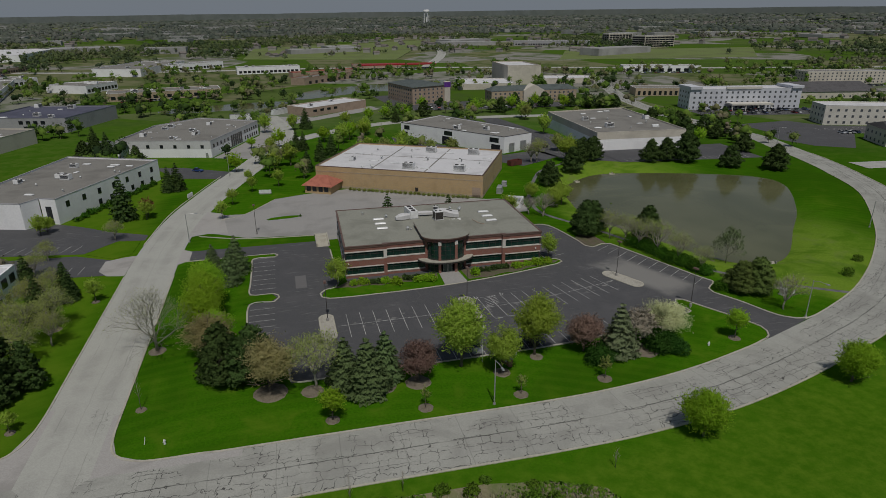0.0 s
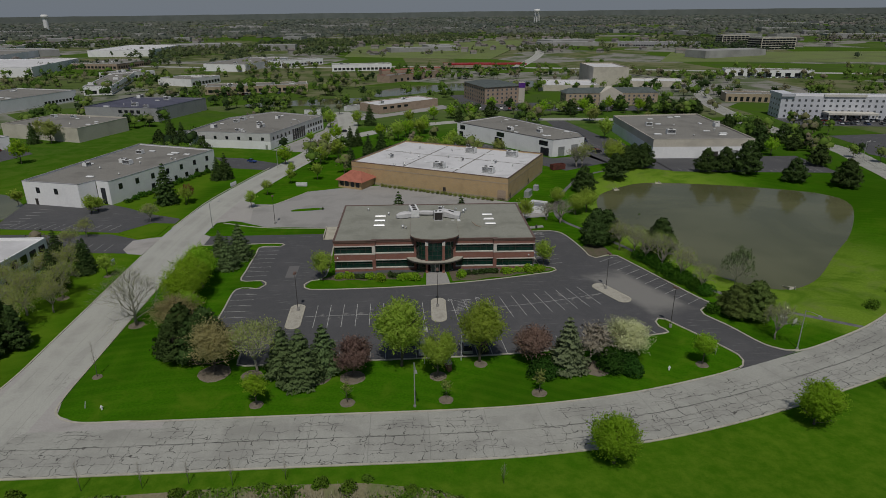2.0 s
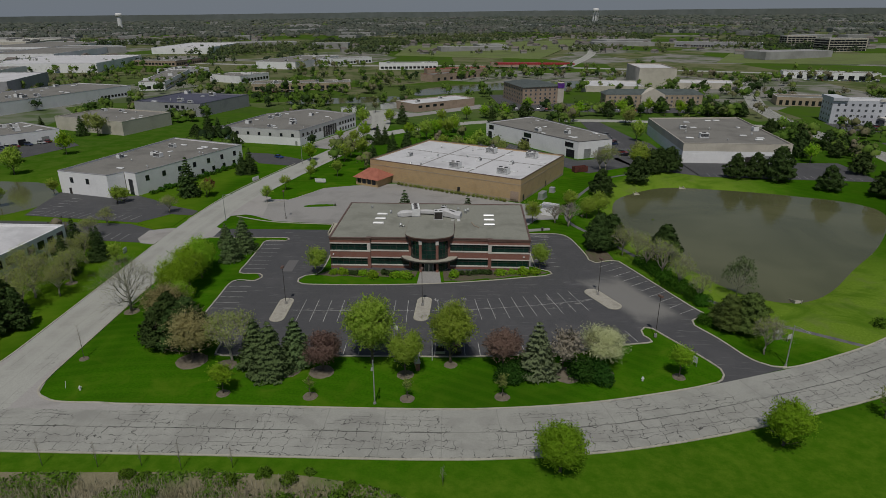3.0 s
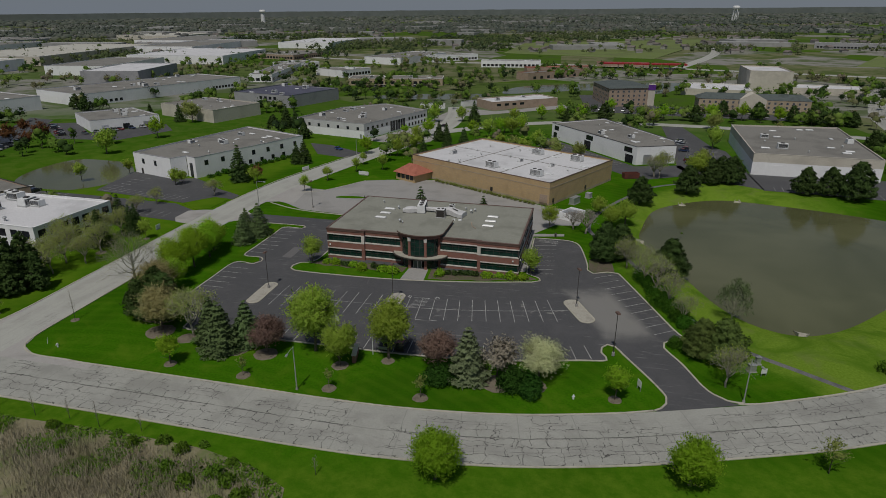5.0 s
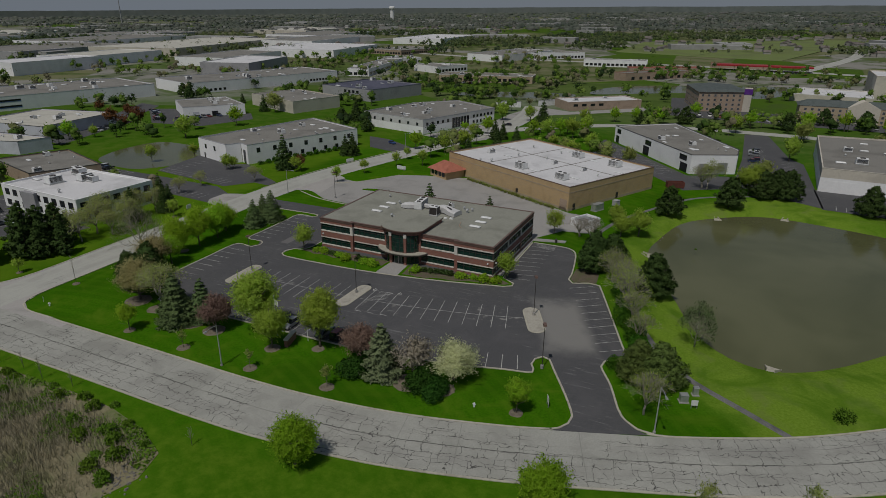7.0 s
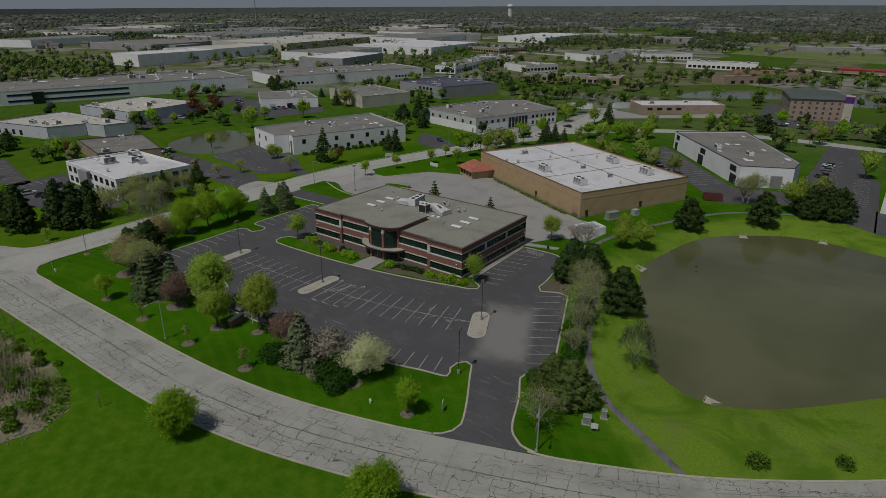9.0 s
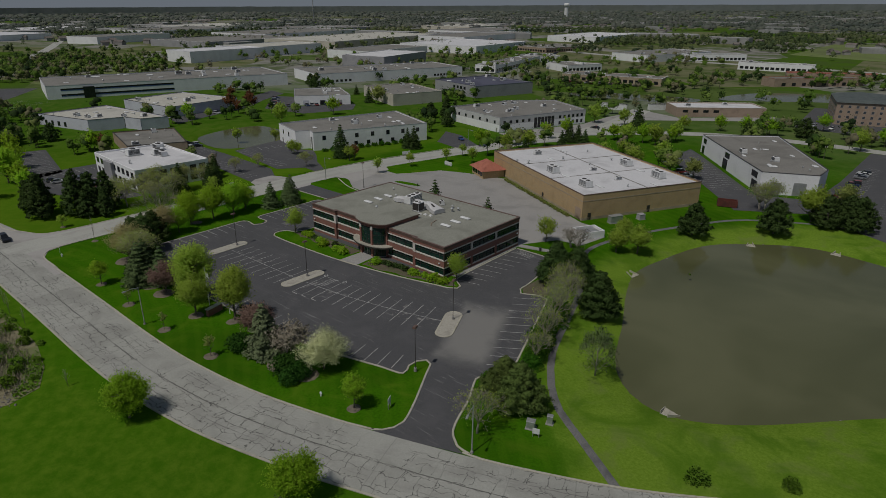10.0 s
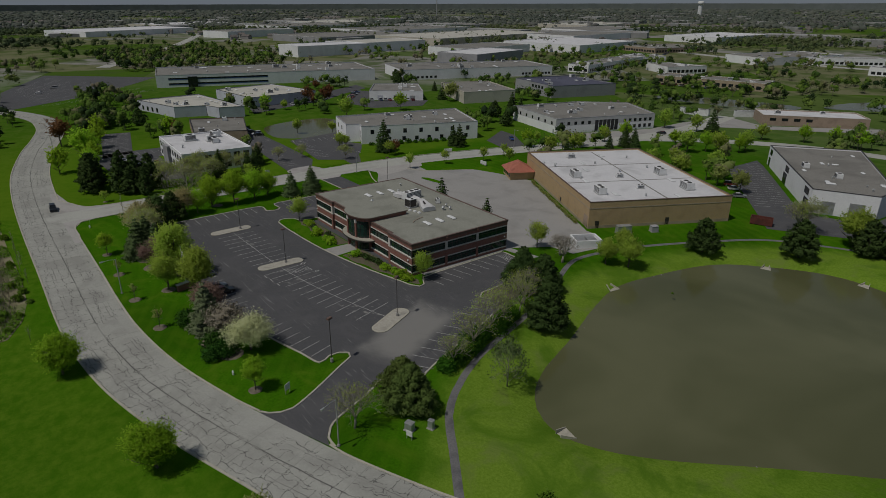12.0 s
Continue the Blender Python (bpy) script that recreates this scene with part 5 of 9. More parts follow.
def whip(seed, label, height=6.0, name="sapling"):
    """A young tree with one thin leader and short upright twigs."""
    rng = np.random.default_rng(seed)
    b = Build()
    b.tube([(0, 0, -0.1), (0.05, 0.03, height * 0.5), (0.02, 0.0, height)], [0.05, 0.035, 0.01], 5)
    for k in range(26):
        z = height * (0.3 + 0.66 * k / 26)
        a, long = k * 2.4, (1.0 - 0.6 * k / 26) * rng.uniform(0.5, 1.0)
        b.tube([(0.03, 0.02, z), (long * 0.5 * math.cos(a), long * 0.5 * math.sin(a), z + long * 0.7), (long * 0.75 * math.cos(a), long * 0.75 * math.sin(a), z + long * 1.3)], [0.018, 0.012, 0.006], 3)
    return tree_thing(name, label, b, None, BARE_BARK, None)


def put(proto, x, y, height=1.0, native=1.0, turn=None, rng=random, wide=1.0, z=0.0):
    s = height / native
    a = rng.uniform(0, 2 * math.pi) if turn is None else turn
    w = s * wide
    return copy_thing(proto, Matrix.Translation((x, y, z)) @ Matrix.Rotation(a, 4, "Z") @ Matrix.Diagonal((w, w, s, 1)))


def stand(proto, x, y, height, native, wide=1.0, z=0.0):
    """Moves the first of a kind to its own place."""
    s = height / native
    proto.matrix_world = Matrix.Translation((x, y, z)) @ Matrix.Diagonal((s * wide, s * wide, s, 1))
    return proto


def plant(make, label, native, places, wide=1.0, group="", variants=2, z=0.0):
    """Plants a kind of tree: some variants are built, the rest are copies of them. Places are x, y, height in metres."""
    protos = []
    for i, (x, y, h) in enumerate(places):
        if i < variants:
            t = make(i)
            if group:
                t["group"] = group
            protos.append((t, x, y, h))
        else:
            put(protos[i % variants][0], x, y, h, native, wide=wide * random.uniform(0.92, 1.08), z=z)
    for t, x, y, h in protos:
        stand(t, x, y, h, native, wide, z)


# trees round the office lot
plant(lambda i: leafy(10 + i, "full light-green spring tree on the lawn before the lot", LEAF, 9.0, 3.4, 0.9, 30, 210, 0.34, fine=5.5), "", 9.0, [(27.2, 92.0, 14.2), (41.6, 92.2, 12.4), (33.6, 88.0, 9.6)], group="light-green trees before the lot", variants=3)
plant(lambda i: spruce(20 + i, "grey-green spruce in a mulch bed before the lot", NEEDLE_BLUE if i else NEEDLE_DEEP, 9.0, 3.8, 0.25, 2.5), "", 9.0, [(6.4, 91.0, 9.6), (56.9, 88.8, 10.4), (9.9, 88.2, 10.4)], group="spruces of the front beds", variants=2)
plant(lambda i: spruce(22, "deep green dense spruce in a mulch bed", NEEDLE_DEEP, 9.0, 3.8, 0.25, 2.5), "", 9.0, [(13.4, 91.6, 9.4)], group="spruces of the front beds", variants=1)
plant(lambda i: spruce(24 + i, "tall grey-green spruce beside the street lawn", NEEDLE_DEEP, 9.0, 3.8, 0.28, 1.5), "", 9.0, [(-15.2, 141.6, 8.6), (-14.0, 148.4, 9.8), (-19.8, 151.4, 7.0)], group="spruces beside the west bays", variants=1)
plant(lambda i: leafy(30 + i, "dark purple-leaved crabapple on the lawn", LEAF_PURPLE, 5.4, 2.9, 0.5, 30, 180, 0.27, girth=0.12, fine=5.5), "", 5.4, [(18.8, 89.4, 7.4), (51.0, 91.2, 7.4)], group="purple crabapples", variants=2)
plant(lambda i: leafy(34, "white-blossoming ornamental tree over dark junipers", LEAF_WHITE, 6.4, 3.6, 0.8, 30, 200, 0.27, girth=0.13, fine=5.5), "", 6.4, [(69.0, 92.4, 7.0)], wide=1.3, variants=1)
plant(lambda i: leafy(35, "pale pinkish budding tree in the front bed", LEAF_PINK, 5.6, 3.1, 0.8, 20, 110, 0.28, girth=0.1), "", 5.6, [(61.8, 90.8, 7.4)], wide=1.1, variants=1)
plant(lambda i: bush(36 + i, "dense dark-green juniper mound in the front bed", JUNIPER, 2.6, 3.0, 5200, 0.20, "juniper", 12), "", 2.6, [(64.6, 87.6, 3.4), (67.8, 87.4, 2.9), (52.6, 86.8, 3.0), (55.0, 88.6, 2.6)], group="junipers", variants=2)
plant(lambda i: leafy(40 + i, "small bright-green young tree in a mulch ring", LEAF_BRIGHT, 5.6, 2.1, 1.3, 18, 130, 0.27, girth=0.08, fine=5.0), "", 5.6, [(3.4, 81.9, 6.2), (81.7, 87.9, 6.6)], group="young street trees", variants=2)
plant(lambda i: leafy(44 + i, "thin budding sapling in a mulch ring", LEAF_OLIVE, 4.4, 1.3, 1.3, 14, 30, 0.20, girth=0.05, gap=0.2), "", 4.4, [(18.2, 81.3, 4.2), (34.4, 80.8, 4.3), (50.2, 81.5, 4.8)], group="young street trees", variants=2)
plant(lambda i: whip(48 + i, "thin leafless sapling in a mulch ring", 6.0), "", 6.0, [(-26.2, 92.6, 7.2)], variants=1)
plant(lambda i: bare(50, "wide-spreading leafless grey tree beside the street", 11.0, 0.55, "tree", 6, 0.16, LEAF_OLIVE, 0.08, GREY_TWIG, 2, 13), "", 11.0, [(-26.8, 112.0, 13.4)], variants=1)
plant(lambda i: leafy(52 + i, "bright yellow-green spring tree beside the west bays", LEAF_BRIGHT, 9.0, 3.8, 0.4, 34, 190, 0.33, fine=5.0), "", 9.0, [(-19.2, 116.5, 10.6), (-18.6, 123.4, 11.2), (-18.6, 130.2, 10.6), (-15.6, 111.0, 8.0), (-20.4, 135.4, 8.6)], group="bright trees beside the street", variants=2)
plant(lambda i: pine(56 + i, "dark-green bushy pine at the lot corner", NEEDLE, 10.0, 3.8, 0.30, 70, 90), "", 10.0, [(-14.6, 97.8, 8.4), (-10.9, 97.4, 8.8), (-8.6, 98.0, 10.4), (-14.6, 103.4, 9.0)], wide=1.12, group="pines at the lot corner", variants=2)
plant(lambda i: leafy(58 + i, "tan and olive budding tree in a mulch bed", LEAF_TAN, 8.0, 3.4, 0.6, 28, 150, 0.28, fine=5.0), "", 8.0, [(-6.0, 92.8, 10.4), (-16.8, 107.6, 9.0)], wide=1.3, variants=1)
plant(lambda i: bare(61 + i, "sparse grey-olive budding tree in a mulch bed", 8.0, 0.66, "tree", 5, 0.09, LEAF_HEDGE, 0.17, PALE_BARK, 6), "", 8.0, [(1.6, 92.2, 10.2)], variants=1)
plant(lambda i: leafy(62 + i, "light-green small tree at the office corner", LEAF, 6.4, 2.8, 0.9, 20, 120, 0.28, girth=0.1, fine=3.6), "", 6.4, [(9.0, 132.2, 7.6), (63.8, 136.4, 7.0), (66.4, 172.4, 7.6)], group="small trees at the office", variants=2)
plant(lambda i: leafy(66 + i, "round leafy green tree on the roadside grass", LEAF_ROUND, 6.4, 3.2, 0.3, 40, 200, 0.30, fine=5.0), "", 6.4, [(56.8, 63.6, 7.8), (90.8, 69.8, 7.8)], group="round trees south of the road", variants=2)
plant(lambda i: leafy(68, "thin budding young tree south of the road", LEAF_OLIVE, 5.4, 2.0, 1.0, 18, 50, 0.20, girth=0.06, gap=0.2), "", 5.4, [(110.0, 76.4, 6.4), (122.5, 82.5, 5.4)], variants=1)

# trees between the lot and the pond
plant(lambda i: pine(170 + i, "large dense dark-green pine on the pond bank", NEEDLE, 11.0, 4.5, 0.30, 120, 130), "", 11.0, [(96.6, 142.8, 10.3), (81.8, 151.0, 10.6), (85.6, 154.0, 9.4)], wide=1.0, group="pines on the pond bank", variants=2)
plant(lambda i: pine(70 + i, "bushy olive-green pine beside the driveway", NEEDLE_OLIVE, 11.0, 4.6, 0.26, 110, 150), "", 11.0, [(101.6, 105.4, 8.4), (98.0, 106.4, 7.6)], wide=1.2, group="pines on the pond bank", variants=2)
plant(lambda i: bare(72, "thin, half-bare olive pine on the bank", 9.0, 0.52, "pine", 5, 0.12, NEEDLE_DEEP, 0.24, GREY_TWIG, 6, 14), "", 9.0, [(106.6, 122.2, 9.4)], wide=0.72, variants=1)
plant(lambda i: bare(74 + i, "sparse pale yellow-green budding tree in the hedge by the pond", 8.0, 0.62, "tree", 5, 0.08, LEAF, 0.14, BARE_BARK, 2), "", 8.0, [(90.4, 137.0, 9.2), (92.4, 131.2, 9.6), (94.4, 125.0, 9.0), (87.0, 146.4, 8.6), (96.4, 118.6, 6.6), (100.4, 95.8, 8.6), (89.6, 142.4, 8.4)], group="budding trees by the pond", variants=3)
plant(lambda i: bush(78 + i, "dense dark-green hedge shrub along the east bays", LEAF_SHRUB, 2.2, 2.0, 2200, 0.20, "shrub", 9, "hedge along the east bays"), "", 2.2, [(90.3, 139.0, 2.7), (91.2, 135.8, 2.8), (92.0, 132.6, 2.9), (92.9, 129.4, 3.0), (93.8, 126.2, 3.1), (94.7, 123.0, 3.1), (95.5, 119.8, 2.9), (96.4, 116.6, 2.7), (93.9, 108.4, 2.2)], group="hedge along the east bays", variants=2)
plant(lambda i: bush(82, "small wild shrub on the mown bank", LEAF_WEED, 1.8, 1.5, 700, 0.18), "", 1.8, [(129.2, 107.4, 2.4), (139.5, 113.8, 2.0), (104.2, 176.4, 0.5)], variants=1)
plant(lambda i: leafy(84 + i, "leafy yellow-green tree on the pond bank", LEAF, 7.0, 3.4, 0.3, 28, 160, 0.30), "", 7.0, [(88.6, 181.6, 8.0), (84.2, 178.4, 7.0), (118.2, 240.6, 12.0), (81.0, 190.0, 6.0)], group="trees north of the pond", variants=2)
plant(lambda i: bare(87, "small leafless grey tree by the yard", 7.0, 0.7, "tree", 5, 0.12), "", 7.0, [(77.0, 170.4, 7.6), (103.0, 243.0, 9.0), (73.5, 173.5, 6.0)], variants=1)
plant(lambda i: pine(90 + i, "dark-green pine on the far pond bank", NEEDLE, 10.0, 4.4, 0.32, 80, 90), "", 10.0, [(94.6, 205.6, 9.6), (112.0, 222.2, 10.6), (122.5, 237.8, 10.0), (130.2, 239.6, 10.8), (126.8, 242.4, 10.0), (152.4, 229.6, 10.4), (160.6, 230.2, 10.4), (167.0, 225.4, 14.0), (178.8, 212.4, 9.6), (193.2, 203.0, 11.0)], group="pines north of the pond", variants=2)

# yard and warehouse trees
plant(lambda i: spruce(96 + i, "small dark spruce behind the office", NEEDLE, 9.0, 2.9, 0.30), "", 9.0, [(27.8, 170.9, 11.2), (46.7, 172.3, 9.1), (3.0, 190.4, 1.2)], variants=1)
plant(lambda i: spruce(98 + i, "tall dark spruce by a white warehouse", NEEDLE, 10.0, 3.3, 0.40), "", 10.0, [(-50.2, 201.6, 14.0), (-41.7, 233.2, 9.4), (-38.8, 234.4, 10.4), (15.2, 270.3, 10.4), (20.8, 280.9, 10.0), (8.5, 251.5, 9.4), (-83.6, 310.7, 11.4), (5.7, 294.8, 10.0), (-60.2, 149.2, 9.0), (-50.0, 141.0, 9.0), (-52.1, 131.3, 10.4), (-50.5, 143.8, 8.5)], group="spruces along the street", variants=2)
plant(lambda i: pine(102 + i, "tall dark-green conifer in a street-side clump", NEEDLE, 13.0, 3.8, 0.42, 60, 70), "", 13.0, [(-57.4, 90.6, 14.0), (-62.0, 92.4, 13.0), (-52.6, 98.7, 14.6), (-52.6, 102.9, 13.0), (-52.0, 107.4, 12.6), (-66.5, 90.5, 10.5), (-45.5, 104.0, 9.5), (-48.8, 100.6, 10.0)], group="conifers at the street corner", variants=2)
plant(lambda i: bare(106 + i, "grey-olive budding tree on the street lawn", 8.0, 0.64, "tree", 5, 0.09, LEAF_OLIVE, 0.18, BARE_BARK, 5), "", 8.0, [(-48.4, 126.6, 9.0), (-54.7, 134.6, 9.2), (-51.8, 118.5, 9.6), (-49.6, 112.0, 9.0), (-57.0, 126.0, 9.6), (-46.8, 119.6, 7.8), (-52.6, 140.0, 8.4), (-62.1, 158.5, 6.0), (-61.9, 168.8, 5.8), (-48.8, 182.1, 6.2), (-56.0, 112.0, 8.6), (104.5, 241.1, 10.6)], group="budding trees along the street", variants=2)
plant(lambda i: leafy(110 + i, "young green tree on the street verge", LEAF, 5.6, 2.2, 1.2, 16, 90, 0.28, girth=0.08), "", 5.6, [(-43.7, 138.7, 6.0), (-44.4, 91.4, 4.0), (-20.6, 194.0, 6.4), (-18.4, 209.6, 6.0), (-12.6, 225.2, 6.2), (-14.1, 238.0, 5.6), (-22.3, 267.2, 6.2), (-43.5, 200.0, 6.6), (-3.2, 230.3, 7.0), (-61.0, 105.0, 5.0)], group="young trees along the street", variants=2)
plant(lambda i: leafy(114 + i, "leafy spring-green tree between the warehouses", LEAF, 8.0, 3.5, 0.8, 22, 120, 0.38, fine=1.5), "", 8.0, [(-69.4, 193.8, 5.4), (-70.6, 191.6, 6.6), (-132.6, 231.7, 11.5), (-174.2, 214.5, 6.2), (-100.0, 204.4, 5.7), (-110.1, 190.7, 6.7), (-4.8, 256.4, 8.5), (-4.3, 276.2, 7.2), (2.1, 264.1, 9.5), (-5.7, 295.1, 7.5), (50.4, 266.5, 9.5), (54.4, 285.1, 9.3), (28.9, 307.7, 10.4), (40.0, 313.8, 10.8), (43.2, 331.2, 9.7), (36.2, 361.2, 8.5), (-9.2, 350.0, 10.7), (6.3, 354.4, 9.1), (114.5, 365.7, 10.1), (144.5, 360.1, 11.2), (135.3, 304.4, 11.1), (33.1, 275.3, 7.4), (38.0, 283.4, 7.5)], group="green trees between warehouses", variants=3)
plant(lambda i: leafy(118 + i, "spring-green tree on the hotel grounds", LEAF_BRIGHT, 9.0, 3.9, 0.8, 22, 110, 0.42, fine=1.4), "", 9.0, [(92.1, 408.7, 9.6), (51.0, 372, 8.9), (74, 376, 9.5), (62, 378, 9.0), (122, 384, 10), (150, 392, 10.5), (168, 396, 11), (186, 388, 10), (-150.2, 110.7, 11.3), (-107.8, 97.1, 13.0), (-102.2, 99.1, 8.8), (-91.1, 86.0, 10.4), (-118, 101, 11), (-128, 106, 10.5), (-138.0, 138.5, 9.5), (-179.7, 204.8, 9.8), (-134.1, 269.7, 10.9), (-86, 96, 9.4)], group="trees on the hotel grounds", variants=2)
plant(lambda i: leafy(122 + i, "rust-red budding tree beside the lane", LEAF_RUST, 9.0, 3.8, 0.9, 22, 110, 0.40, fine=1.4), "", 9.0, [(-141.1, 94.3, 13.6), (-177.0, 242.7, 12.0), (-177.3, 234.9, 8.6), (-190.3, 238.1, 10.9), (-43.6, 202.8, 7.0), (-238.5, 269.1, 7.9), (-135.6, 141, 8.4), (-206, 262, 9)], group="rust-coloured trees", variants=2)
plant(lambda i: pine(126 + i, "dark evergreen clump by the hotel road", NEEDLE, 10.0, 4.8, 0.52, 42, 50), "", 10.0, [(196, 398, 10), (206, 394, 11), (216, 392, 10), (224, 388, 9), (178, 402, 11), (-173.7, 134.3, 8.7), (-270.4, 130.9, 9.6), (-205.7, 666.4, 9.6), (208, 318, 10), (214, 300, 10), (220, 286, 9.5), (206, 282, 10), (198, 268, 9), (222, 262, 9), (260, 320, 8), (-86, 300, 9), (-62, 286, 8), (-248, 345, 10), (-236, 338, 9), (88, 384, 10), (140, 386, 10), (160, 412, 10)], group="evergreens by the hotels", variants=2)

plant(lambda i: spruce(196 + i, "tall dark conifer on the grass behind the warehouses", NEEDLE, 10.0, 3.6, 0.42), "", 10.0, [(-153.0, 316.0, 10.5), (-84.6, 312.6, 13.0), (-80.2, 315.0, 10.0), (-187.9, 337.0, 7.0), (9.0, 297.0, 9.0), (13.0, 357.0, 12.0), (66.0, 365.0, 9.0)], group="dark conifers behind the warehouses", variants=1)
plant(lambda i: leafy(198 + i, "olive budding tree on the warehouse lawn", LEAF_OLIVE, 8.0, 3.8, 0.6, 22, 110, 0.40, fine=1.6), "", 8.0, [(-144.6, 315.7, 12.5), (-88.4, 269.4, 5.0), (-156.0, 327.0, 11.0), (45.0, 277.0, 8.0), (64.0, 269.0, 8.0), (74.0, 266.0, 8.5), (124.0, 262.0, 9.0), (144.4, 352.6, 10.0), (174.3, 346.8, 8.0)], group="olive trees between warehouses", variants=2)
plant(lambda i: leafy(202 + i, "fresh green tree on a lot verge", LEAF_BRIGHT, 8.0, 3.4, 0.9, 22, 110, 0.38, fine=1.6), "", 8.0, [(-19.7, 257.9, 8.4), (-15.1, 306.4, 6.0), (-2.2, 305.9, 9.5), (20.0, 313.0, 8.5), (33.0, 316.0, 9.5), (35.0, 323.0, 9.0), (43.0, 326.0, 8.0), (196.8, 257.2, 9.0), (224.0, 337.3, 8.0), (-76.5, 95.4, 6.0)], group="fresh green verge trees", variants=2)
plant(lambda i: pine(206 + i, "dark bushy evergreen by the curving road", NEEDLE, 9.0, 4.4, 0.40, 50, 70), "", 9.0, [(205.2, 236.8, 9.5), (220.6, 274.2, 9.5), (214.0, 268.0, 8.0), (205.4, 389.5, 9.5), (223.9, 385.8, 9.0), (214.6, 388.0, 8.6)], group="evergreens by the curving road", variants=1)

# mulch under the front-lawn trees
MULCH_PLACES = [(18.2, 81.3, 1.3), (34.4, 80.8, 1.3), (50.2, 81.5, 1.35), (3.4, 81.9, 1.2), (81.7, 87.9, 1.2), (33.6, 88.0, 1.6), (-26.2, 92.6, 0.9), (-26.8, 112.0, 1.7), (0.8, 90.8, 2.0), (-6.0, 92.2, 3.0), (18.6, 88.8, 2.3), (12.4, 89.2, 2.6), (41.6, 91.4, 1.3), (62.0, 88.4, 2.8), (56.0, 88.4, 2.4), (68.4, 89.0, 2.2), (-19.6, 118.5, 1.6), (-43.7, 138.7, 0.9), (-44.4, 91.4, 0.8), (-48.4, 126.6, 1.4)]
for k, (x, y, r) in enumerate(MULCH_PLACES):
    rng = random.Random(k)
    b = Build().disc(x, y, -0.05, 0.13, r, r * 0.86, 26, 0.05, rng)
    tagged(part("mulch_ring", b, MULCH), "pale brown bark mulch round a tree", "mulch", "mulch rings on the lawn")

# shrubs of the office bed
SHRUBS = [(15.2, 132.8, 1.6, 1.9), (12.8, 132.8, 1.3, 1.5), (20.2, 131.9, 1.5, 1.7), (22.8, 130.9, 1.7, 2.1), (28.2, 131.0, 1.5, 1.9), (30.8, 130.6, 1.7, 2.2), (42.4, 131.2, 1.8, 1.9), (53.8, 132.7, 1.6, 2.0), (59.4, 133.2, 1.8, 2.2), (62.2, 133.4, 1.5, 1.9), (56.8, 133.4, 1.3, 1.5)]


def scatter(proto, mats):
    for m in mats[1:]:
        copy_thing(proto, m)
    proto.matrix_world = mats[0]


def spot(x, y, z, turn, sx, sy, sz):
    return Matrix.Translation((x, y, z)) @ Matrix.Rotation(turn, 4, "Z") @ Matrix.Diagonal((sx, sy, sz, 1))


scatter(bush(130, "bright green clipped shrub in the office bed", LEAF_BRIGHT, 1.0, 1.0, 520, 0.17, group="shrubs of the office bed"), [spot(x, y, 0.12, k * 1.9, r, r, h) for k, (x, y, h, r) in enumerate(SHRUBS)])
scatter(bush(131, "low dark-green shrub in the office bed", NEEDLE, 1.0, 1.0, 420, 0.18, group="shrubs of the office bed"), [spot(x, 132.4 + 0.0016 * (x - 30) ** 2 * (x > 30), 0.12, k * 1.3, 1.15, 1.15, 1.1 + 0.1 * (k % 3)) for k, x in enumerate((44.4, 45.8, 47.2, 48.6, 50.0, 51.2, 26.4, 27.6, 25.2, 17.6, 18.8))])
scatter(bush(132, "clipped olive hedge shrub along the tan wall", LEAF_OLIVE, 1.0, 1.0, 300, 0.22, group="hedge along the tan warehouse"), [spot(22.0 + 38.0 * k / 25, 217.6 - 21.8 * k / 25, 0.05, k * 1.3, 0.9, 0.9, 1.1) for k in range(26)])
scatter(bush(133, "green shrub along the white warehouse wall", LEAF_SHRUB, 1.0, 1.0, 420, 0.2, group="shrubs along the white warehouse"), [spot(-64.2 + 15.4 * k / 13, 204.5 + 41 * k / 13, 0, k * 1.3, 1.5, 1.5, 1.3 + 0.4 * (k % 3)) for k in range(14)])

# ---- the office building ----
X0, X1, Y0, Y1 = 11.5, 61.0, 135.3, 165.4
MIDX = 36.25
OFFICE_H = 8.2
BANDS = [(0.0, 0.72, "wall", BRICK), (0.72, 0.98, "sill", BAND), (2.72, 3.0, "lintel", BAND), (3.0, 4.52, "wall", BRICK), (4.52, 4.80, "sill", BAND), (6.55, 6.85, "lintel", BAND), (6.85, 7.62, "wall", BRICK)]
office = thing("office_building", "two-storey red brick office with green ribbon windows and curved glass entrance", "building")


def run(p, q, thick, z0, z1, proud=0.0):
    """A straight piece of wall from p to q, its outer face on the right hand of the way, pushed out by proud."""
    p, q = Vector(p), Vector(q)
    d = (q - p).normalized()
    n = Vector((d.y, -d.x))
    a, c = p + n * proud, q + n * proud
    e, f = q - n * thick, p - n * thick
    return Build().prism([tuple(a), tuple(c), tuple(e), tuple(f)], z0, z1)


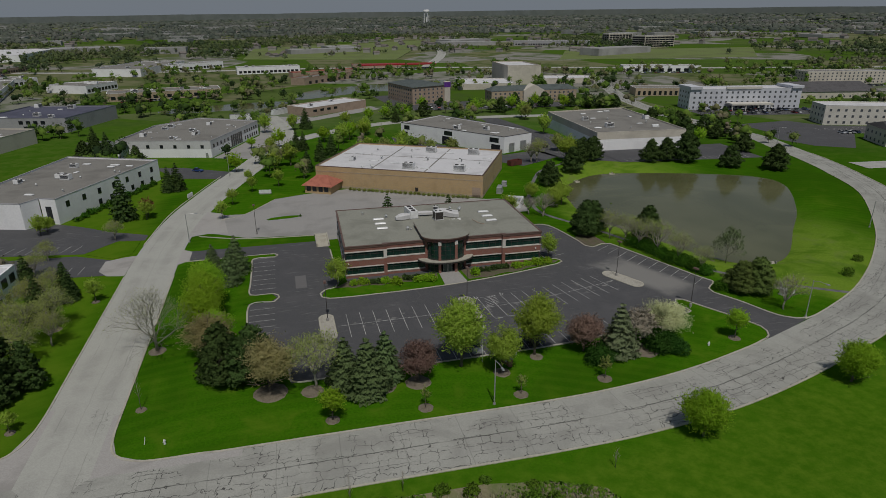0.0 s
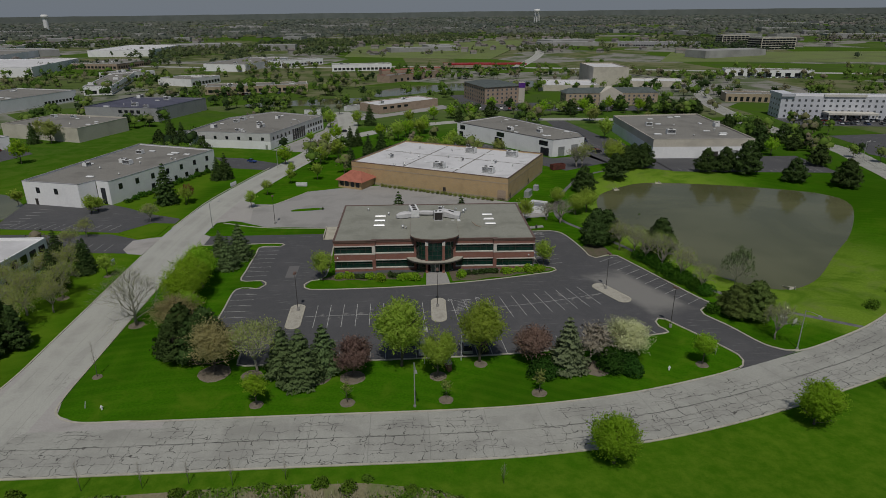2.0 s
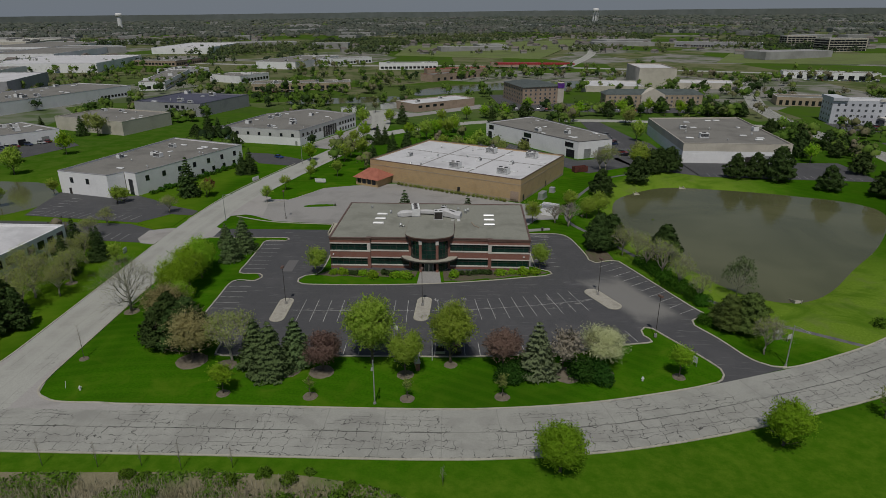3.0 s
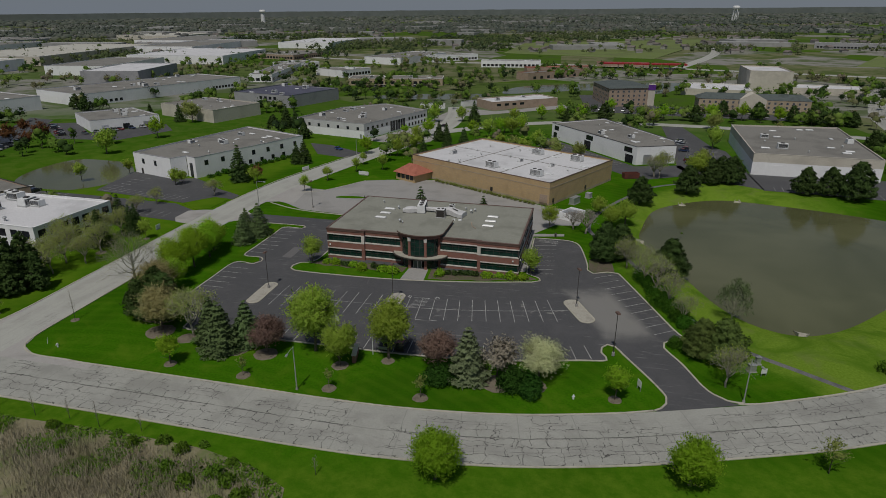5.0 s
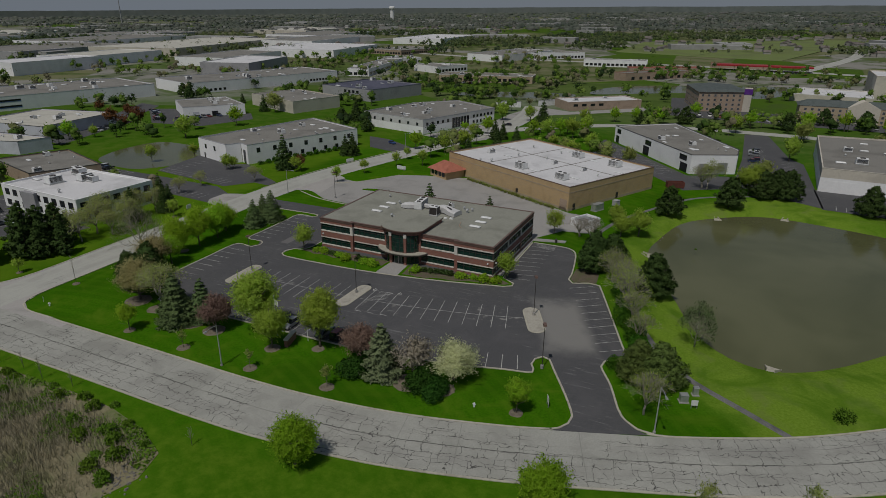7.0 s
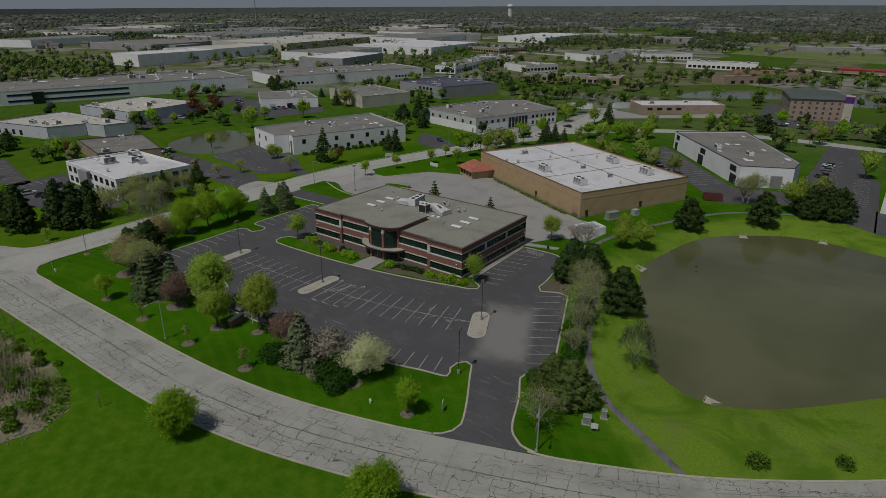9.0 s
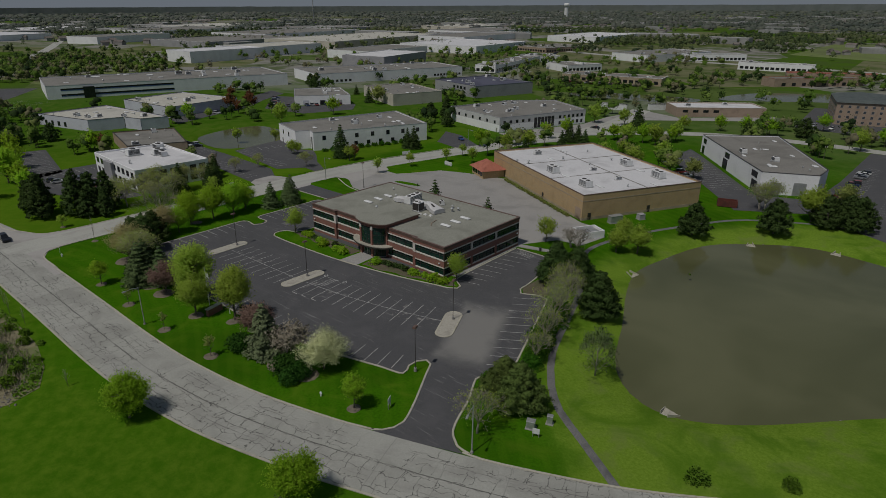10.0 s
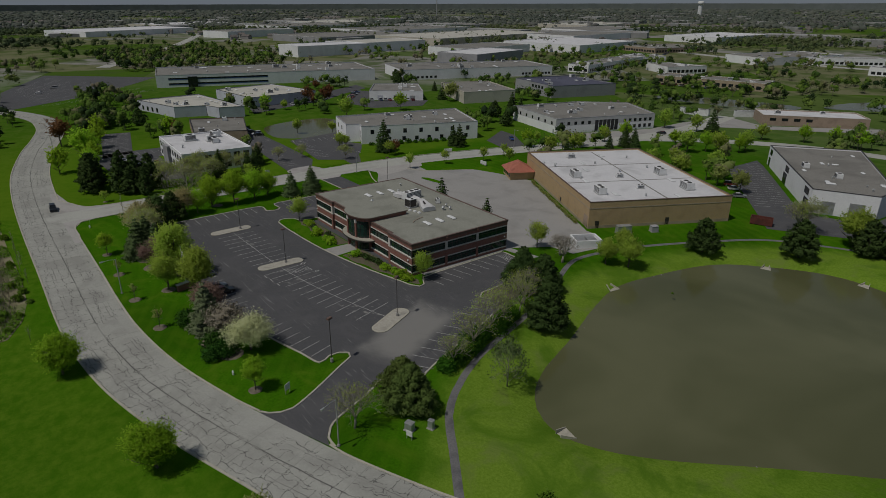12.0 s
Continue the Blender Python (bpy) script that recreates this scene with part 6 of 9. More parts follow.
def office_face(p, q, panes):
    """One face of the office: brick and stone bands, and ribbon windows with mullions set back in the openings."""
    p, q = Vector(p), Vector(q)
    d = (q - p).normalized()
    n = Vector((d.y, -d.x))
    long = (q - p).length
    for z0, z1, name, m in BANDS:
        part(name, run(p, q, 0.35, z0, z1, 0.05 if name != "wall" else 0.0), m, office)
    part("cornice", run(p - d * 0.12, q + d * 0.12, 0.45, 7.62, 8.02, 0.12), TRIM_BROWN, office)
    part("coping", run(p - d * 0.16, q + d * 0.16, 0.30, 8.02, OFFICE_H, 0.18), TRIM_BROWN, office)
    for z0, z1 in ((0.98, 2.72), (4.80, 6.55)):
        w = part("window", run(p + d * 0.02 - n * 0.22, q - d * 0.02 - n * 0.22, 0.06, z0, z1), GLASS, office)
        b = Build()
        k = max(2, round(long / 1.55))
        for i in range(k + 1):
            c = p + d * (0.05 + (long - 0.1) * i / k) - n * 0.16
            u, v = c - d * 0.03, c + d * 0.03
            b.prism([tuple(u + n * 0.03), tuple(v + n * 0.03), tuple(v - n * 0.05), tuple(u - n * 0.05)], z0, z1)
        zm = z0 + 0.62 * (z1 - z0)
        b.prism([tuple(p + n * -0.13), tuple(q + n * -0.13), tuple(q + n * -0.21), tuple(p + n * -0.21)], zm - 0.03, zm + 0.03)
        part("mullion", b, TRIM_DARK, w)


def office_pier(x, y0, y1, width=0.8):
    """A pier between two bays: brick, with a pale stone panel at the upper windows."""
    for z0, z1, m, name in ((0.0, 4.52, BRICK, "pier"), (4.52, 6.85, BAND, "stone_panel"), (6.85, 7.62, BRICK, "pier")):
        part(name, Build().box(x - width / 2, y0, z0, x + width / 2, y1, z1), m, office)


BAY1, BAY2, GLASS0, GLASS1 = 21.2, 51.2, 31.3, 41.2
STEP = 0.55
office_face((X0, Y0), (BAY1 - 0.4, Y0), 6)
office_face((BAY1 + 0.4, Y0 + STEP), (GLASS0, Y0 + STEP), 6)
office_face((GLASS1, Y0 + STEP), (BAY2 - 0.4, Y0 + STEP), 6)
office_face((BAY2 + 0.4, Y0), (X1, Y0), 6)
for x in (BAY1, BAY2):
    office_pier(x, Y0 - 0.06, Y0 + STEP + 0.4)
    part("cornice", Build().box(x - 0.45, Y0 - 0.14, 7.62, x + 0.45, Y0 + STEP + 0.4, 8.02), TRIM_BROWN, office)
    part("coping", Build().box(x - 0.6, Y0 - 0.19, 8.03, x + 0.6, Y0 + STEP + 0.4, OFFICE_H - 0.005), TRIM_BROWN, office)
ys = [Y0 + 0.36, Y0 + 10.2, Y0 + 20.0, Y1 - 0.36]
for i in range(3):
    lo, hi = ys[i] + (0.35 if i else 0), ys[i + 1] - (0.35 if i < 2 else 0)
    office_face((X1, lo), (X1, hi), 6)
    office_face((X0, hi), (X0, lo), 6)
for y in ys[1:3]:
    for x0, x1 in ((X1 - 0.4, X1 + 0.06), (X0 - 0.06, X0 + 0.4)):
        for z0, z1, m, name in ((0.0, 4.52, BRICK, "pier"), (4.52, 6.85, BAND, "stone_panel"), (6.85, 7.62, BRICK, "pier")):
            part(name, Build().box(x0, y - 0.35, z0, x1, y + 0.35, z1), m, office)
office_face((X1, Y1), (X0, Y1), 20)
for x, y in ((X0, Y0), (X1 - 0.34, Y0), (X0, Y1 - 0.34), (X1 - 0.34, Y1 - 0.34)):
    part("corner_post", Build().box(x + 0.01, y + 0.01, 0.98, x + 0.33, y + 0.33, 7.6), TRIM_DARK, office)
part("roof", Build().box(X0 + 0.29, Y0 + STEP + 0.4, 7.7, X1 - 0.29, Y1 - 0.29, 8.10).box(X0 + 0.29, Y0 + 0.29, 7.7, BAY1, Y0 + STEP + 0.4, 8.10).box(BAY2, Y0 + 0.29, 7.7, X1 - 0.29, Y0 + STEP + 0.4, 8.10), ROOF_OLIVE, office, "olive-grey weathered flat roof")
part("floor_slab", Build().box(X0 + 0.5, Y0 + STEP + 0.6, 3.2, X1 - 0.5, Y1 - 0.5, 3.6), WALL_GREY, office)
part("inner_core", Build().box(X0 + 4, Y0 + 5.5, 0.0, X1 - 4, Y1 - 4, 7.6), WALL_CREAM, office)


def arc(cx, cy, rx, ry, a0, a1, n):
    return [(cx + rx * math.cos(radians(a0 + (a1 - a0) * i / n)), cy + ry * math.sin(radians(a0 + (a1 - a0) * i / n))) for i in range(n + 1)]


# the curved entrance bay
BAYY = Y0 + STEP + 0.3
half = (GLASS1 - GLASS0) / 2 - 0.3
glass_arc = arc(MIDX, BAYY, half, 3.1, 180, 360, 24)
for lo, hi, z0, z1 in ((0, 8, 0.35, 2.9), (16, 24, 0.35, 2.9), (0, 8, 3.65, 8.35), (9, 15, 3.65, 8.35), (16, 24, 3.65, 8.35)):
    c = glass_arc[lo:hi + 1]
    inner = [(MIDX + (x - MIDX) * 0.97, BAYY + (y - BAYY) * 0.97) for x, y in c]
    w = part("curved_window", Build().prism(c + inner[::-1], z0, z1), GLASS, office)
    b = Build()
    for i in range(lo, hi + 1, 2):
        x, y = glass_arc[i]
        b.tube([(x, y - 0.02, z0), (x, y - 0.02, z1)], [0.045, 0.045], 4)
    z = z0 + 1.15
    while z < z1:
        b.tube([(x, y - 0.02, z) for x, y in c], [0.04] * len(c), 4)
        z += 1.15
    part("mullion", b, TRIM_DARK, w)
for i in (8.5, 15.5):
    x, y = (Vector(glass_arc[int(i)]) + Vector(glass_arc[int(i) + 1])) / 2
    part("pilaster", Build().box(x - 0.32, y - 0.28, 0.0, x + 0.32, y + 0.5, 7.35), BRICK, office)
    part("capital", Build().box(x - 0.38, y - 0.34, 7.35, x + 0.38, y + 0.5, 8.35), BAND, office, "pale stone capital")
for x in (GLASS0 + 0.1, GLASS1 - 0.1):
    part("side_wall", Build().box(x - 0.3, BAYY - 0.5, 0.0, x + 0.3, BAYY + 0.4, 8.36), BRICK, office)
part("spandrel", Build().prism(arc(MIDX, BAYY, half + 0.06, 3.16, 180, 360, 24), 2.9, 3.64), TRIM_DARK, office)
top = arc(MIDX, BAYY, 5.95, 3.7, 180, 360, 28) + [(MIDX + 5.95, 146.7), (MIDX - 5.95, 146.7)]
part("bay_roof", Build().prism(top, 9.0, 9.26), ROOF_OLIVE, office)
part("bay_fascia", Build().prism([(MIDX + (x - MIDX) * 1.012, 140 + (y - 140) * 1.012) for x, y in top], 8.98, 9.2), TRIM_BROWN, office)
part("bay_parapet", Build().prism(arc(MIDX, BAYY, 5.3, 3.2, 180, 360, 28) + [(MIDX + 5.75, 146.5), (MIDX - 5.75, 146.5)], 8.05, 9.0), BRICK, office)
can = arc(MIDX, BAYY + 0.1, 7.0, 4.4, 180, 360, 30)
part("canopy", Build().prism(can, 3.10, 3.42), CANOPY, office, "curved pale entrance canopy")
part("canopy_edge", Build().prism([(MIDX + (x - MIDX) * 1.015, BAYY + (y - BAYY) * 1.02) for x, y in can], 2.94, 3.25), TRIM_DARK, office)
for s in (-1, 1):
    d = part("entrance_door", Build().box(MIDX + s * 0.55 - 0.5, BAYY - 2.75, 0.2, MIDX + s * 0.55 + 0.5, BAYY - 2.69, 2.6), GLASS, office)
    part("door_stile", Build().box(MIDX + s * 0.55 - 0.52, BAYY - 2.77, 0.2, MIDX + s * 0.55 - 0.44, BAYY - 2.67, 2.65).box(MIDX + s * 0.55 + 0.44, BAYY - 2.77, 0.2, MIDX + s * 0.55 + 0.52, BAYY - 2.67, 2.65), METAL, d)
part("vestibule", Build().box(MIDX - 1.15, BAYY - 2.66, 0.1, MIDX + 1.15, BAYY + 0.6, 2.9), GLASS, office)
part("bay_floor", Build().prism(arc(MIDX, BAYY, half, 3.0, 180, 360, 20), 0.0, 0.34), CONCRETE, office)
# the house stands a little askew to the lot
ASKEW = Matrix.Translation((61.0, 135.35, 0)) @ Matrix.Rotation(radians(-1.8), 4, "Z") @ Matrix.Translation((-61.0, -135.3, 0))
office.matrix_world = ASKEW
# small white flood lamps on the corners
for x, y in ((X1 - 1.4, Y0 - 0.2), (X1 + 0.2, Y0 + 1.2), (X0 + 0.8, Y0 - 0.2), (X1 + 0.2, Y1 - 1.0)):
    part("flood_lamp", Build().box(x - 0.16, y - 0.16, 3.7, x + 0.16, y + 0.16, 3.98, inset=0.04), METAL_WHITE, office)


# ---- rooftop equipment ----
def skylight(label="milky white rectangular skylight on a flat roof", w=3.0, d=1.15, group=""):
    t = thing("skylight", label, "skylight", group=group)
    part("curb", Build().box(-w / 2, -d / 2, 0, w / 2, d / 2, 0.22), METAL, t)
    part("dome", Build().box(-w / 2 + 0.06, -d / 2 + 0.06, 0.22, w / 2 - 0.06, d / 2 - 0.06, 0.42, inset=0.18), SKYLIGHT, t)
    return t


def roof_unit(label, w, d, h, group="", fans=2):
    t = thing("rooftop_unit", label, "air conditioner", group=group)
    part("curb", Build().box(-w / 2 - 0.1, -d / 2 - 0.1, 0, w / 2 + 0.1, d / 2 + 0.1, 0.25), METAL, t)
    part("housing", Build().box(-w / 2, -d / 2, 0.25, w / 2, d / 2, h, inset=0.05), METAL_WHITE, t)
    for k in range(fans):
        x = -w / 2 + w * (k + 0.5) / fans
        part("fan_ring", Build().disc(x, 0, h, h + 0.12, min(w / fans, d) * 0.34, min(w / fans, d) * 0.31, 14), TRIM_DARK, t)
    b = Build()
    for k in range(5):
        z = 0.45 + (h - 0.7) * k / 4
        b.box(-w / 2 + 0.15, -d / 2 - 0.03, z, w / 2 - 0.15, -d / 2 + 0.02, z + 0.10)
    part("louvre", b, TRIM_DARK, t)
    return t


def roof_vent(label="small galvanised roof vent", group=""):
    t = thing("roof_vent", label, "vent", group=group)
    part("pipe", Build().disc(0, 0, 0, 0.55, 0.2, 0.17, 10), METAL, t)
    part("cap", Build().disc(0, 0, 0.55, 0.78, 0.36, 0.2, 10), METAL, t)
    return t


Z = 8.10
scatter(skylight(group="skylights of the office roof"), [ASKEW @ spot(x, y, Z, 0, 1, 1, 1) for x in (22.1, 51.3) for y in (146.7, 150.6, 154.5)])
big = roof_unit("large grey air handler with two fans on the office roof", 5.6, 2.2, 2.2, fans=3)
big.matrix_world = ASKEW @ spot(31.2, 155.6, Z, radians(98), 1, 1, 1)
unit = roof_unit("dark-sided condenser with a pale top on the office roof", 2.3, 2.3, 2.5, fans=2)
for k in range(4):
    part("coil", Build().box(-1.05, -1.17, 0.4, 1.05, -1.13, 2.35, Matrix.Rotation(k * math.pi / 2, 4, "Z")), TRIM_DARK, unit)
unit.matrix_world = ASKEW @ spot(37.7, 150.9, Z, radians(4), 1, 1, 1)


def bell(name, label, sections, m):
    """A sheet-metal duct swept through box sections: along, half width, foot, top."""
    t = thing(name, label, "duct")
    b = Build()
    for x, w, z0, z1 in sections:
        c = 0.25 * (z1 - z0)
        b.v += [(x, -w, z0), (x, w, z0), (x, w, z1 - c), (x, 0.6 * w, z1), (x, -0.6 * w, z1), (x, -w, z1 - c)]
    n = len(sections)
    b.f += [(6 * i + k, 6 * i + (k + 1) % 6, 6 * i + 6 + (k + 1) % 6, 6 * i + 6 + k) for i in range(n - 1) for k in range(6)]
    b.f += [(5, 4, 3, 2, 1, 0), tuple(range(6 * n - 6, 6 * n))]
    part("trunk_duct", b, WALL_PALE, t)
    for x, w, z0, z1 in sections[1::2]:
        part("flange", Build().box(x - 0.04, -w - 0.05, z0, x + 0.04, w + 0.05, z0 + 0.12), METAL, t)
    t.matrix_world = m
    return t


duct = bell("roof_duct", "pale sheet-metal duct widening to a low hood on the roof", [(-3.0, 0.8, 0.3, 1.9), (-1.6, 0.9, 0.3, 2.2), (-0.4, 1.1, 0.3, 2.1), (0.8, 1.5, 0.2, 1.75), (2.0, 1.75, 0.15, 1.45), (3.2, 1.8, 0.1, 1.3)], ASKEW @ spot(40.6, 153.4, Z, radians(-10), 1, 1, 1))
part("slot", Build().add([(-0.1, -0.5, 2.03), (1.5, -0.85, 1.66), (1.5, -0.2, 1.66), (-0.1, -0.1, 2.03), (-0.1, -0.5, 2.09), (1.5, -0.85, 1.72), (1.5, -0.2, 1.72), (-0.1, -0.1, 2.09)], [(3, 2, 1, 0), (4, 5, 6, 7), (0, 1, 5, 4), (1, 2, 6, 5), (2, 3, 7, 6), (3, 0, 4, 7)]), TRIM_DARK, duct)
bell("roof_duct", "rounded grey duct at the air handler", [(-2.2, 0.4, 0.3, 1.0), (-1.2, 0.9, 0.2, 1.5), (0.2, 1.0, 0.2, 1.7), (1.6, 0.8, 0.3, 1.5), (2.4, 0.7, 0.3, 1.4)], ASKEW @ spot(28.6, 153.2, Z, radians(12), 1, 1, 1))
bell("roof_duct", "square cross duct between the roof units", [(-2.4, 0.5, 0.4, 1.2), (-0.8, 0.6, 0.4, 1.3), (0.8, 0.6, 0.4, 1.3), (2.4, 0.5, 0.4, 1.2)], ASKEW @ spot(34.6, 155.2, Z, radians(-4), 1, 1, 1))
small = roof_unit("small pale fan unit on a rack on the office roof", 1.5, 1.0, 1.3, fans=2)
small.matrix_world = ASKEW @ spot(38.9, 159.2, Z, radians(-25), 1, 1, 1)
curbs = thing("roof_curb", "low flat metal curbs on the office roof", "roof curb", ASKEW)
for x, y in ((41.6, 149.6), (43.2, 149.9), (40.2, 149.0)):
    part("curb", Build().box(x - 0.45, y - 0.35, Z, x + 0.45, y + 0.35, Z + 0.3, inset=0.06), METAL_WHITE, curbs)
scatter(roof_vent(group="roof vents"), [ASKEW @ spot(x, y, Z, 0, s, s, s) for x, y, s in ((24.3, 155.6, 1.2), (28.3, 144.2, 1.3), (29.1, 144.0, 0.8), (44.9, 156.6, 1.5), (42.9, 159.1, 1.1), (45.6, 158.4, 1.2), (18.4, 160.2, 1.0))])
pipe = thing("roof_pipe", "rusty condensate pipe lying on the office roof", "pipe", ASKEW)
part("pipe", Build().tube([(46.6, 148.6, Z + 0.1), (47.4, 145.6, Z + 0.1), (48.6, 144.2, Z + 0.1)], [0.1, 0.1, 0.1], 6), WALL_BROWN, pipe)

# ---- other buildings ----
def building(name, label, poly, h, wall, roof, coping=None, band=None, windows=(), doors=(), category="building", group="", parapet=0.45, glass=DARK_GLASS):
    """A flat-roofed building on a plan outline, walked anticlockwise. windows: (edge, from, to, count, width, sill, head). doors: (edge, at, width, height, material)."""
    poly = ccw(poly)
    t = thing(name, label, category, group=group)
    n = len(poly)
    for i in range(n):
        p, q = Vector(poly[i]), Vector(poly[(i + 1) % n])
        d = (q - p).normalized()
        nrm = Vector((d.y, -d.x))
        s = p + d * 0.3
        if band:
            part("wall", run(s, q, 0.3, 0, band[0]), band[1], t)
            part("wall", run(s, q, 0.3, band[0], h), wall, t)
        else:
            part("wall", run(s, q, 0.3, 0, h), wall, t)
        part("coping", run(p - d * 0.02, q + d * 0.02, 0.34, h, h + 0.14, 0.06), coping or TRIM_DARK, t)
    cx, cy = sum(p[0] for p in poly) / n, sum(p[1] for p in poly) / n
    shrunk = [(cx + (x - cx) * 0.995, cy + (y - cy) * 0.995) for x, y in poly]
    part("roof", Build().prism(shrunk, h - parapet - 0.3, h - parapet), roof, t)
    for edge, lo, hi, count, w, z0, z1 in windows:
        p, q = Vector(poly[edge]), Vector(poly[(edge + 1) % n])
        long = (q - p).length
        d = (q - p).normalized()
        nrm = Vector((d.y, -d.x))
        for k in range(count):
            c = p + d * long * (lo + (hi - lo) * ((k + 0.5) / count))
            a, e = c - d * w / 2, c + d * w / 2
            win = part("window", run(a - d * 0.08, e + d * 0.08, 0.05, z0 - 0.08, z1 + 0.08, 0.03), TRIM_DARK if glass is DARK_GLASS else WALL_GREY, t)
            part("pane", run(a, e, 0.05, z0, z1, 0.045), glass, win)
    for edge, at, w, hh, m in doors:
        p, q = Vector(poly[edge]), Vector(poly[(edge + 1) % n])
        d = (q - p).normalized()
        c = p + (q - p) * at
        part("door", run(c - d * w / 2, c + d * w / 2, 0.05, 0.0, hh, 0.05), m, t)
    return t


def middle(poly):
    return sum(p[0] for p in poly) / len(poly), sum(p[1] for p in poly) / len(poly)


UNIT = roof_unit("white box air conditioner on a warehouse roof", 2.6, 1.8, 1.5, "rooftop units", 1)
HATCH = skylight("pale roof hatch on a warehouse roof", 2.4, 1.2, "roof hatches")
VENT = roof_vent("small roof vent on a warehouse roof", "warehouse roof vents")
USED = {"unit": [], "hatch": [], "vent": []}


def roof_clutter(poly, z, units, hatches, vents, seed, size=1.0):
    rng = random.Random(seed)
    cx, cy = middle(poly)
    xs, ys = [p[0] for p in poly], [p[1] for p in poly]
    edge = Vector(ccw(poly)[1]) - Vector(ccw(poly)[0])
    turn = math.atan2(edge.y, edge.x)
    small = [(cx + (x - cx) * 0.86, cy + (y - cy) * 0.86) for x, y in poly]
    for kind, count in (("unit", units), ("hatch", hatches), ("vent", vents)):
        done = 0
        while done < count:
            x, y = rng.uniform(min(xs), max(xs)), rng.uniform(min(ys), max(ys))
            if inside(small, x, y):
                s = size * rng.uniform(0.85, 1.25)
                USED[kind].append(spot(x, y, z, turn + (math.pi / 2 if rng.random() < 0.3 else 0), s, s, s))
                done += 1


TAN = [(10.5, 226.4), (65.1, 195.1), (86.4, 234.6), (31.8, 265.9)]
tan = building("tan_warehouse", "large tan brick warehouse with a white membrane roof", TAN, 7.9, TAN_BRICK, ROOF_WHITE, TRIM_BROWN, doors=((0, 0.965, 3.0, 3.6, WALL_BROWN), (1, 0.06, 1.2, 2.2, TRIM_DARK), (1, 0.55, 1.2, 2.2, TRIM_DARK), (0, 0.62, 1.1, 2.2, TRIM_DARK)))
for edge in (0, 1):
    p, q = Vector(TAN[edge]), Vector(TAN[edge + 1])
    part("course", run(p, q, 0.05, 5.9, 6.2, 0.05), WALL_TAN, tan)
    part("course", run(p, q, 0.05, 0.0, 0.9, 0.05), WALL_TAN, tan)
# seams on the white roof
for k in (0.34, 0.66):
    a, c = Vector(TAN[0]).lerp(Vector(TAN[1]), k), Vector(TAN[3]).lerp(Vector(TAN[2]), k)
    part("roof_seam", run(a.lerp(c, 0.02), a.lerp(c, 0.98), 0.5, 7.43, 7.49), ROOF_GREY, tan)
a, c = Vector(TAN[0]).lerp(Vector(TAN[3]), 0.55), Vector(TAN[1]).lerp(Vector(TAN[2]), 0.55)
part("roof_seam", run(a.lerp(c, 0.02), a.lerp(c, 0.98), 0.5, 7.43, 7.485), ROOF_GREY, tan)
big_units = roof_unit("large white air handler on the white warehouse roof", 3.6, 2.2, 1.9, "units on the white roof", 2)
scatter(big_units, [spot(x, y, 7.45, radians(-30 + a), k, k, k) for x, y, a, k in ((43.2, 214.9, 0, 1.15), (60.0, 206.2, 0, 1.15), (58.0, 240.6, 0, 1.15), (73.2, 231.8, 0, 1.2), (25.2, 233.9, 90, 0.75), (52.4, 226.0, 90, 0.6), (64.2, 220.4, 90, 0.6))])
scatter(roof_vent("low vent on the white warehouse roof", "vents on the white roof"), [spot(x, y, 7.45, 0, k, k, k) for x, y, k in ((26.7, 217.6, 1.6), (30.4, 219.4, 1.6), (36.4, 233.6, 1.4), (33.6, 241.0, 1.0), (48.0, 232.0, 1.2), (46.2, 214.0, 1.0), (50.6, 244.0, 1.3), (70.2, 214.6, 1.1), (37.6, 250.4, 1.2))])
scatter(skylight("flat pale hatch on the white warehouse roof", 3.4, 1.5, "hatches of the white roof"), [spot(x, y, 7.45, radians(-30), 1, 1, 0.6) for x, y in ((49.0, 213.2), (63.6, 209.0), (40.0, 224.4), (53.6, 247.6), (64.8, 236.6), (76.0, 222.8), (33.0, 231.0), (29.6, 246.0))])

entry = thing("entrance_pavilion", "small brick entrance pavilion with a red hipped roof", "pavilion")
ang = Matrix.Translation((12.4, 220.0, 0)) @ Matrix.Rotation(radians(-30.2), 4, "Z")
for x0, y0, x1, y1 in ((-5, -4.4, 5, -4.1), (-5, 4.1, 5, 4.4), (-5, -4.1, -4.7, 4.1), (4.7, -4.1, 5, 4.1)):
    part("wall", Build().box(x0, y0, 0, x1, y1, 3.0, ang), TAN_BRICK, entry)
for x in (-3.4, -1.2, 1.2, 3.4):
    w = part("window", Build().box(x - 0.8, -4.43, 0.8, x + 0.8, -4.38, 2.6, ang), TRIM_DARK, entry)
    part("pane", Build().box(x - 0.7, -4.46, 0.9, x + 0.7, -4.42, 2.5, ang), DARK_GLASS, w)
part("roof", Build().add([ang @ Vector(v) for v in ((-5.9, -5.3, 2.9), (5.9, -5.3, 2.9), (5.9, 5.3, 2.9), (-5.9, 5.3, 2.9), (-2.0, 0, 5.9), (2.0, 0, 5.9))], [(3, 2, 1, 0), (0, 1, 5, 4), (1, 2, 5), (2, 3, 4, 5), (3, 0, 4)]), ROOF_RED, entry, "red hipped tile roof")

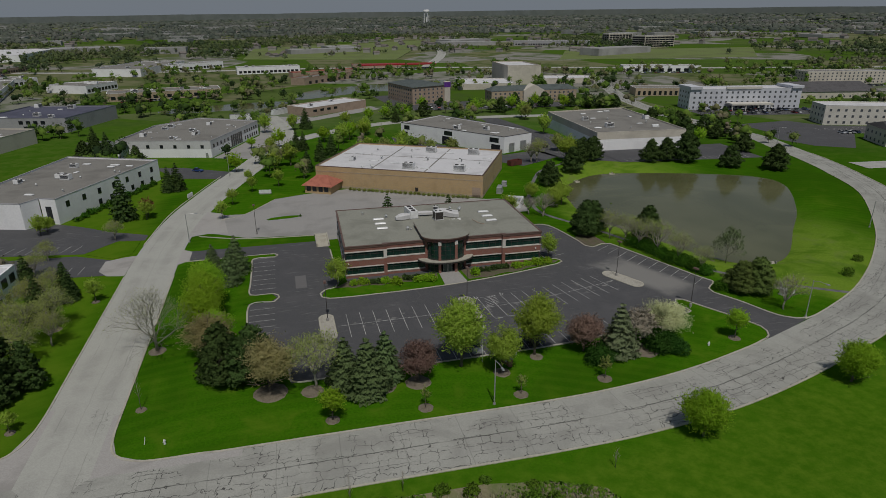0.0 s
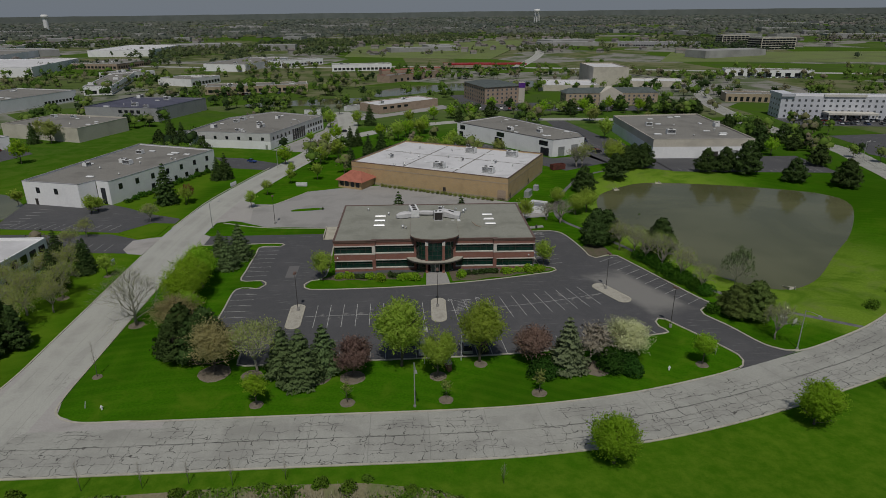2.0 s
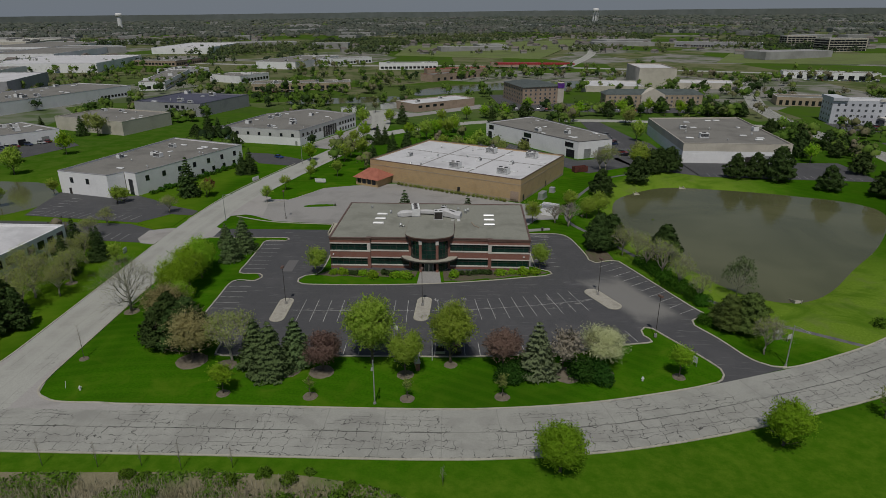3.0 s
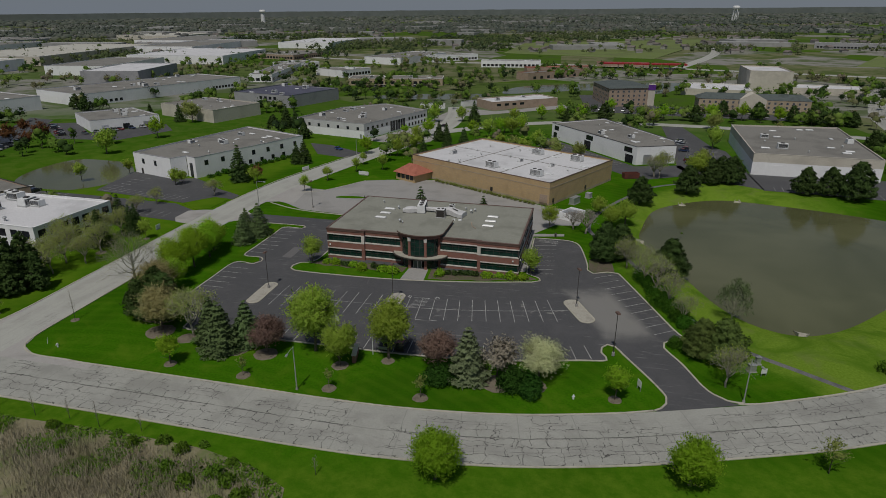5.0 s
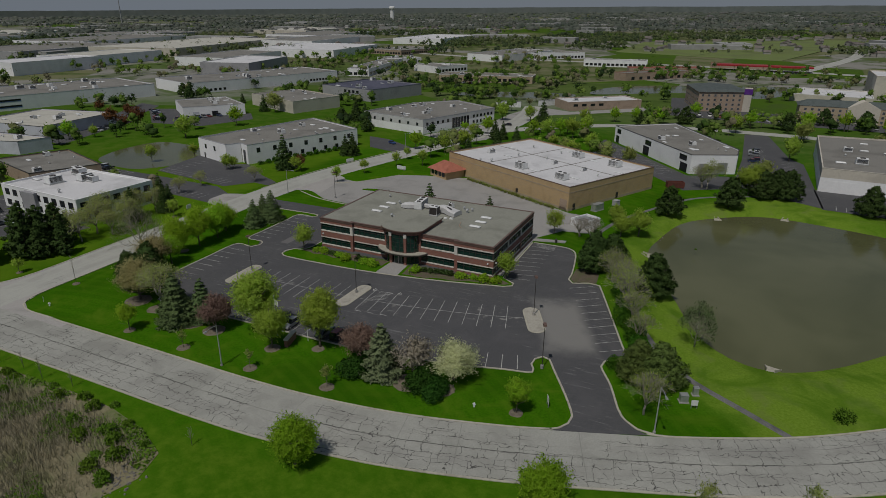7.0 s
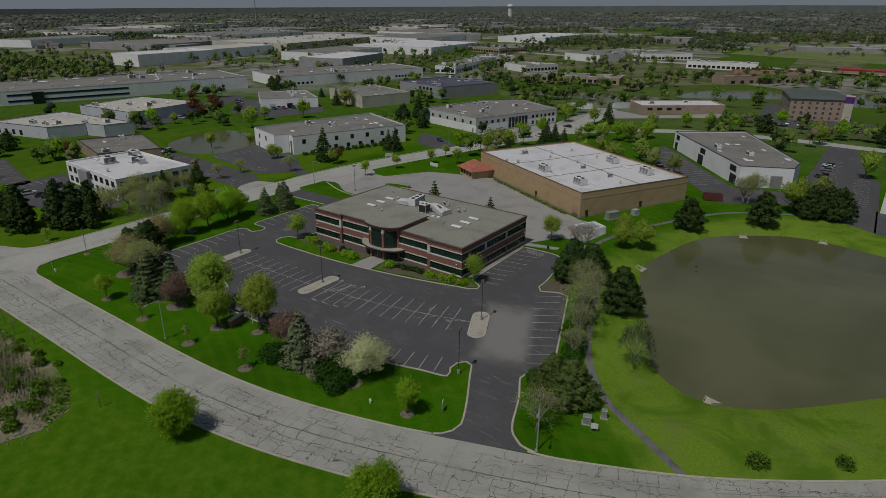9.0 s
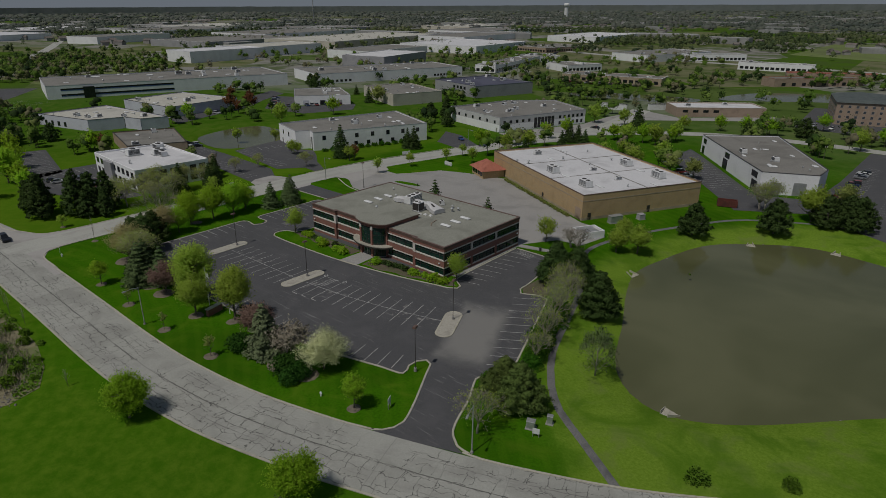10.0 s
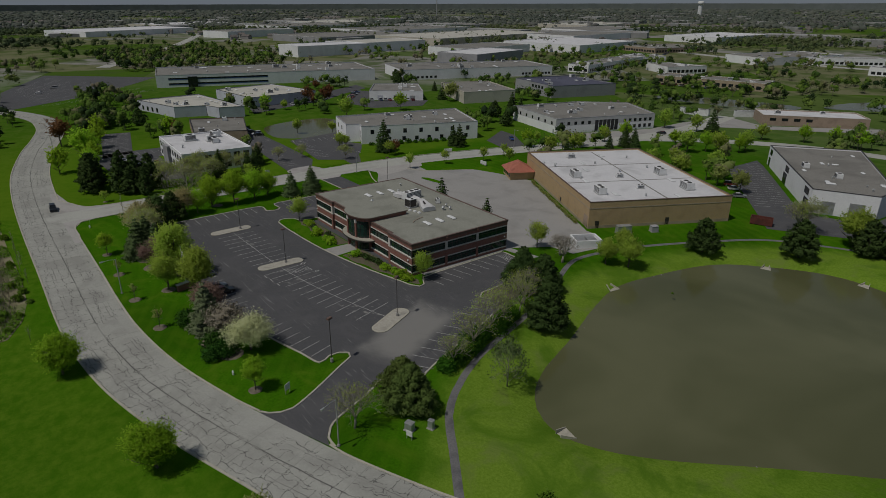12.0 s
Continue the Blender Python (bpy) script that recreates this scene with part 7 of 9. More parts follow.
WH1 = [(-97.8, 205.5), (-76.8, 198.8), (-73.6, 204.2), (-68.4, 201.8), (-47.6, 253), (-82.8, 268.5)]
building("warehouse", "white precast warehouse with square dark windows and a grey roof", WH1, 8.0, WALL_WHITE, ROOF_GREY, WALL_GREY, windows=((0, 0.1, 0.75, 2, 1.3, 4.2, 6.0), (3, 0.02, 0.98, 7, 1.5, 4.4, 6.2), (3, 0.3, 0.95, 6, 1.5, 1.0, 2.6), (4, 0.1, 0.9, 6, 1.5, 4.4, 6.0)), doors=((2, 0.5, 2.0, 5.6, DARK_GLASS), (0, 0.2, 1.1, 2.2, TRIM_DARK)))
roof_clutter(WH1, 7.55, 4, 7, 5, 1, 1.1)
WH2 = [(60.0, 316), (97.5, 262.8), (114.0, 270.2), (114.6, 281.5), (86.2, 336)]
building("warehouse", "white angled warehouse with dark corner windows and grey roof", WH2, 7.6, WALL_WHITE, ROOF_GREY, TRIM_DARK, windows=((0, 0.01, 0.12, 1, 3.6, 4.6, 6.6), (0, 0.42, 0.56, 1, 5.0, 4.6, 6.6), (0, 0.84, 0.99, 1, 5.0, 4.6, 6.6)), doors=((0, 0.05, 3.0, 3.4, DARK_GLASS), (0, 0.47, 5.0, 4.0, DARK_GLASS), (0, 0.93, 5.0, 3.6, DARK_GLASS), (1, 0.28, 3.6, 4.2, METAL), (1, 0.7, 4.0, 4.6, METAL)))
roof_clutter(WH2, 7.15, 2, 8, 5, 2)
WH3 = [(141, 256.5), (186, 253.6), (195, 328), (146.5, 325)]
building("warehouse", "long cream precast warehouse with loading doors and a gravel roof", WH3, 8.5, WALL_CREAM, ROOF_GREY, WALL_CREAM, band=(5.2, WALL_WHITE), doors=((0, 0.14, 11.0, 4.2, WALL_WHITE), (0, 0.42, 7.0, 4.0, WALL_WHITE), (0, 0.62, 3.0, 3.0, TRIM_DARK), (0, 0.8, 4.0, 3.6, METAL)))
roof_clutter(WH3, 8.05, 3, 9, 4, 3, 1.2)
KB = [(-73, 302), (-31.7, 290.5), (-12.5, 345), (-43, 364), (-63, 343)]
building("warehouse", "white and grey banded warehouse with small square windows", KB, 7.5, WALL_PALE, ROOF_GREY, WALL_GREY, band=(3.8, WALL_WHITE), windows=((0, 0.12, 0.98, 6, 1.3, 4.2, 5.6), (1, 0.02, 0.36, 5, 1.4, 4.2, 5.6), (1, 0.38, 0.62, 6, 1.8, 0.6, 5.8), (1, 0.66, 0.98, 6, 1.4, 4.2, 5.6), (1, 0.66, 0.98, 6, 1.4, 1.0, 2.6)), doors=((0, 0.95, 1.1, 2.2, METAL),))
roof_clutter(KB, 7.05, 8, 6, 8, 4, 1.0)
BLUE = [(-162, 393), (-114.5, 380.5), (-99.5, 429.5), (-151, 441)]
building("warehouse", "plain grey warehouse with a dark blue roof", BLUE, 8.0, WALL_GREY, ROOF_DARK, ROOF_DARK, windows=((0, 0.45, 0.78, 4, 2.2, 4.6, 6.4), (0, 0.5, 0.74, 3, 2.2, 1.0, 3.4)))
roof_clutter(BLUE, 7.55, 4, 2, 2, 5, 1.3)
BEIGE = [(-178, 335), (-131, 316), (-120.4, 351), (-165, 368)]
building("warehouse", "low beige warehouse with a gravel roof", BEIGE, 7.2, WALL_CREAM, ROOF_GREY, WALL_CREAM)
roof_clutter(BEIGE, 6.75, 3, 4, 3, 6)
LONG = [(-304, 372), (-252, 354), (-211, 488), (-262, 505)]
building("warehouse", "long white warehouse with ribbon windows at one corner", LONG, 8.0, WALL_WHITE, ROOF_GREY, WALL_GREY, windows=((1, 0.0, 0.22, 8, 2.0, 1.2, 2.8), (1, 0.78, 0.99, 9, 2.0, 1.2, 2.8), (0, 0.75, 0.99, 4, 2.0, 1.2, 2.8)))
roof_clutter(LONG, 7.55, 6, 8, 6, 7, 1.4)
SMALL = [(-206, 297), (-178, 275.5), (-156.5, 303), (-189, 323)]
building("shop", "small white shop with a grey roof and service doors", SMALL, 6.0, WALL_WHITE, ROOF_GREY, WALL_GREY, doors=((1, 0.2, 3.4, 3.0, WALL_BLUE), (1, 0.5, 3.4, 3.0, DARK_GLASS), (1, 0.8, 3.4, 3.0, METAL)))
roof_clutter(SMALL, 5.55, 3, 3, 1, 8, 1.3)
B3 = [(-240, 198), (-192, 201), (-199, 248), (-246, 238)]
building("warehouse", "blue-grey warehouse with a pale roof and dark eaves", B3, 5.8, WALL_BLUE, surface("pale_roof", (0.42, 0.41, 0.36), (0.50, 0.49, 0.44), (0.35, 0.34, 0.30), 2.5, 0.1), TRIM_DARK)
roof_clutter(B3, 5.35, 4, 5, 3, 9, 1.2)
B2 = [(-222, 146), (-184, 155), (-180, 171), (-169, 174), (-166, 187), (-226, 182)]
building("warehouse", "lavender-grey office warehouse with arched dark windows", B2, 5.6, WALL_BLUE, bpy.data.materials["pale_roof"], TRIM_DARK, windows=((0, 0.08, 0.6, 4, 1.8, 0.8, 3.0),))
roof_clutter(B2, 5.15, 5, 5, 4, 10)
STRIPE_B = [(-312, 181), (-268, 338), (-325, 354), (-369, 197)]
sb = building("office_block", "long white office and warehouse with blue window bands", STRIPE_B, 8.6, WALL_WHITE, ROOF_GREY, WALL_GREY)
p, q = Vector(STRIPE_B[0]), Vector(STRIPE_B[1])
for z0, z1 in ((2.0, 3.0), (5.6, 6.6)):
    part("window_band", run(p.lerp(q, 0.05), p.lerp(q, 0.48), 0.05, z0, z1, 0.05), DARK_GLASS, sb)
    part("blue_band", run(p.lerp(q, 0.05), p.lerp(q, 0.48), 0.05, z0 - 0.5, z0 - 0.02, 0.06), surface("blue_trim", (0.05, 0.09, 0.24), (0.07, 0.12, 0.30), None), sb)
part("portico", run(p.lerp(q, 0.13), p.lerp(q, 0.17), 0.5, 0.0, 7.4, 2.0), DARK_GLASS, sb)
roof_clutter(STRIPE_B, 8.15, 8, 16, 6, 11, 1.5)
LB = [(-101, 124.5), (-63, 121.8), (-61, 147.5), (-98, 149)]
lb = building("office_block", "two-storey white and grey office with a white roof", LB, 7.4, WALL_WHITE, ROOF_WHITE, WALL_WHITE, windows=((0, 0.02, 0.98, 9, 2.2, 0.9, 2.7), (0, 0.02, 0.98, 9, 2.2, 4.3, 6.2), (1, 0.02, 0.98, 7, 2.2, 0.9, 2.7), (1, 0.02, 0.98, 7, 2.2, 4.3, 6.2), (3, 0.02, 0.98, 6, 2.2, 0.9, 2.7), (3, 0.02, 0.98, 6, 2.2, 4.3, 6.2)))
part("entrance_bay", Build().box(-88, 122.0, 0, -82, 124.6, 7.0), WALL_GREY, lb)
roof_clutter(LB, 6.95, 5, 1, 2, 12, 1.4)
BR = [(-150, 152), (-116, 143), (-106, 164), (-140, 176)]
building("office_block", "low brown brick office with a grey roof", BR, 4.6, WALL_BROWN, ROOF_GREY, TRIM_DARK)
roof_clutter(BR, 4.15, 2, 1, 3, 13)
BK = [(17.5, 401), (58, 433.5), (45, 451), (4.5, 418)]
building("shop", "long low red-brick shop with a flat grey roof", BK, 5.4, WALL_BROWN, ROOF_WHITE, WALL_CREAM, windows=((0, 0.04, 0.5, 4, 3.0, 2.6, 4.0),))
roof_clutter(BK, 4.95, 2, 0, 2, 14)
tr = building("trailer", "plain white storage trailer behind the brick shop", [(-4, 414), (5, 424), (2.8, 426), (-6.2, 416)], 3.4, METAL_WHITE, METAL_WHITE, category="trailer", parapet=0.1)
building("trailer", "white semi-trailer parked on the paved lot", [(-30, 398), (-14, 402), (-14.6, 404.6), (-30.6, 400.6)], 3.6, METAL_WHITE, METAL_WHITE, category="trailer", parapet=0.1)


def hotel(label, poly, h, floors, wall, roof, bays, rise=0.0, trim=None):
    """A hotel block: rows of windows on each face and a flat or hipped roof."""
    poly = ccw(poly)
    wins = []
    for e in range(4):
        long = (Vector(poly[(e + 1) % 4]) - Vector(poly[e])).length
        k = max(2, round(long / bays))
        for f in range(floors):
            z = 0.9 + f * (h - 0.8) / floors
            wins.append((e, 0.02, 0.98, k, 1.25, z, z + 1.3))
    t = building("hotel", label, poly, h, wall, roof, trim or WALL_WHITE, windows=wins, category="hotel", glass=PALE_GLASS)
    if rise:
        cx, cy = middle(poly)
        big = [(cx + (x - cx) * 1.03, cy + (y - cy) * 1.03) for x, y in poly]
        longest = 0 if (Vector(poly[1]) - Vector(poly[0])).length > (Vector(poly[2]) - Vector(poly[1])).length else 1
        m0 = (Vector(big[longest]) + Vector(big[(longest + 3) % 4])) / 2
        m1 = (Vector(big[longest + 1]) + Vector(big[(longest + 2) % 4])) / 2
        r0, r1 = m0.lerp(m1, 0.08), m1.lerp(m0, 0.08)
        v = [(x, y, h + 0.15) for x, y in big] + [(r0.x, r0.y, h + rise), (r1.x, r1.y, h + rise)]
        a, b2, c, d = longest, longest + 1, (longest + 2) % 4, (longest + 3) % 4
        part("hipped_roof", Build().add(v, [(d, c, b2, a), (a, b2, 5, 4), (b2, c, 5), (c, d, 4, 5), (d, a, 4)]), roof, t)
    return t


ha = hotel("four-storey brown brick hotel with grey roof", [(92, 437), (122, 449), (110, 492), (82, 480)], 12.0, 4, WALL_BROWN, ROOF_GREEN, 4.2, 1.6)
part("sign_tower", Build().box(118.2, 447.0, 0, 122.6, 451.0, 14.6), WALL_CREAM, ha)
part("sign", Build().box(118.0, 446.8, 10.8, 122.8, 446.95, 14.2), PURPLE, ha, "square purple hotel sign")
inn = hotel("three-storey cream and brick inn with a green-grey gabled roof", [(148, 427), (214, 426), (214, 441), (148, 442)], 8.6, 3, WALL_TAN, ROOF_GREEN, 3.6, 3.2)
part("gable", Build().add([(172, 425.4, 0), (188, 425.4, 0), (188, 425.4, 8.8), (180, 425.4, 13.0), (172, 425.4, 8.8), (172, 434, 0), (188, 434, 0), (188, 434, 8.8), (180, 434, 13.0), (172, 434, 8.8)], [(0, 1, 2, 3, 4), (9, 8, 7, 6, 5), (1, 6, 7, 2), (2, 7, 8, 3), (3, 8, 9, 4), (4, 9, 5, 0)]), WALL_CREAM, inn)
tall = building("hotel", "tall windowless cream hotel block with a white roof", [(205, 548), (236, 544), (240, 600), (209, 604)], 17.0, WALL_CREAM, ROOF_WHITE, WALL_TAN, category="hotel", parapet=0.8)
building("hotel", "low white-roofed wing beside the tall hotel", [(236, 546), (290, 540), (292, 566), (238, 574)], 5.0, WALL_CREAM, ROOF_WHITE, WALL_WHITE, category="hotel")
building("shop", "wide white-roofed hall behind the inn", [(150, 520), (200, 514), (206, 560), (160, 566)], 5.0, WALL_CREAM, ROOF_WHITE, WALL_WHITE)
wh = hotel("four-storey white hotel with rows of windows", [(264, 361), (340, 347), (343.5, 364), (267.5, 378)], 13.4, 4, HOTEL_BLUE, ROOF_WHITE, 3.9)
porch = part("entrance_porch", Build().prism([(287, 347.5), (315, 342.4), (316.4, 350.6), (288.4, 355.8)], 3.7, 4.8), HOTEL_PALE, wh)
for x, y in ((288, 348.2), (297, 346.5), (305.6, 344.9), (314.4, 343.3)):
    part("porch_post", Build().box(x - 0.4, y - 0.4, 0, x + 0.4, y + 0.4, 3.72), HOTEL_PALE, porch)
for x, y in ((264, 361), (333, 348.3)):
    part("end_bay", Build().prism([(x - 0.5, y - 0.9), (x + 7.4, y - 2.35), (x + 10.9, y + 16.3), (x + 3.0, y + 17.8)], 13.3, 15.0), HOTEL_BLUE, wh)
part("curved_parapet", Build().prism([(288, 355.9), (312, 351.5), (312.2, 352.6), (288.2, 357.0)], 13.3, 14.7), HOTEL_PALE, wh)
hotel("three-storey cream-white hotel with vertical window strips", [(300.4, 287.4), (348, 268.4), (354.6, 285), (307, 304)], 11.0, 3, HOTEL_PALE, ROOF_WHITE, 4.4)
hotel("cream gabled lodge at the lot's edge", [(286, 247), (277, 227), (303, 215), (312, 235)], 7.6, 2, WALL_CREAM, SHINGLE, 4.0, 3.0)
hotel("wide building with dark hipped shingle roof", [(372, 388), (440, 376), (446, 410), (378, 422)], 5.0, 1, WALL_CREAM, SHINGLE, 5.0, 6.0)
hotel("yellow-cream four-storey lodging block", [(463, 470), (540, 458), (543, 476), (466, 488)], 11.5, 4, WALL_CREAM, ROOF_GREY, 4.4)
building("restaurant", "round-fronted restaurant with tall arched windows", [(272, 440), (309, 429), (314, 446), (277, 457)], 6.0, WALL_TAN, ROOF_GREY, WALL_WHITE, windows=((0, 0.02, 0.98, 9, 2.0, 0.6, 3.6),), category="restaurant")
building("shop", "white strip of shops with dark storefronts", [(377, 640), (458, 614), (464, 632), (383, 658)], 7.0, WALL_WHITE, ROOF_GREY, WALL_WHITE, windows=((0, 0.02, 0.98, 9, 5.0, 0.6, 4.0),))
building("shop", "low red-roofed roadside shop", [(16, 676), (84, 712), (80, 726), (12, 690)], 5.4, WALL_BROWN, ROOF_RED, RED_PAINT)
rb = building("shop", "red-brick roadside shops with red corner roofs", [(24, 598), (78, 658), (66, 668), (12, 608)], 6.6, WALL_BROWN, ROOF_GREY, ROOF_RED, windows=((0, 0.05, 0.95, 8, 3.4, 0.8, 3.2),))
gas = thing("fuel_canopy", "long red flat fuel-station canopy on posts", "canopy")
part("canopy", Build().box(96, 752, 5.0, 188, 768, 6.4), RED_PAINT, gas)
for x in range(100, 188, 14):
    part("post", Build().box(x - 0.3, 759.5, 0, x + 0.3, 760.5, 5.0), METAL_WHITE, gas)
building("shop", "low brick station shop behind the red canopy", [(90, 776), (150, 776), (150, 792), (90, 792)], 5.0, WALL_BROWN, ROOF_GREY, RED_PAINT)
# white and tan low offices to the north-west
for k, (poly, h, wall, label) in enumerate((
    ([(-201, 526), (-232, 656), (-252, 651), (-221, 521)], 7.0, WALL_WHITE, "long white low office with dark square windows"),
    ([(-154, 580), (-190, 600), (-178, 622), (-139, 621)], 6.5, WALL_WHITE, "white two-storey corner office"),
    ([(-125, 518), (-45, 536), (-49, 560), (-130, 544)], 6.0, WALL_TAN, "long tan strip of offices"),
    ([(-191, 752), (-140, 736), (-112, 866), (-166, 880)], 8.0, WALL_WHITE, "long plain white warehouse"),
    ([(-242, 647), (-222, 684), (-250, 700), (-270, 664)], 6.5, WALL_WHITE, "white office with dark windows"),
    ([(-42, 733), (26, 743), (24, 760), (-44, 750)], 7.5, WALL_WHITE, "white office with dark entrance arches"),
    ([(-115, 796), (-64, 846), (-76, 858), (-128, 808)], 7.5, WALL_WHITE, "white office with tall dark windows"),
    ([(-300, 782), (-284, 868), (-340, 880), (-358, 794)], 6.5, WALL_BROWN, "brown brick school block"),
    ([(626, 1000), (694, 1014), (688, 1046), (620, 1032)], 20.0, WALL_CREAM, "dark glass banded office tower"),
    ([(616, 1108), (668, 1112), (666, 1134), (614, 1130)], 19.0, WALL_CREAM, "cream office block with vertical fins"),
    ([(440, 1150), (575, 1104), (582, 1124), (447, 1170)], 9.0, WALL_GREY, "long grey glass office"),
)):
    tall_one = h > 12
    rows = 5 if tall_one else 1
    wins = []
    for e in (0, 1, 3):
        long = (Vector(ccw(poly)[(e + 1) % 4]) - Vector(ccw(poly)[e])).length
        for f in range(rows):
            z = 1.2 + f * (h - 2) / rows
            wins.append((e, 0.02, 0.98, max(2, round(long / (7 if tall_one else 5))), 6.2 if tall_one else 3.2, z, z + (2.6 if tall_one else 2.4)))
    settle(building("office_block", label, poly, h, wall, ROOF_GREY, WALL_WHITE, windows=wins if "plain" not in label else ()), poly)
    if not tall_one:
        roof_clutter(poly, h - 0.45, 3, 3, 2, 40 + k, 1.3)
# far warehouses of the industrial park
rng = random.Random(5)
FAR = [(-640, 760, 130, 300, 12), (-512, 425, 44, 96, 4), (-545, 520, 60, 120, 8), (-430, 600, 60, 130, 10), (-420, 760, 120, 150, 8), (-560, 980, 90, 260, 8), (-340, 520, 50, 90, 14), (-760, 600, 120, 200, 10), (-900, 820, 130, 280, 12), (-1080, 1050, 160, 240, 10), (-700, 1180, 120, 240, 6), (-1250, 780, 140, 260, 20), (-1500, 1000, 160, 300, 25), (-960, 520, 60, 160, 22), (-1180, 360, 110, 240, 26), (-1600, 620, 160, 260, 28), (-400, 1120, 90, 200, 4), (-900, 1400, 140, 260, 8)]
for x, y, w, d, a in FAR:
    m = Matrix.Rotation(radians(a), 2)
    poly = [tuple(Vector((x, y)) + m @ Vector(c)) for c in ((-w / 2, -d / 2), (w / 2, -d / 2), (w / 2, d / 2), (-w / 2, d / 2))]
    settle(building("warehouse", "distant long white warehouse with a pale roof", poly, rng.uniform(9, 12), rng.choice([WALL_WHITE, WALL_WHITE, WALL_CREAM, WALL_GREY]), rng.choice([ROOF_GREY, ROOF_WHITE, bpy.data.materials["pale_roof"]]), WALL_WHITE, group="distant warehouses"), poly)


def water_tower(label, x, y, h, spread, legs=True):
    t = settle(thing("water_tower", label, "water tower"), [(x, y)])
    part("tank", smooth(Build().tube([(x, y, h - 14), (x, y, h - 13), (x, y, h - 9), (x, y, h - 3), (x, y, h - 0.5), (x, y, h)], [spread * 0.45, spread * 0.85, spread, spread, spread * 0.7, 0.4], 20).mesh("tank")), METAL_WHITE, t)
    for k in range(5 if legs else 0):
        a = 2 * math.pi * k / 5
        part("leg", Build().tube([(x + spread * 0.9 * math.cos(a), y + spread * 0.9 * math.sin(a), 0), (x + spread * 0.75 * math.cos(a), y + spread * 0.75 * math.sin(a), h - 12)], [1.4, 1.2], 8), METAL_WHITE, t)
    part("riser", Build().tube([(x, y, 0), (x, y, h - 13)], [2.2, 2.2] if legs else [9.0, 8.4], 14), METAL_WHITE, t)


water_tower("white water tower on legs above far woods", 640, 2720, 60, 13)
water_tower("far white water tower with a flat tank", -1290, 2600, 60, 13, False)
mast = settle(thing("radio_mast", "thin far lattice radio mast", "mast"), [(-1890, 1680)])
part("mast", Build().tube([(-1890, 1680, 0), (-1890, 1680, 130)], [2.2, 0.8], 4), WALL_GREY, mast)
for proto, kind in ((UNIT, "unit"), (HATCH, "hatch"), (VENT, "vent")):
    scatter(proto, USED[kind])

# ---- vehicles ----
def car(label, length=4.6, width=1.82, height=1.5, kind="car", paint=None, boxy=0.0):
    t = thing(kind, label, "car" if kind == "car" else kind, group="parked cars")
    L, W, H = length / 2, width / 2, height
    side = [(-L, 0.35), (-L + 0.05, 0.85), (-L + 0.5, 0.95 + 0.1 * boxy), (L - 1.35, 0.95), (L - 0.15, 0.78), (L, 0.5), (L - 0.05, 0.3)]
    v, f = [], []
    n = len(side)
    for s, k in ((-1, 1.0), (1, 1.0)):
        v += [(x, s * W * (0.94 if z > 0.8 else 1.0), z) for x, z in side]
    f = [tuple(range(n)), tuple(range(2 * n - 1, n - 1, -1))] + [(i, n + i, n + (i + 1) % n, (i + 1) % n) for i in range(n)]
    part("body", Build().add(v, [tuple(reversed(q)) for q in f]), paint or CAR_PAINT, t)
    roof_back, roof_front = -L + (0.35 if boxy else 0.95), L - 2.2
    base = [(-L + 0.15, 0.93), (L - 1.3, 0.93), (roof_front, H), (roof_back, H)]
    v = [(x, s * W * (0.92 if z < 1 else 0.74), z) for s in (-1, 1) for x, z in base]
    part("cabin_glass", Build().add(v, [(3, 2, 1, 0), (4, 5, 6, 7), (0, 1, 5, 4), (1, 2, 6, 5), (2, 3, 7, 6), (3, 0, 4, 7)]), DARK_GLASS, t)
    part("roof", Build().box(roof_back + 0.02, -W * 0.73, H - 0.01, roof_front - 0.02, W * 0.73, H + 0.05, inset=0.06), paint or CAR_PAINT, t)
    for x in (-L + 0.85, L - 0.85):
        for s in (-1, 1):
            w = part("wheel", Build().tube([(x, s * (W - 0.2), 0.33), (x, s * (W + 0.01), 0.33)], [0.33, 0.33], 12), RUBBER, t)
            part("rim", Build().tube([(x, s * (W - 0.02), 0.33), (x, s * (W + 0.025), 0.33)], [0.2, 0.19], 8), METAL, w)
    return t


suv = car("dark station wagon on the concrete road", 4.9, 1.9, 1.72, boxy=1.0, paint=make_paint("black_paint", [(0.012, 0.012, 0.014), (0.012, 0.012, 0.014)]))
suv["group"] = ""
suv.matrix_world = spot(-44.5, 77.0, 0.1, radians(-4), 1, 1, 1)
sedan = car("parked car in a marked bay")
wagon = car("parked sport-utility vehicle in a marked bay", 4.8, 1.9, 1.75, boxy=1.0)
ROWS_OF_CARS = []


def car_row(x0, y0, x1, y1, face, fill, seed, z=0.06):
    """Cars side by side from one end to the other, some bays empty."""
    r = random.Random(seed)
    n = int(math.hypot(x1 - x0, y1 - y0) / 2.8)
    for k in range(n + 1):
        if r.random() < fill:
            s = k / max(1, n)
            ROWS_OF_CARS.append((r.random() < 0.45, spot(x0 + (x1 - x0) * s + r.uniform(-0.2, 0.2), y0 + (y1 - y0) * s + r.uniform(-0.2, 0.2), z, radians(face + (180 if r.random() < 0.5 else 0) + r.uniform(-2, 2)), 1, 1, 1)))


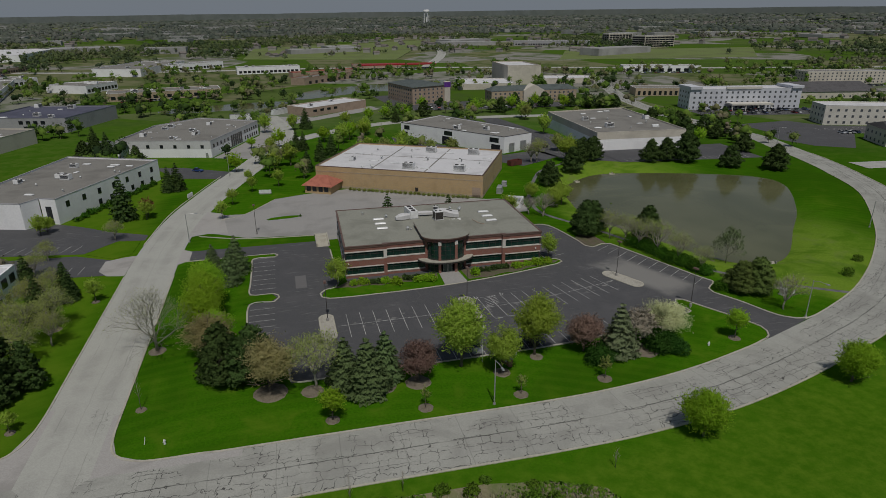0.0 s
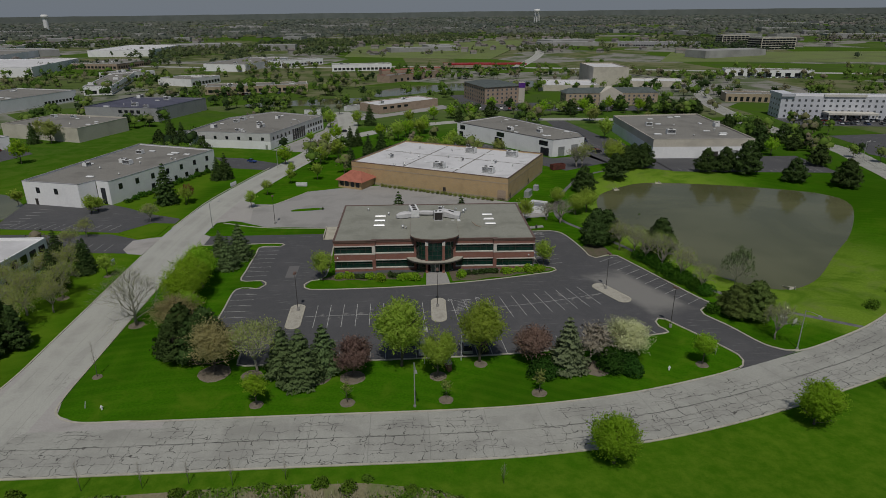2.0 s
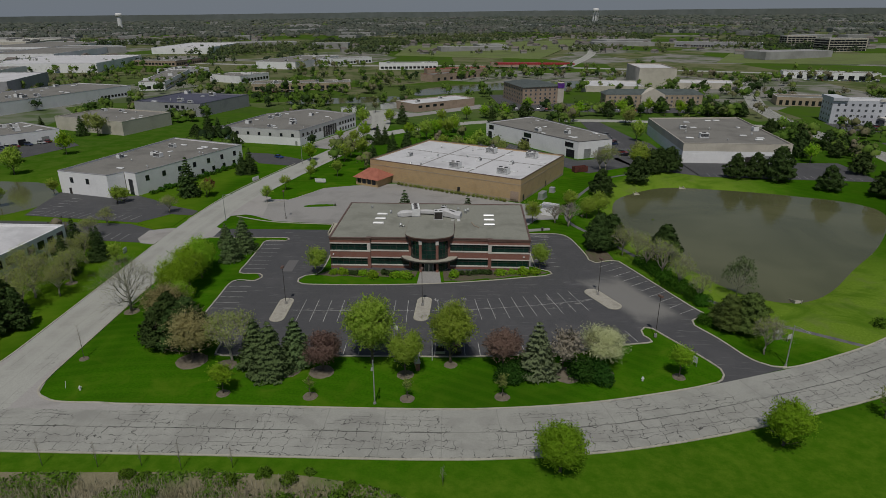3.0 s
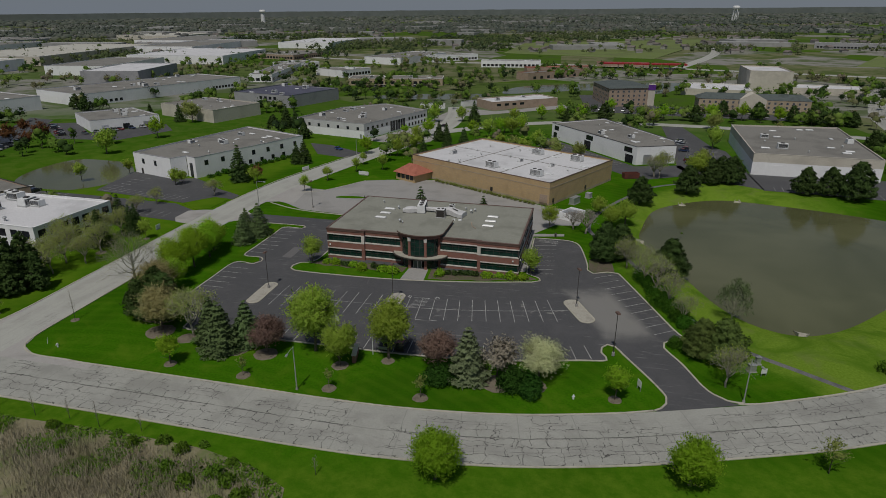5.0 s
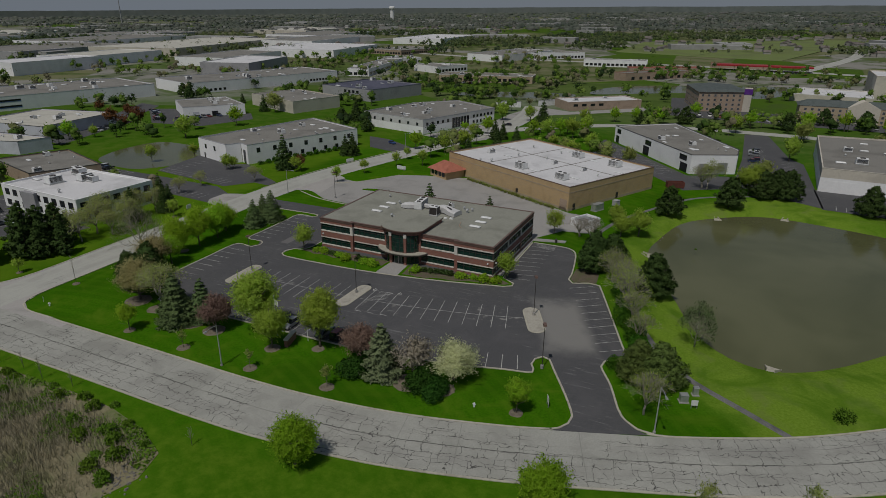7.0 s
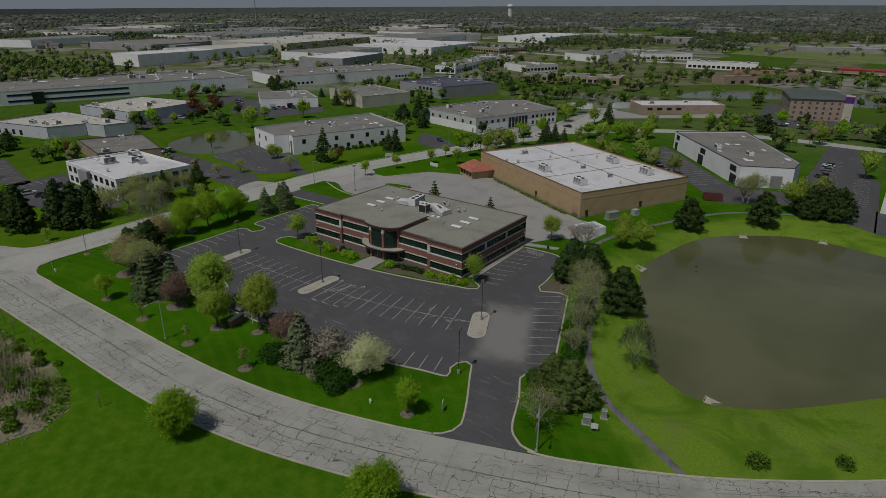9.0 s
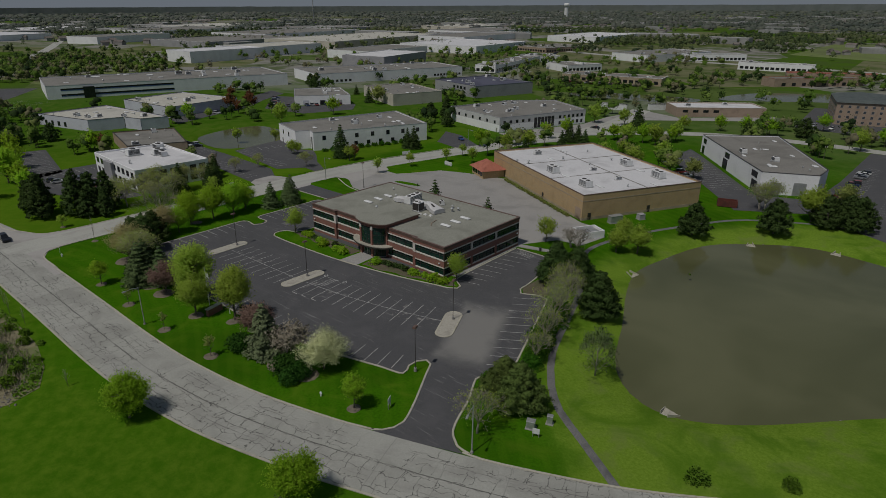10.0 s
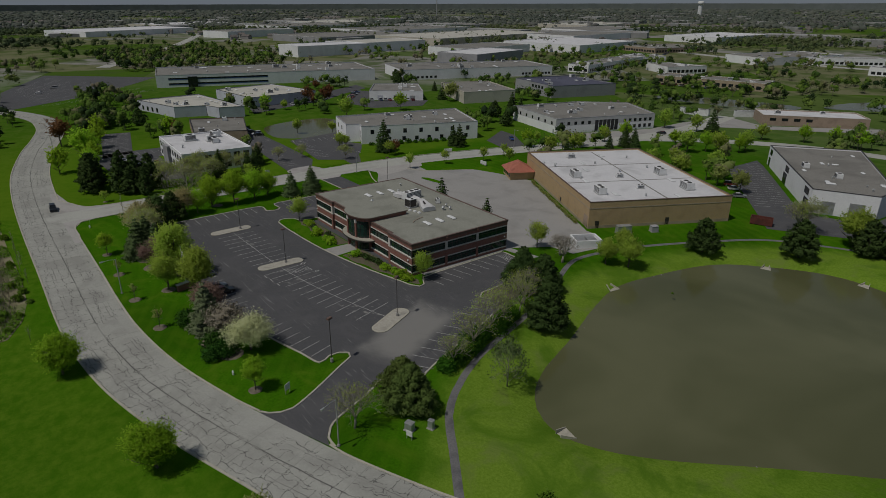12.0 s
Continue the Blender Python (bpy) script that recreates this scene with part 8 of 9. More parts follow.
car_row(31.3, 96.9, 31.4, 96.9, 90, 1.0, 1)
car_row(39.8, 96.9, 42.7, 97.0, 90, 1.0, 2)
car_row(-98, 108, -72, 114, 80, 0.75, 3)
car_row(-96, 117.5, -76, 117.5, 90, 0.7, 4)
car_row(-104, 124, -104, 148, 0, 0.5, 5)
car_row(-140, 172, -104, 172, 90, 0.35, 6)
car_row(-186, 226, -196, 252, 10, 0.6, 7)
car_row(-177, 270, -160, 297, 160, 0.8, 8)
car_row(-216, 290, -186, 264, 40, 0.3, 9)
car_row(120, 262, 122, 318, 0, 0.25, 10)
car_row(266, 352, 340, 338, 80, 0.5, 11)
car_row(268, 340, 340, 326, 80, 0.35, 12)
car_row(288, 262, 366, 254, 85, 0.5, 13)
car_row(86, 420, 138, 412, 85, 0.5, 14)
car_row(150, 412, 228, 405, 85, 0.45, 15)
car_row(390, 622, 448, 602, 75, 0.6, 16)
car_row(-330, 880, -280, 770, 10, 0.5, 17)
car_row(110, 742, 180, 742, 90, 0.4, 18)
car_row(460, 450, 540, 438, 82, 0.6, 19)
car_row(-124, 508, -50, 524, 80, 0.4, 20)
car_row(58, 284, 84, 252, 40, 0.2, 21)
car_row(-2, 300, 0, 360, 0, 0.2, 22)
for q, y in enumerate((106, 122, 138)):
    car_row(-330 - 20 * q, y, -300 - 10 * q, y + 24, 60, 0.06, 30 + q)
scatter(sedan, [m for w, m in ROWS_OF_CARS if not w])
scatter(wagon, [m for w, m in ROWS_OF_CARS if w])
blue = car("blue hatchback parked by the shop", 4.2, 1.75, 1.5, paint=make_paint("blue_paint", [(0.03, 0.07, 0.25), (0.03, 0.07, 0.25)]))
blue.matrix_world = spot(-35, 263.5, 0.06, radians(-30), 1, 1, 1)
ramp = thing("service_ramp", "pale concrete service ramp with a low side wall", "ramp")
part("slab", Build().add([(6.4, 160.8, 0), (9.4, 160.8, 0), (9.4, 170.2, 0), (6.4, 170.2, 0), (6.4, 160.8, 0.1), (9.4, 160.8, 0.1), (9.4, 170.2, 0.75), (6.4, 170.2, 0.75)], [(3, 2, 1, 0), (4, 5, 6, 7), (0, 1, 5, 4), (1, 2, 6, 5), (2, 3, 7, 6), (3, 0, 4, 7)]), KERB, ramp)
part("side_wall", Build().box(6.1, 160.8, 0, 6.4, 170.2, 1.0), KERB, ramp)
part("side_wall", Build().box(9.4, 160.8, 0, 9.7, 170.2, 1.0), KERB, ramp)


# ---- lamps ----
def street_lamp(label, h=8.2, arm=2.4, group=""):
    t = thing("street_lamp", label, "street lamp", group=group)
    part("base", Build().disc(0, 0, 0, 0.3, 0.26, 0.22, 10), CONCRETE, t)
    part("pole", Build().tube([(0, 0, 0.3), (0, 0, h)], [0.12, 0.075], 8), METAL, t)
    part("arm", Build().tube([(0, 0, h - 0.15), (0, -arm * 0.5, h + 0.12), (0, -arm, h + 0.05)], [0.06, 0.05, 0.045], 6), METAL, t)
    part("lamp_head", Build().box(-0.18, -arm - 0.75, h - 0.06, 0.18, -arm, h + 0.14, inset=0.05), METAL, t)
    return t


scatter(street_lamp("grey street lamp with a single arm over the road", group="street lamps"), [spot(x, y, 0, radians(a), 1, 1, 1) for x, y, a in ((29.2, 79.4, 4), (102.4, 91.9, 20), (-28.2, 174.6, 90), (-42.6, 118.0 - 60, 180), (166, 134.6, 45), (-22.0, 252, 75), (232.5, 246, 75), (-120, 88.6, 10))])


def lot_lamp(label, h=8.8):
    t = thing("parking_lamp", label, "lamp post", group="lamps of the parking lot")
    part("base", Build().disc(0, 0, 0, 0.7, 0.3, 0.28, 12), CONCRETE, t)
    part("pole", Build().tube([(0, 0, 0.7), (0, 0, h)], [0.075, 0.055], 6), TRIM_DARK, t)
    part("lamp_head", Build().box(-0.32, -0.55, h - 0.1, 0.32, 0.55, h + 0.2, inset=0.06), TRIM_BROWN, t)
    return t


scatter(lot_lamp("slim bronze lamp post with a box head in the lot"), [spot(x, y, 0.1, radians(a), 1, 1, 1) for x, y, a in ((35.4, 115.4, 0), (75.0, 121.4, 24), (5.4, 115.8, 0), (82.0, 102.2, 20), (-10.0, 176.4, 0))])

# ---- street furniture ----
hyd = thing("fire_hydrant", "small pale fire hydrant on the lawn", "hydrant", group="hydrants")
part("barrel", Build().disc(0, 0, 0, 0.62, 0.17, 0.14, 10), METAL_WHITE, hyd)
part("bonnet", Build().disc(0, 0, 0.62, 0.86, 0.17, 0.06, 10), METAL_WHITE, hyd)
part("nozzle", Build().tube([(-0.28, 0, 0.48), (0.28, 0, 0.48)], [0.08, 0.08], 8), METAL_WHITE, hyd)
scatter(hyd, [spot(75.0, 86.7, 0, 0, 1, 1, 1), spot(-21.2, 82.6, 0, 1, 1, 1, 1)])
mark = thing("marker_post", "thin leaning white utility marker post", "post")
part("post", Build().box(-0.05, -0.03, 0, 0.05, 0.03, 1.4, inset=0.01), METAL_WHITE, mark)
mark.matrix_world = spot(-24.1, 83.2, 0, 0, 1, 1, 1) @ Matrix.Rotation(radians(12), 4, "Y")


def cabinet(label, w, d, h, x, y, a, m=METAL):
    t = thing("utility_cabinet", label, "utility box", group="utility cabinets")
    part("plinth", Build().box(-w / 2 - 0.15, -d / 2 - 0.15, -0.05, w / 2 + 0.15, d / 2 + 0.15, 0.12), CONCRETE, t)
    part("housing", Build().box(-w / 2, -d / 2, 0.12, w / 2, d / 2, h, inset=0.04), m, t)
    part("lid", Build().box(-w / 2 - 0.04, -d / 2 - 0.04, h, w / 2 + 0.04, d / 2 + 0.04, h + 0.07, inset=0.05), m, t)
    t.matrix_world = spot(x, y, 0, radians(a), 1, 1, 1)
    return t


cabinet("grey utility cabinet on the grass by the path", 1.3, 1.0, 1.4, 105.9, 102.2, 20)
cabinet("pale pedestal box on the grass by the path", 0.9, 0.7, 1.5, 107.6, 105.0, 20)
cabinet("grey generator housing beside the tan warehouse", 4.2, 1.8, 2.2, 73.4, 200.6, 62)
cabinet("green-grey transformer box beside the tan warehouse", 2.0, 1.7, 1.7, 78.0, 208.6, 62, WALL_GREY)
sign = thing("post_sign", "small white sign on two posts at the driveway", "sign")
part("panel", Build().box(-0.6, -0.04, 0.7, 0.6, 0.04, 1.9), METAL_WHITE, sign)
for x in (-0.5, 0.5):
    part("post", Build().box(x - 0.05, -0.05, 0, x + 0.05, 0.05, 0.75), METAL, sign)
sign.matrix_world = spot(85.8, 91.8, 0, radians(115), 1, 1, 1)
sign2 = copy_thing(sign, spot(107.6, 100.9, 0, radians(20), 0.9, 0.9, 0.8))
tagged(sign2, "low grey sign board near the utility boxes")
monument = thing("monument_sign", "low dark red-brick entrance sign with a pale cap", "sign")
part("base", Build().box(-1.9, -0.35, 0, 1.9, 0.35, 1.5), BRICK, monument)
part("cap", Build().box(-2.0, -0.45, 1.5, 2.0, 0.45, 1.68), BAND, monument)
for k in range(2):
    part("writing_bar", Build().box(-1.2, -0.385, 0.95 - 0.42 * k, 1.2, -0.352, 1.15 - 0.42 * k), BAND, monument)
monument.matrix_world = spot(35.4, 91.2, 0, radians(-78), 1, 1, 1)
flag = thing("flagpole", "white flagpole with a limp pale flag", "flagpole")
part("pole", Build().tube([(0, 0, 0), (0, 0, 8.6)], [0.07, 0.04], 6), METAL_WHITE, flag)
part("ball", Build().disc(0, 0, 8.6, 8.75, 0.09, 0.03, 8), METAL_WHITE, flag)
part("flag", Build().add([(0.05, 0, 6.7), (0.35, 0.15, 6.4), (0.7, -0.05, 6.3), (0.7, 0, 7.2), (0.35, 0.2, 7.6), (0.05, 0, 8.0), (0.05, 0.03, 6.7), (0.35, 0.18, 6.4), (0.7, -0.02, 6.3), (0.7, 0.03, 7.2), (0.35, 0.23, 7.6), (0.05, 0.03, 8.0)], [(0, 1, 4, 5), (1, 2, 3, 4), (11, 10, 7, 6), (10, 9, 8, 7), (2, 8, 9, 3), (0, 6, 7, 1), (1, 7, 8, 2)]), METAL_WHITE, flag, "pale grey flag")
flag.matrix_world = spot(31.4, 92.4, 0, 0.4, 1, 1, 1)
flag_two = copy_thing(flag, spot(38.2, 93.0, 0, -0.3, 1, 1, 0.92))
tagged(flag_two, "white flagpole with a small pale flag by the entrance sign")
park_sign = thing("warehouse_sign", "low white sign board on the warehouse lawn", "sign", group="warehouse signs")
part("panel", Build().box(-1.8, -0.12, 0.35, 1.8, 0.12, 1.5), METAL_WHITE, park_sign)
part("base", Build().box(-1.6, -0.2, 0, 1.6, 0.2, 0.35), CONCRETE, park_sign)
scatter(park_sign, [spot(-33.5, 223.5, 0, radians(70), 1, 1, 1), spot(-8.0, 221.0, 0, radians(-10), 1.2, 1.2, 1), spot(-45.5, 146.5, 0, radians(90), 0.5, 0.5, 1)])
pen = thing("dumpster_enclosure", "white walled dumpster enclosure on the concrete yard", "enclosure")
for x0, y0, x1, y1 in ((-3.6, -2.6, 3.6, -2.3), (-3.6, 2.3, 3.6, 2.6), (-3.6, -2.3, -3.3, 2.3), (3.3, -2.3, 3.6, 2.3)):
    part("wall", Build().box(x0, y0, 0, x1, y1, 2.1), WALL_WHITE, pen)
part("container", Build().box(-2.6, -1.6, 0.1, -0.4, 1.6, 1.7, inset=-0.12), METAL, pen)
part("container", Build().box(0.4, -1.6, 0.1, 2.6, 1.6, 1.7, inset=-0.12), METAL, pen)
pen.matrix_world = spot(72.8, 184.6, 0.05, radians(60), 1, 1, 1)
skip = thing("dumpster", "open rust-red dumpster behind the tan warehouse", "dumpster")
part("tub", Build().box(-3.0, -1.3, 0.15, 3.0, 1.3, 0.5).box(-3.0, -1.3, 0.5, 3.0, -1.15, 2.2).box(-3.0, 1.15, 0.5, 3.0, 1.3, 2.2).box(-3.0, -1.15, 0.5, -2.85, 1.15, 2.2).box(2.85, -1.15, 0.5, 3.0, 1.15, 2.2), RUST, skip)
part("skid", Build().box(-2.8, -0.9, 0, 2.8, -0.7, 0.15).box(-2.8, 0.7, 0, 2.8, 0.9, 0.15), TRIM_DARK, skip)
skip.matrix_world = spot(94.0, 239.6, 0.05, radians(20), 1, 1, 1)
bin_ = thing("litter_bin", "small black litter bin on the office lawn", "bin")
part("barrel", Build().disc(0, 0, 0, 0.95, 0.3, 0.33, 10), TRIM_DARK, bin_)
part("lid", Build().disc(0, 0, 0.95, 1.1, 0.35, 0.2, 10), TRIM_DARK, bin_)
bin_.matrix_world = spot(68.6, 166.0, 0, 0, 1, 1, 1)


# ---- pond edge ----
def outfall(x, y, turn, s=1.0):
    t = thing("outfall", "flared concrete pipe outfall at the pond edge", "outfall", spot(x, y, POND_LEVEL - 0.1, radians(turn), s, s, s), "pond outfalls")
    part("apron", Build().add([(-0.7, 1.6, 0), (0.7, 1.6, 0), (1.6, -1.2, 0), (-1.6, -1.2, 0), (-0.7, 1.6, 0.3), (0.7, 1.6, 0.3), (1.6, -1.2, 0.2), (-1.6, -1.2, 0.2)], [(3, 2, 1, 0), (4, 5, 6, 7), (0, 1, 5, 4), (1, 2, 6, 5), (2, 3, 7, 6), (3, 0, 4, 7)]), KERB, t)
    for q in (-1, 1):
        part("wing_wall", Build().add([(q * 0.7, 1.6, 0.2), (q * 0.85, 1.6, 0.2), (q * 1.75, -1.2, 0.1), (q * 1.6, -1.2, 0.1), (q * 0.7, 1.6, 1.2), (q * 0.85, 1.6, 1.2), (q * 1.75, -1.2, 0.35), (q * 1.6, -1.2, 0.35)], [(0, 1, 2, 3), (7, 6, 5, 4), (0, 4, 5, 1), (1, 5, 6, 2), (2, 6, 7, 3), (3, 7, 4, 0)]), KERB, t)


outfall(120.2, 121.6, 165, 0.85)
outfall(92.4, 170.4, 80, 0.8)
outfall(109.0, 211.4, 20, 0.7)
outfall(128.6, 219.6, -5, 0.7)
outfall(186.6, 196.0, -70, 0.8)
rng = np.random.default_rng(8)
b = Build()
for k, (x, y) in enumerate(POND):
    for j in range(2):
        px, py = x + rng.normal() * 0.5, y + rng.normal() * 0.5
        if rng.random() < 0.25:
            r = rng.uniform(0.08, 0.24)
            b.disc(px, py, POND_LEVEL - 0.1, POND_LEVEL + r * 0.6, r, r * 0.6, 6, 0.25, random.Random(k))
tagged(part("shore_stones", b, STONE), "scattered small stones along the pond edge", "stones", kind="stuff")

# ---- reed field south of the road ----
REEDS = [(-110, 60), (-60, 62.5), (-14, 62.6), (8, 63.0), (22, 62.4), (31, 60.5), (37.5, 57.5), (39.0, 52.5), (36.5, 45.5), (34, 30), (24, 10), (-110, 0)]
structure("reed_ground", Build().prism(ccw(REEDS), -0.1, 0.05), REED_FLOOR, "brown litter under last year's reeds", "ground")
rng = np.random.default_rng(12)
px, py = rng.uniform(-90, 37, 110000), rng.uniform(22, 62, 110000)
d = shore_distance(REEDS, px, py)
tuft = np.array([noise.noise((x * 0.09, y * 0.09, 0.3)) for x, y in zip(px, py)])
ok = (d < -1.5 - 5.0 * rng.random(len(px)) ** 1.5) & (tuft > -0.35 + 0.5 * rng.random(len(px)) - 0.25) & (py > 30)
px, py = px[ok], py[ok]
n = len(px)
h = rng.uniform(0.7, 1.7, n)
a = rng.uniform(0, 2 * np.pi, n)
w = rng.uniform(0.03, 0.08, n)
dx, dy = np.cos(a) * w, np.sin(a) * w
lean = rng.normal(size=(n, 2)) * 0.35
v = np.stack([np.stack([px - dx, py - dy, np.zeros(n)], 1), np.stack([px + dx, py + dy, np.zeros(n)], 1), np.stack([px + lean[:, 0] + dx * 0.3, py + lean[:, 1] + dy * 0.3, h], 1)], 1).reshape(-1, 3)
tagged(part("reed_bed", np_mesh("reed_bed", v, np.arange(3 * n).reshape(-1, 3)), REED), "dense stand of dry tan reeds beside the road", "reeds", kind="stuff")
# green weeds creeping in from the edges
gx, gy = rng.uniform(-60, 39, 60000), rng.uniform(28, 63, 60000)
gd = shore_distance(REEDS, gx, gy)
patchy = np.array([noise.noise((x * 0.16, y * 0.16, 4.3)) for x, y in zip(gx, gy)])
ok = (gd < -0.1) & (gd > -4.5 - 7.0 * np.clip(patchy + 0.2, 0, 1) - 6.0 * (gx > 18)) & (patchy > -0.25 + 0.3 * rng.random(len(gx)))
gx, gy = gx[ok], gy[ok]
n = len(gx)
q = np.stack([gx, gy, rng.uniform(0.05, 0.5, n)], 1)
tagged(part("weed_patches", np_mesh("weed_patches", *blades(q, rng.normal(size=(n, 3)) + np.array([0, 0, 0.5]), rng.normal(size=(n, 3)) * 0.4 + np.array([0, 0, 1.0]), np.full(n, 0.34), rng, 1.6, 0.8)), LEAF_WEED), "low green weeds growing through the reed edge", "weeds", kind="stuff")
b = Build()
for k in range(150):
    s = rng.uniform(0, 1)
    x, y = 37.6 - 5 * s ** 1.4 + rng.normal() * 0.9, 50 + 8.5 * s + rng.normal() * 0.8
    if k % 3 == 0:
        x, y = 37.5 + rng.normal() * 1.2, rng.uniform(44, 54)
    r = rng.uniform(0.08, 0.30)
    b.disc(x, y, -0.1, r * 0.8, r, r * 0.55, 6, 0.3, random.Random(k))
tagged(part("riprap", b, STONE), "grey broken stones edging the reed field", "stones", kind="stuff")
EDGE_WEEDS = []
r = random.Random(9)
while len(EDGE_WEEDS) < 22:
    x, y, s = r.uniform(-40, 38), r.uniform(42, 63), r.uniform(0.5, 1.5)
    if -7.5 < shore_distance(REEDS, np.array([x]), np.array([y]))[0] < 0.5:
        EDGE_WEEDS.append(spot(x, y, 0, r.uniform(0, 6), s * r.uniform(0.9, 1.5), s, s * r.uniform(0.5, 1.0)))
weeds = bush(140, "leafy green weed shrub at the edge of the reeds", LEAF_WEED, 1.0, 1.0, 700, 0.16, group="weeds at the reeds")
r = random.Random(3)
scatter(weeds, [spot(x, y, 0, r.uniform(0, 6), s, s, s * r.uniform(0.8, 1.3)) for x, y, s in ((16, 62.6, 1.3), (19.5, 61.2, 1.5), (22, 62.8, 1.0), (12, 60.8, 1.2), (27, 58.0, 1.8), (30, 56.5, 1.6), (33, 54.0, 1.8), (31, 51.0, 1.7), (35, 50.0, 1.5), (24, 55.0, 1.6), (8, 62.4, 1.0), (-3, 61.6, 1.2), (28, 60.6, 1.1), (34.5, 57.6, 1.0), (20, 57, 1.3), (-24, 62.6, 1.3), (2, 58, 1.2))] + EDGE_WEEDS)
sap = whip(142, "thin bare roadside whip among reeds", 4.0)
scatter(sap, [spot(x, y, 0, x, 1, 1, s) for x, y, s in ((-8, 63.8, 1.1), (-2, 64.2, 0.9), (4, 63.4, 1.2), (11, 63.9, 0.9), (-16, 64.0, 1.2), (40.6, 60.8, 0.8))])

# ---- distant woods ----
FIELDS = ([(-46, 978), (167, 906), (337, 1403), (-36, 1236)], [(388, 832), (670, 775), (798, 939), (475, 997)], [(-420, 205), (-350, 215), (-400, 300), (-470, 290)])
CLEAR = FIELDS + ([(-90, 780), (250, 740), (260, 920), (-80, 985)], [(330, 700), (760, 620), (820, 800), (380, 850)])
KEEP_OUT = [ccw(p) for p in LOTS.values()] + [TAN, WH1, WH2, WH3, KB, BLUE, BEIGE, LONG, SMALL, B3, B2, STRIPE_B, LB, BR, BK]


BALL = [(0, 0, 1), (0.894, 0, 0.447), (0.276, 0.851, 0.447), (-0.724, 0.526, 0.447), (-0.724, -0.526, 0.447), (0.276, -0.851, 0.447), (0.724, 0.526, -0.447), (-0.276, 0.851, -0.447), (-0.894, 0, -0.447), (-0.276, -0.851, -0.447), (0.724, -0.526, -0.447)]
BALL_FACES = [(0, 1, 2), (0, 2, 3), (0, 3, 4), (0, 4, 5), (0, 5, 1), (1, 6, 2), (2, 7, 3), (3, 8, 4), (4, 9, 5), (5, 10, 1), (2, 6, 7), (3, 7, 8), (4, 8, 9), (5, 9, 10), (1, 10, 6)]


def clump_tree(rng, out, x, y, h, r, kind, clumps, leaves, size):
    """A crown of uneven clumps, each fringed with leaves; out gathers points, triangles, leaf centres and kinds."""
    pts, tris, kinds, cs, ns, ss, ck = out
    ball, z0 = np.array(BALL), float(land(x, y))
    for j in range(clumps):
        d = rng.normal(size=3)
        d /= np.linalg.norm(d)
        c = np.array([x, y, z0 + h * 0.58]) + d * np.array([r, r, h * 0.36]) * rng.uniform(0.25, 0.72) * (clumps > 1)
        q = (r * 0.46 if clumps > 1 else r) * rng.uniform(0.65, 1.25)
        a = rng.uniform(0, 6.28)
        turn = np.array([[math.cos(a), -math.sin(a), 0], [math.sin(a), math.cos(a), 0], [0, 0, 1]])
        v = (ball * rng.uniform(0.75, 1.2, (len(ball), 1))) @ turn.T * np.array([q, q, q * (0.85 if clumps > 1 else 0.36 * h / r)]) + c
        tris.append(np.array(BALL_FACES) + len(pts) * len(BALL))
        pts.append(v)
        k = min(1.0, max(0.0, kind + rng.normal() * 0.05))
        kinds.append(np.full(len(v), k))
        if leaves:
            e = rng.normal(size=(leaves, 3))
            e /= np.linalg.norm(e, axis=1, keepdims=True)
            cs.append(c + e * np.array([q, q, q * 1.15]) * rng.uniform(0.8, 1.75, (leaves, 1)))
            ns.append(e + 0.5 * rng.normal(size=e.shape) + np.array([0, 0, 0.3]))
            ss.append(np.full(leaves, size))
            ck.append(np.full(leaves * 4, k))


def clump_object(name, label, category, out, material, rng):
    pts, tris, kinds, cs, ns, ss, ck = out
    v, f = np.concatenate(pts), [tuple(t) for t in np.concatenate(tris).tolist()]
    k = np.concatenate(kinds)
    if cs:
        v2, f2 = cards(np.concatenate(cs), np.concatenate(ns), np.concatenate(ss), rng)
        f += [tuple(q) for q in (f2 + len(v)).tolist()]
        v, k = np.concatenate([v, v2]), np.concatenate([k, np.concatenate(ck)])
    me = bpy.data.meshes.new(name)
    me.from_pydata(v.tolist(), [], f)
    me.polygons.foreach_set("use_smooth", [True] * len(f))
    me.attributes.new("kind_of_tree", "FLOAT", "POINT").data.foreach_set("value", k.astype(np.float32))
    return tagged(part(name, me, material), label, category, kind="stuff")


def woods(name, label, count, r0, r1, clumps, leaves, size, tree_r, tree_h, seed, thresh, scale, material):
    """Crowns gathered in irregular woods and tree lines."""
    rng = np.random.default_rng(seed)
    out = tuple([] for _ in range(7))
    made = tries = 0
    while made < count and tries < count * 60:
        tries += 1
        rad = math.sqrt(rng.uniform(r0 * r0, r1 * r1))
        a = radians(rng.uniform(-62, 98))
        x, y = 30 - rad * math.sin(a), 60 + rad * math.cos(a)
        f = noise.noise((x * scale, y * scale, seed * 3.1)) + 0.5 * noise.noise((x * scale * 3.3, y * scale * 3.3, seed + 9.0))
        if f < thresh + rng.uniform(-0.12, 0.12):
            continue
        if rad < 1500 and (any(inside(q, x, y) for q in CLEAR) and rng.random() < 0.95 or rad < 900 and any(inside(q, x, y) for q in KEEP_OUT)):
            continue
        made += 1
        base = 0.46 + 0.5 * noise.noise((x * 0.004, y * 0.004, 7.0)) + rng.normal() * (0.16 if rad < 760 else 0.09)
        clump_tree(rng, out, x, y, tree_h * rng.uniform(0.65, 1.3), tree_r * rng.uniform(0.7, 1.25), base, clumps, leaves, size)
    clump_object(name, label, "woods", out, material, rng)


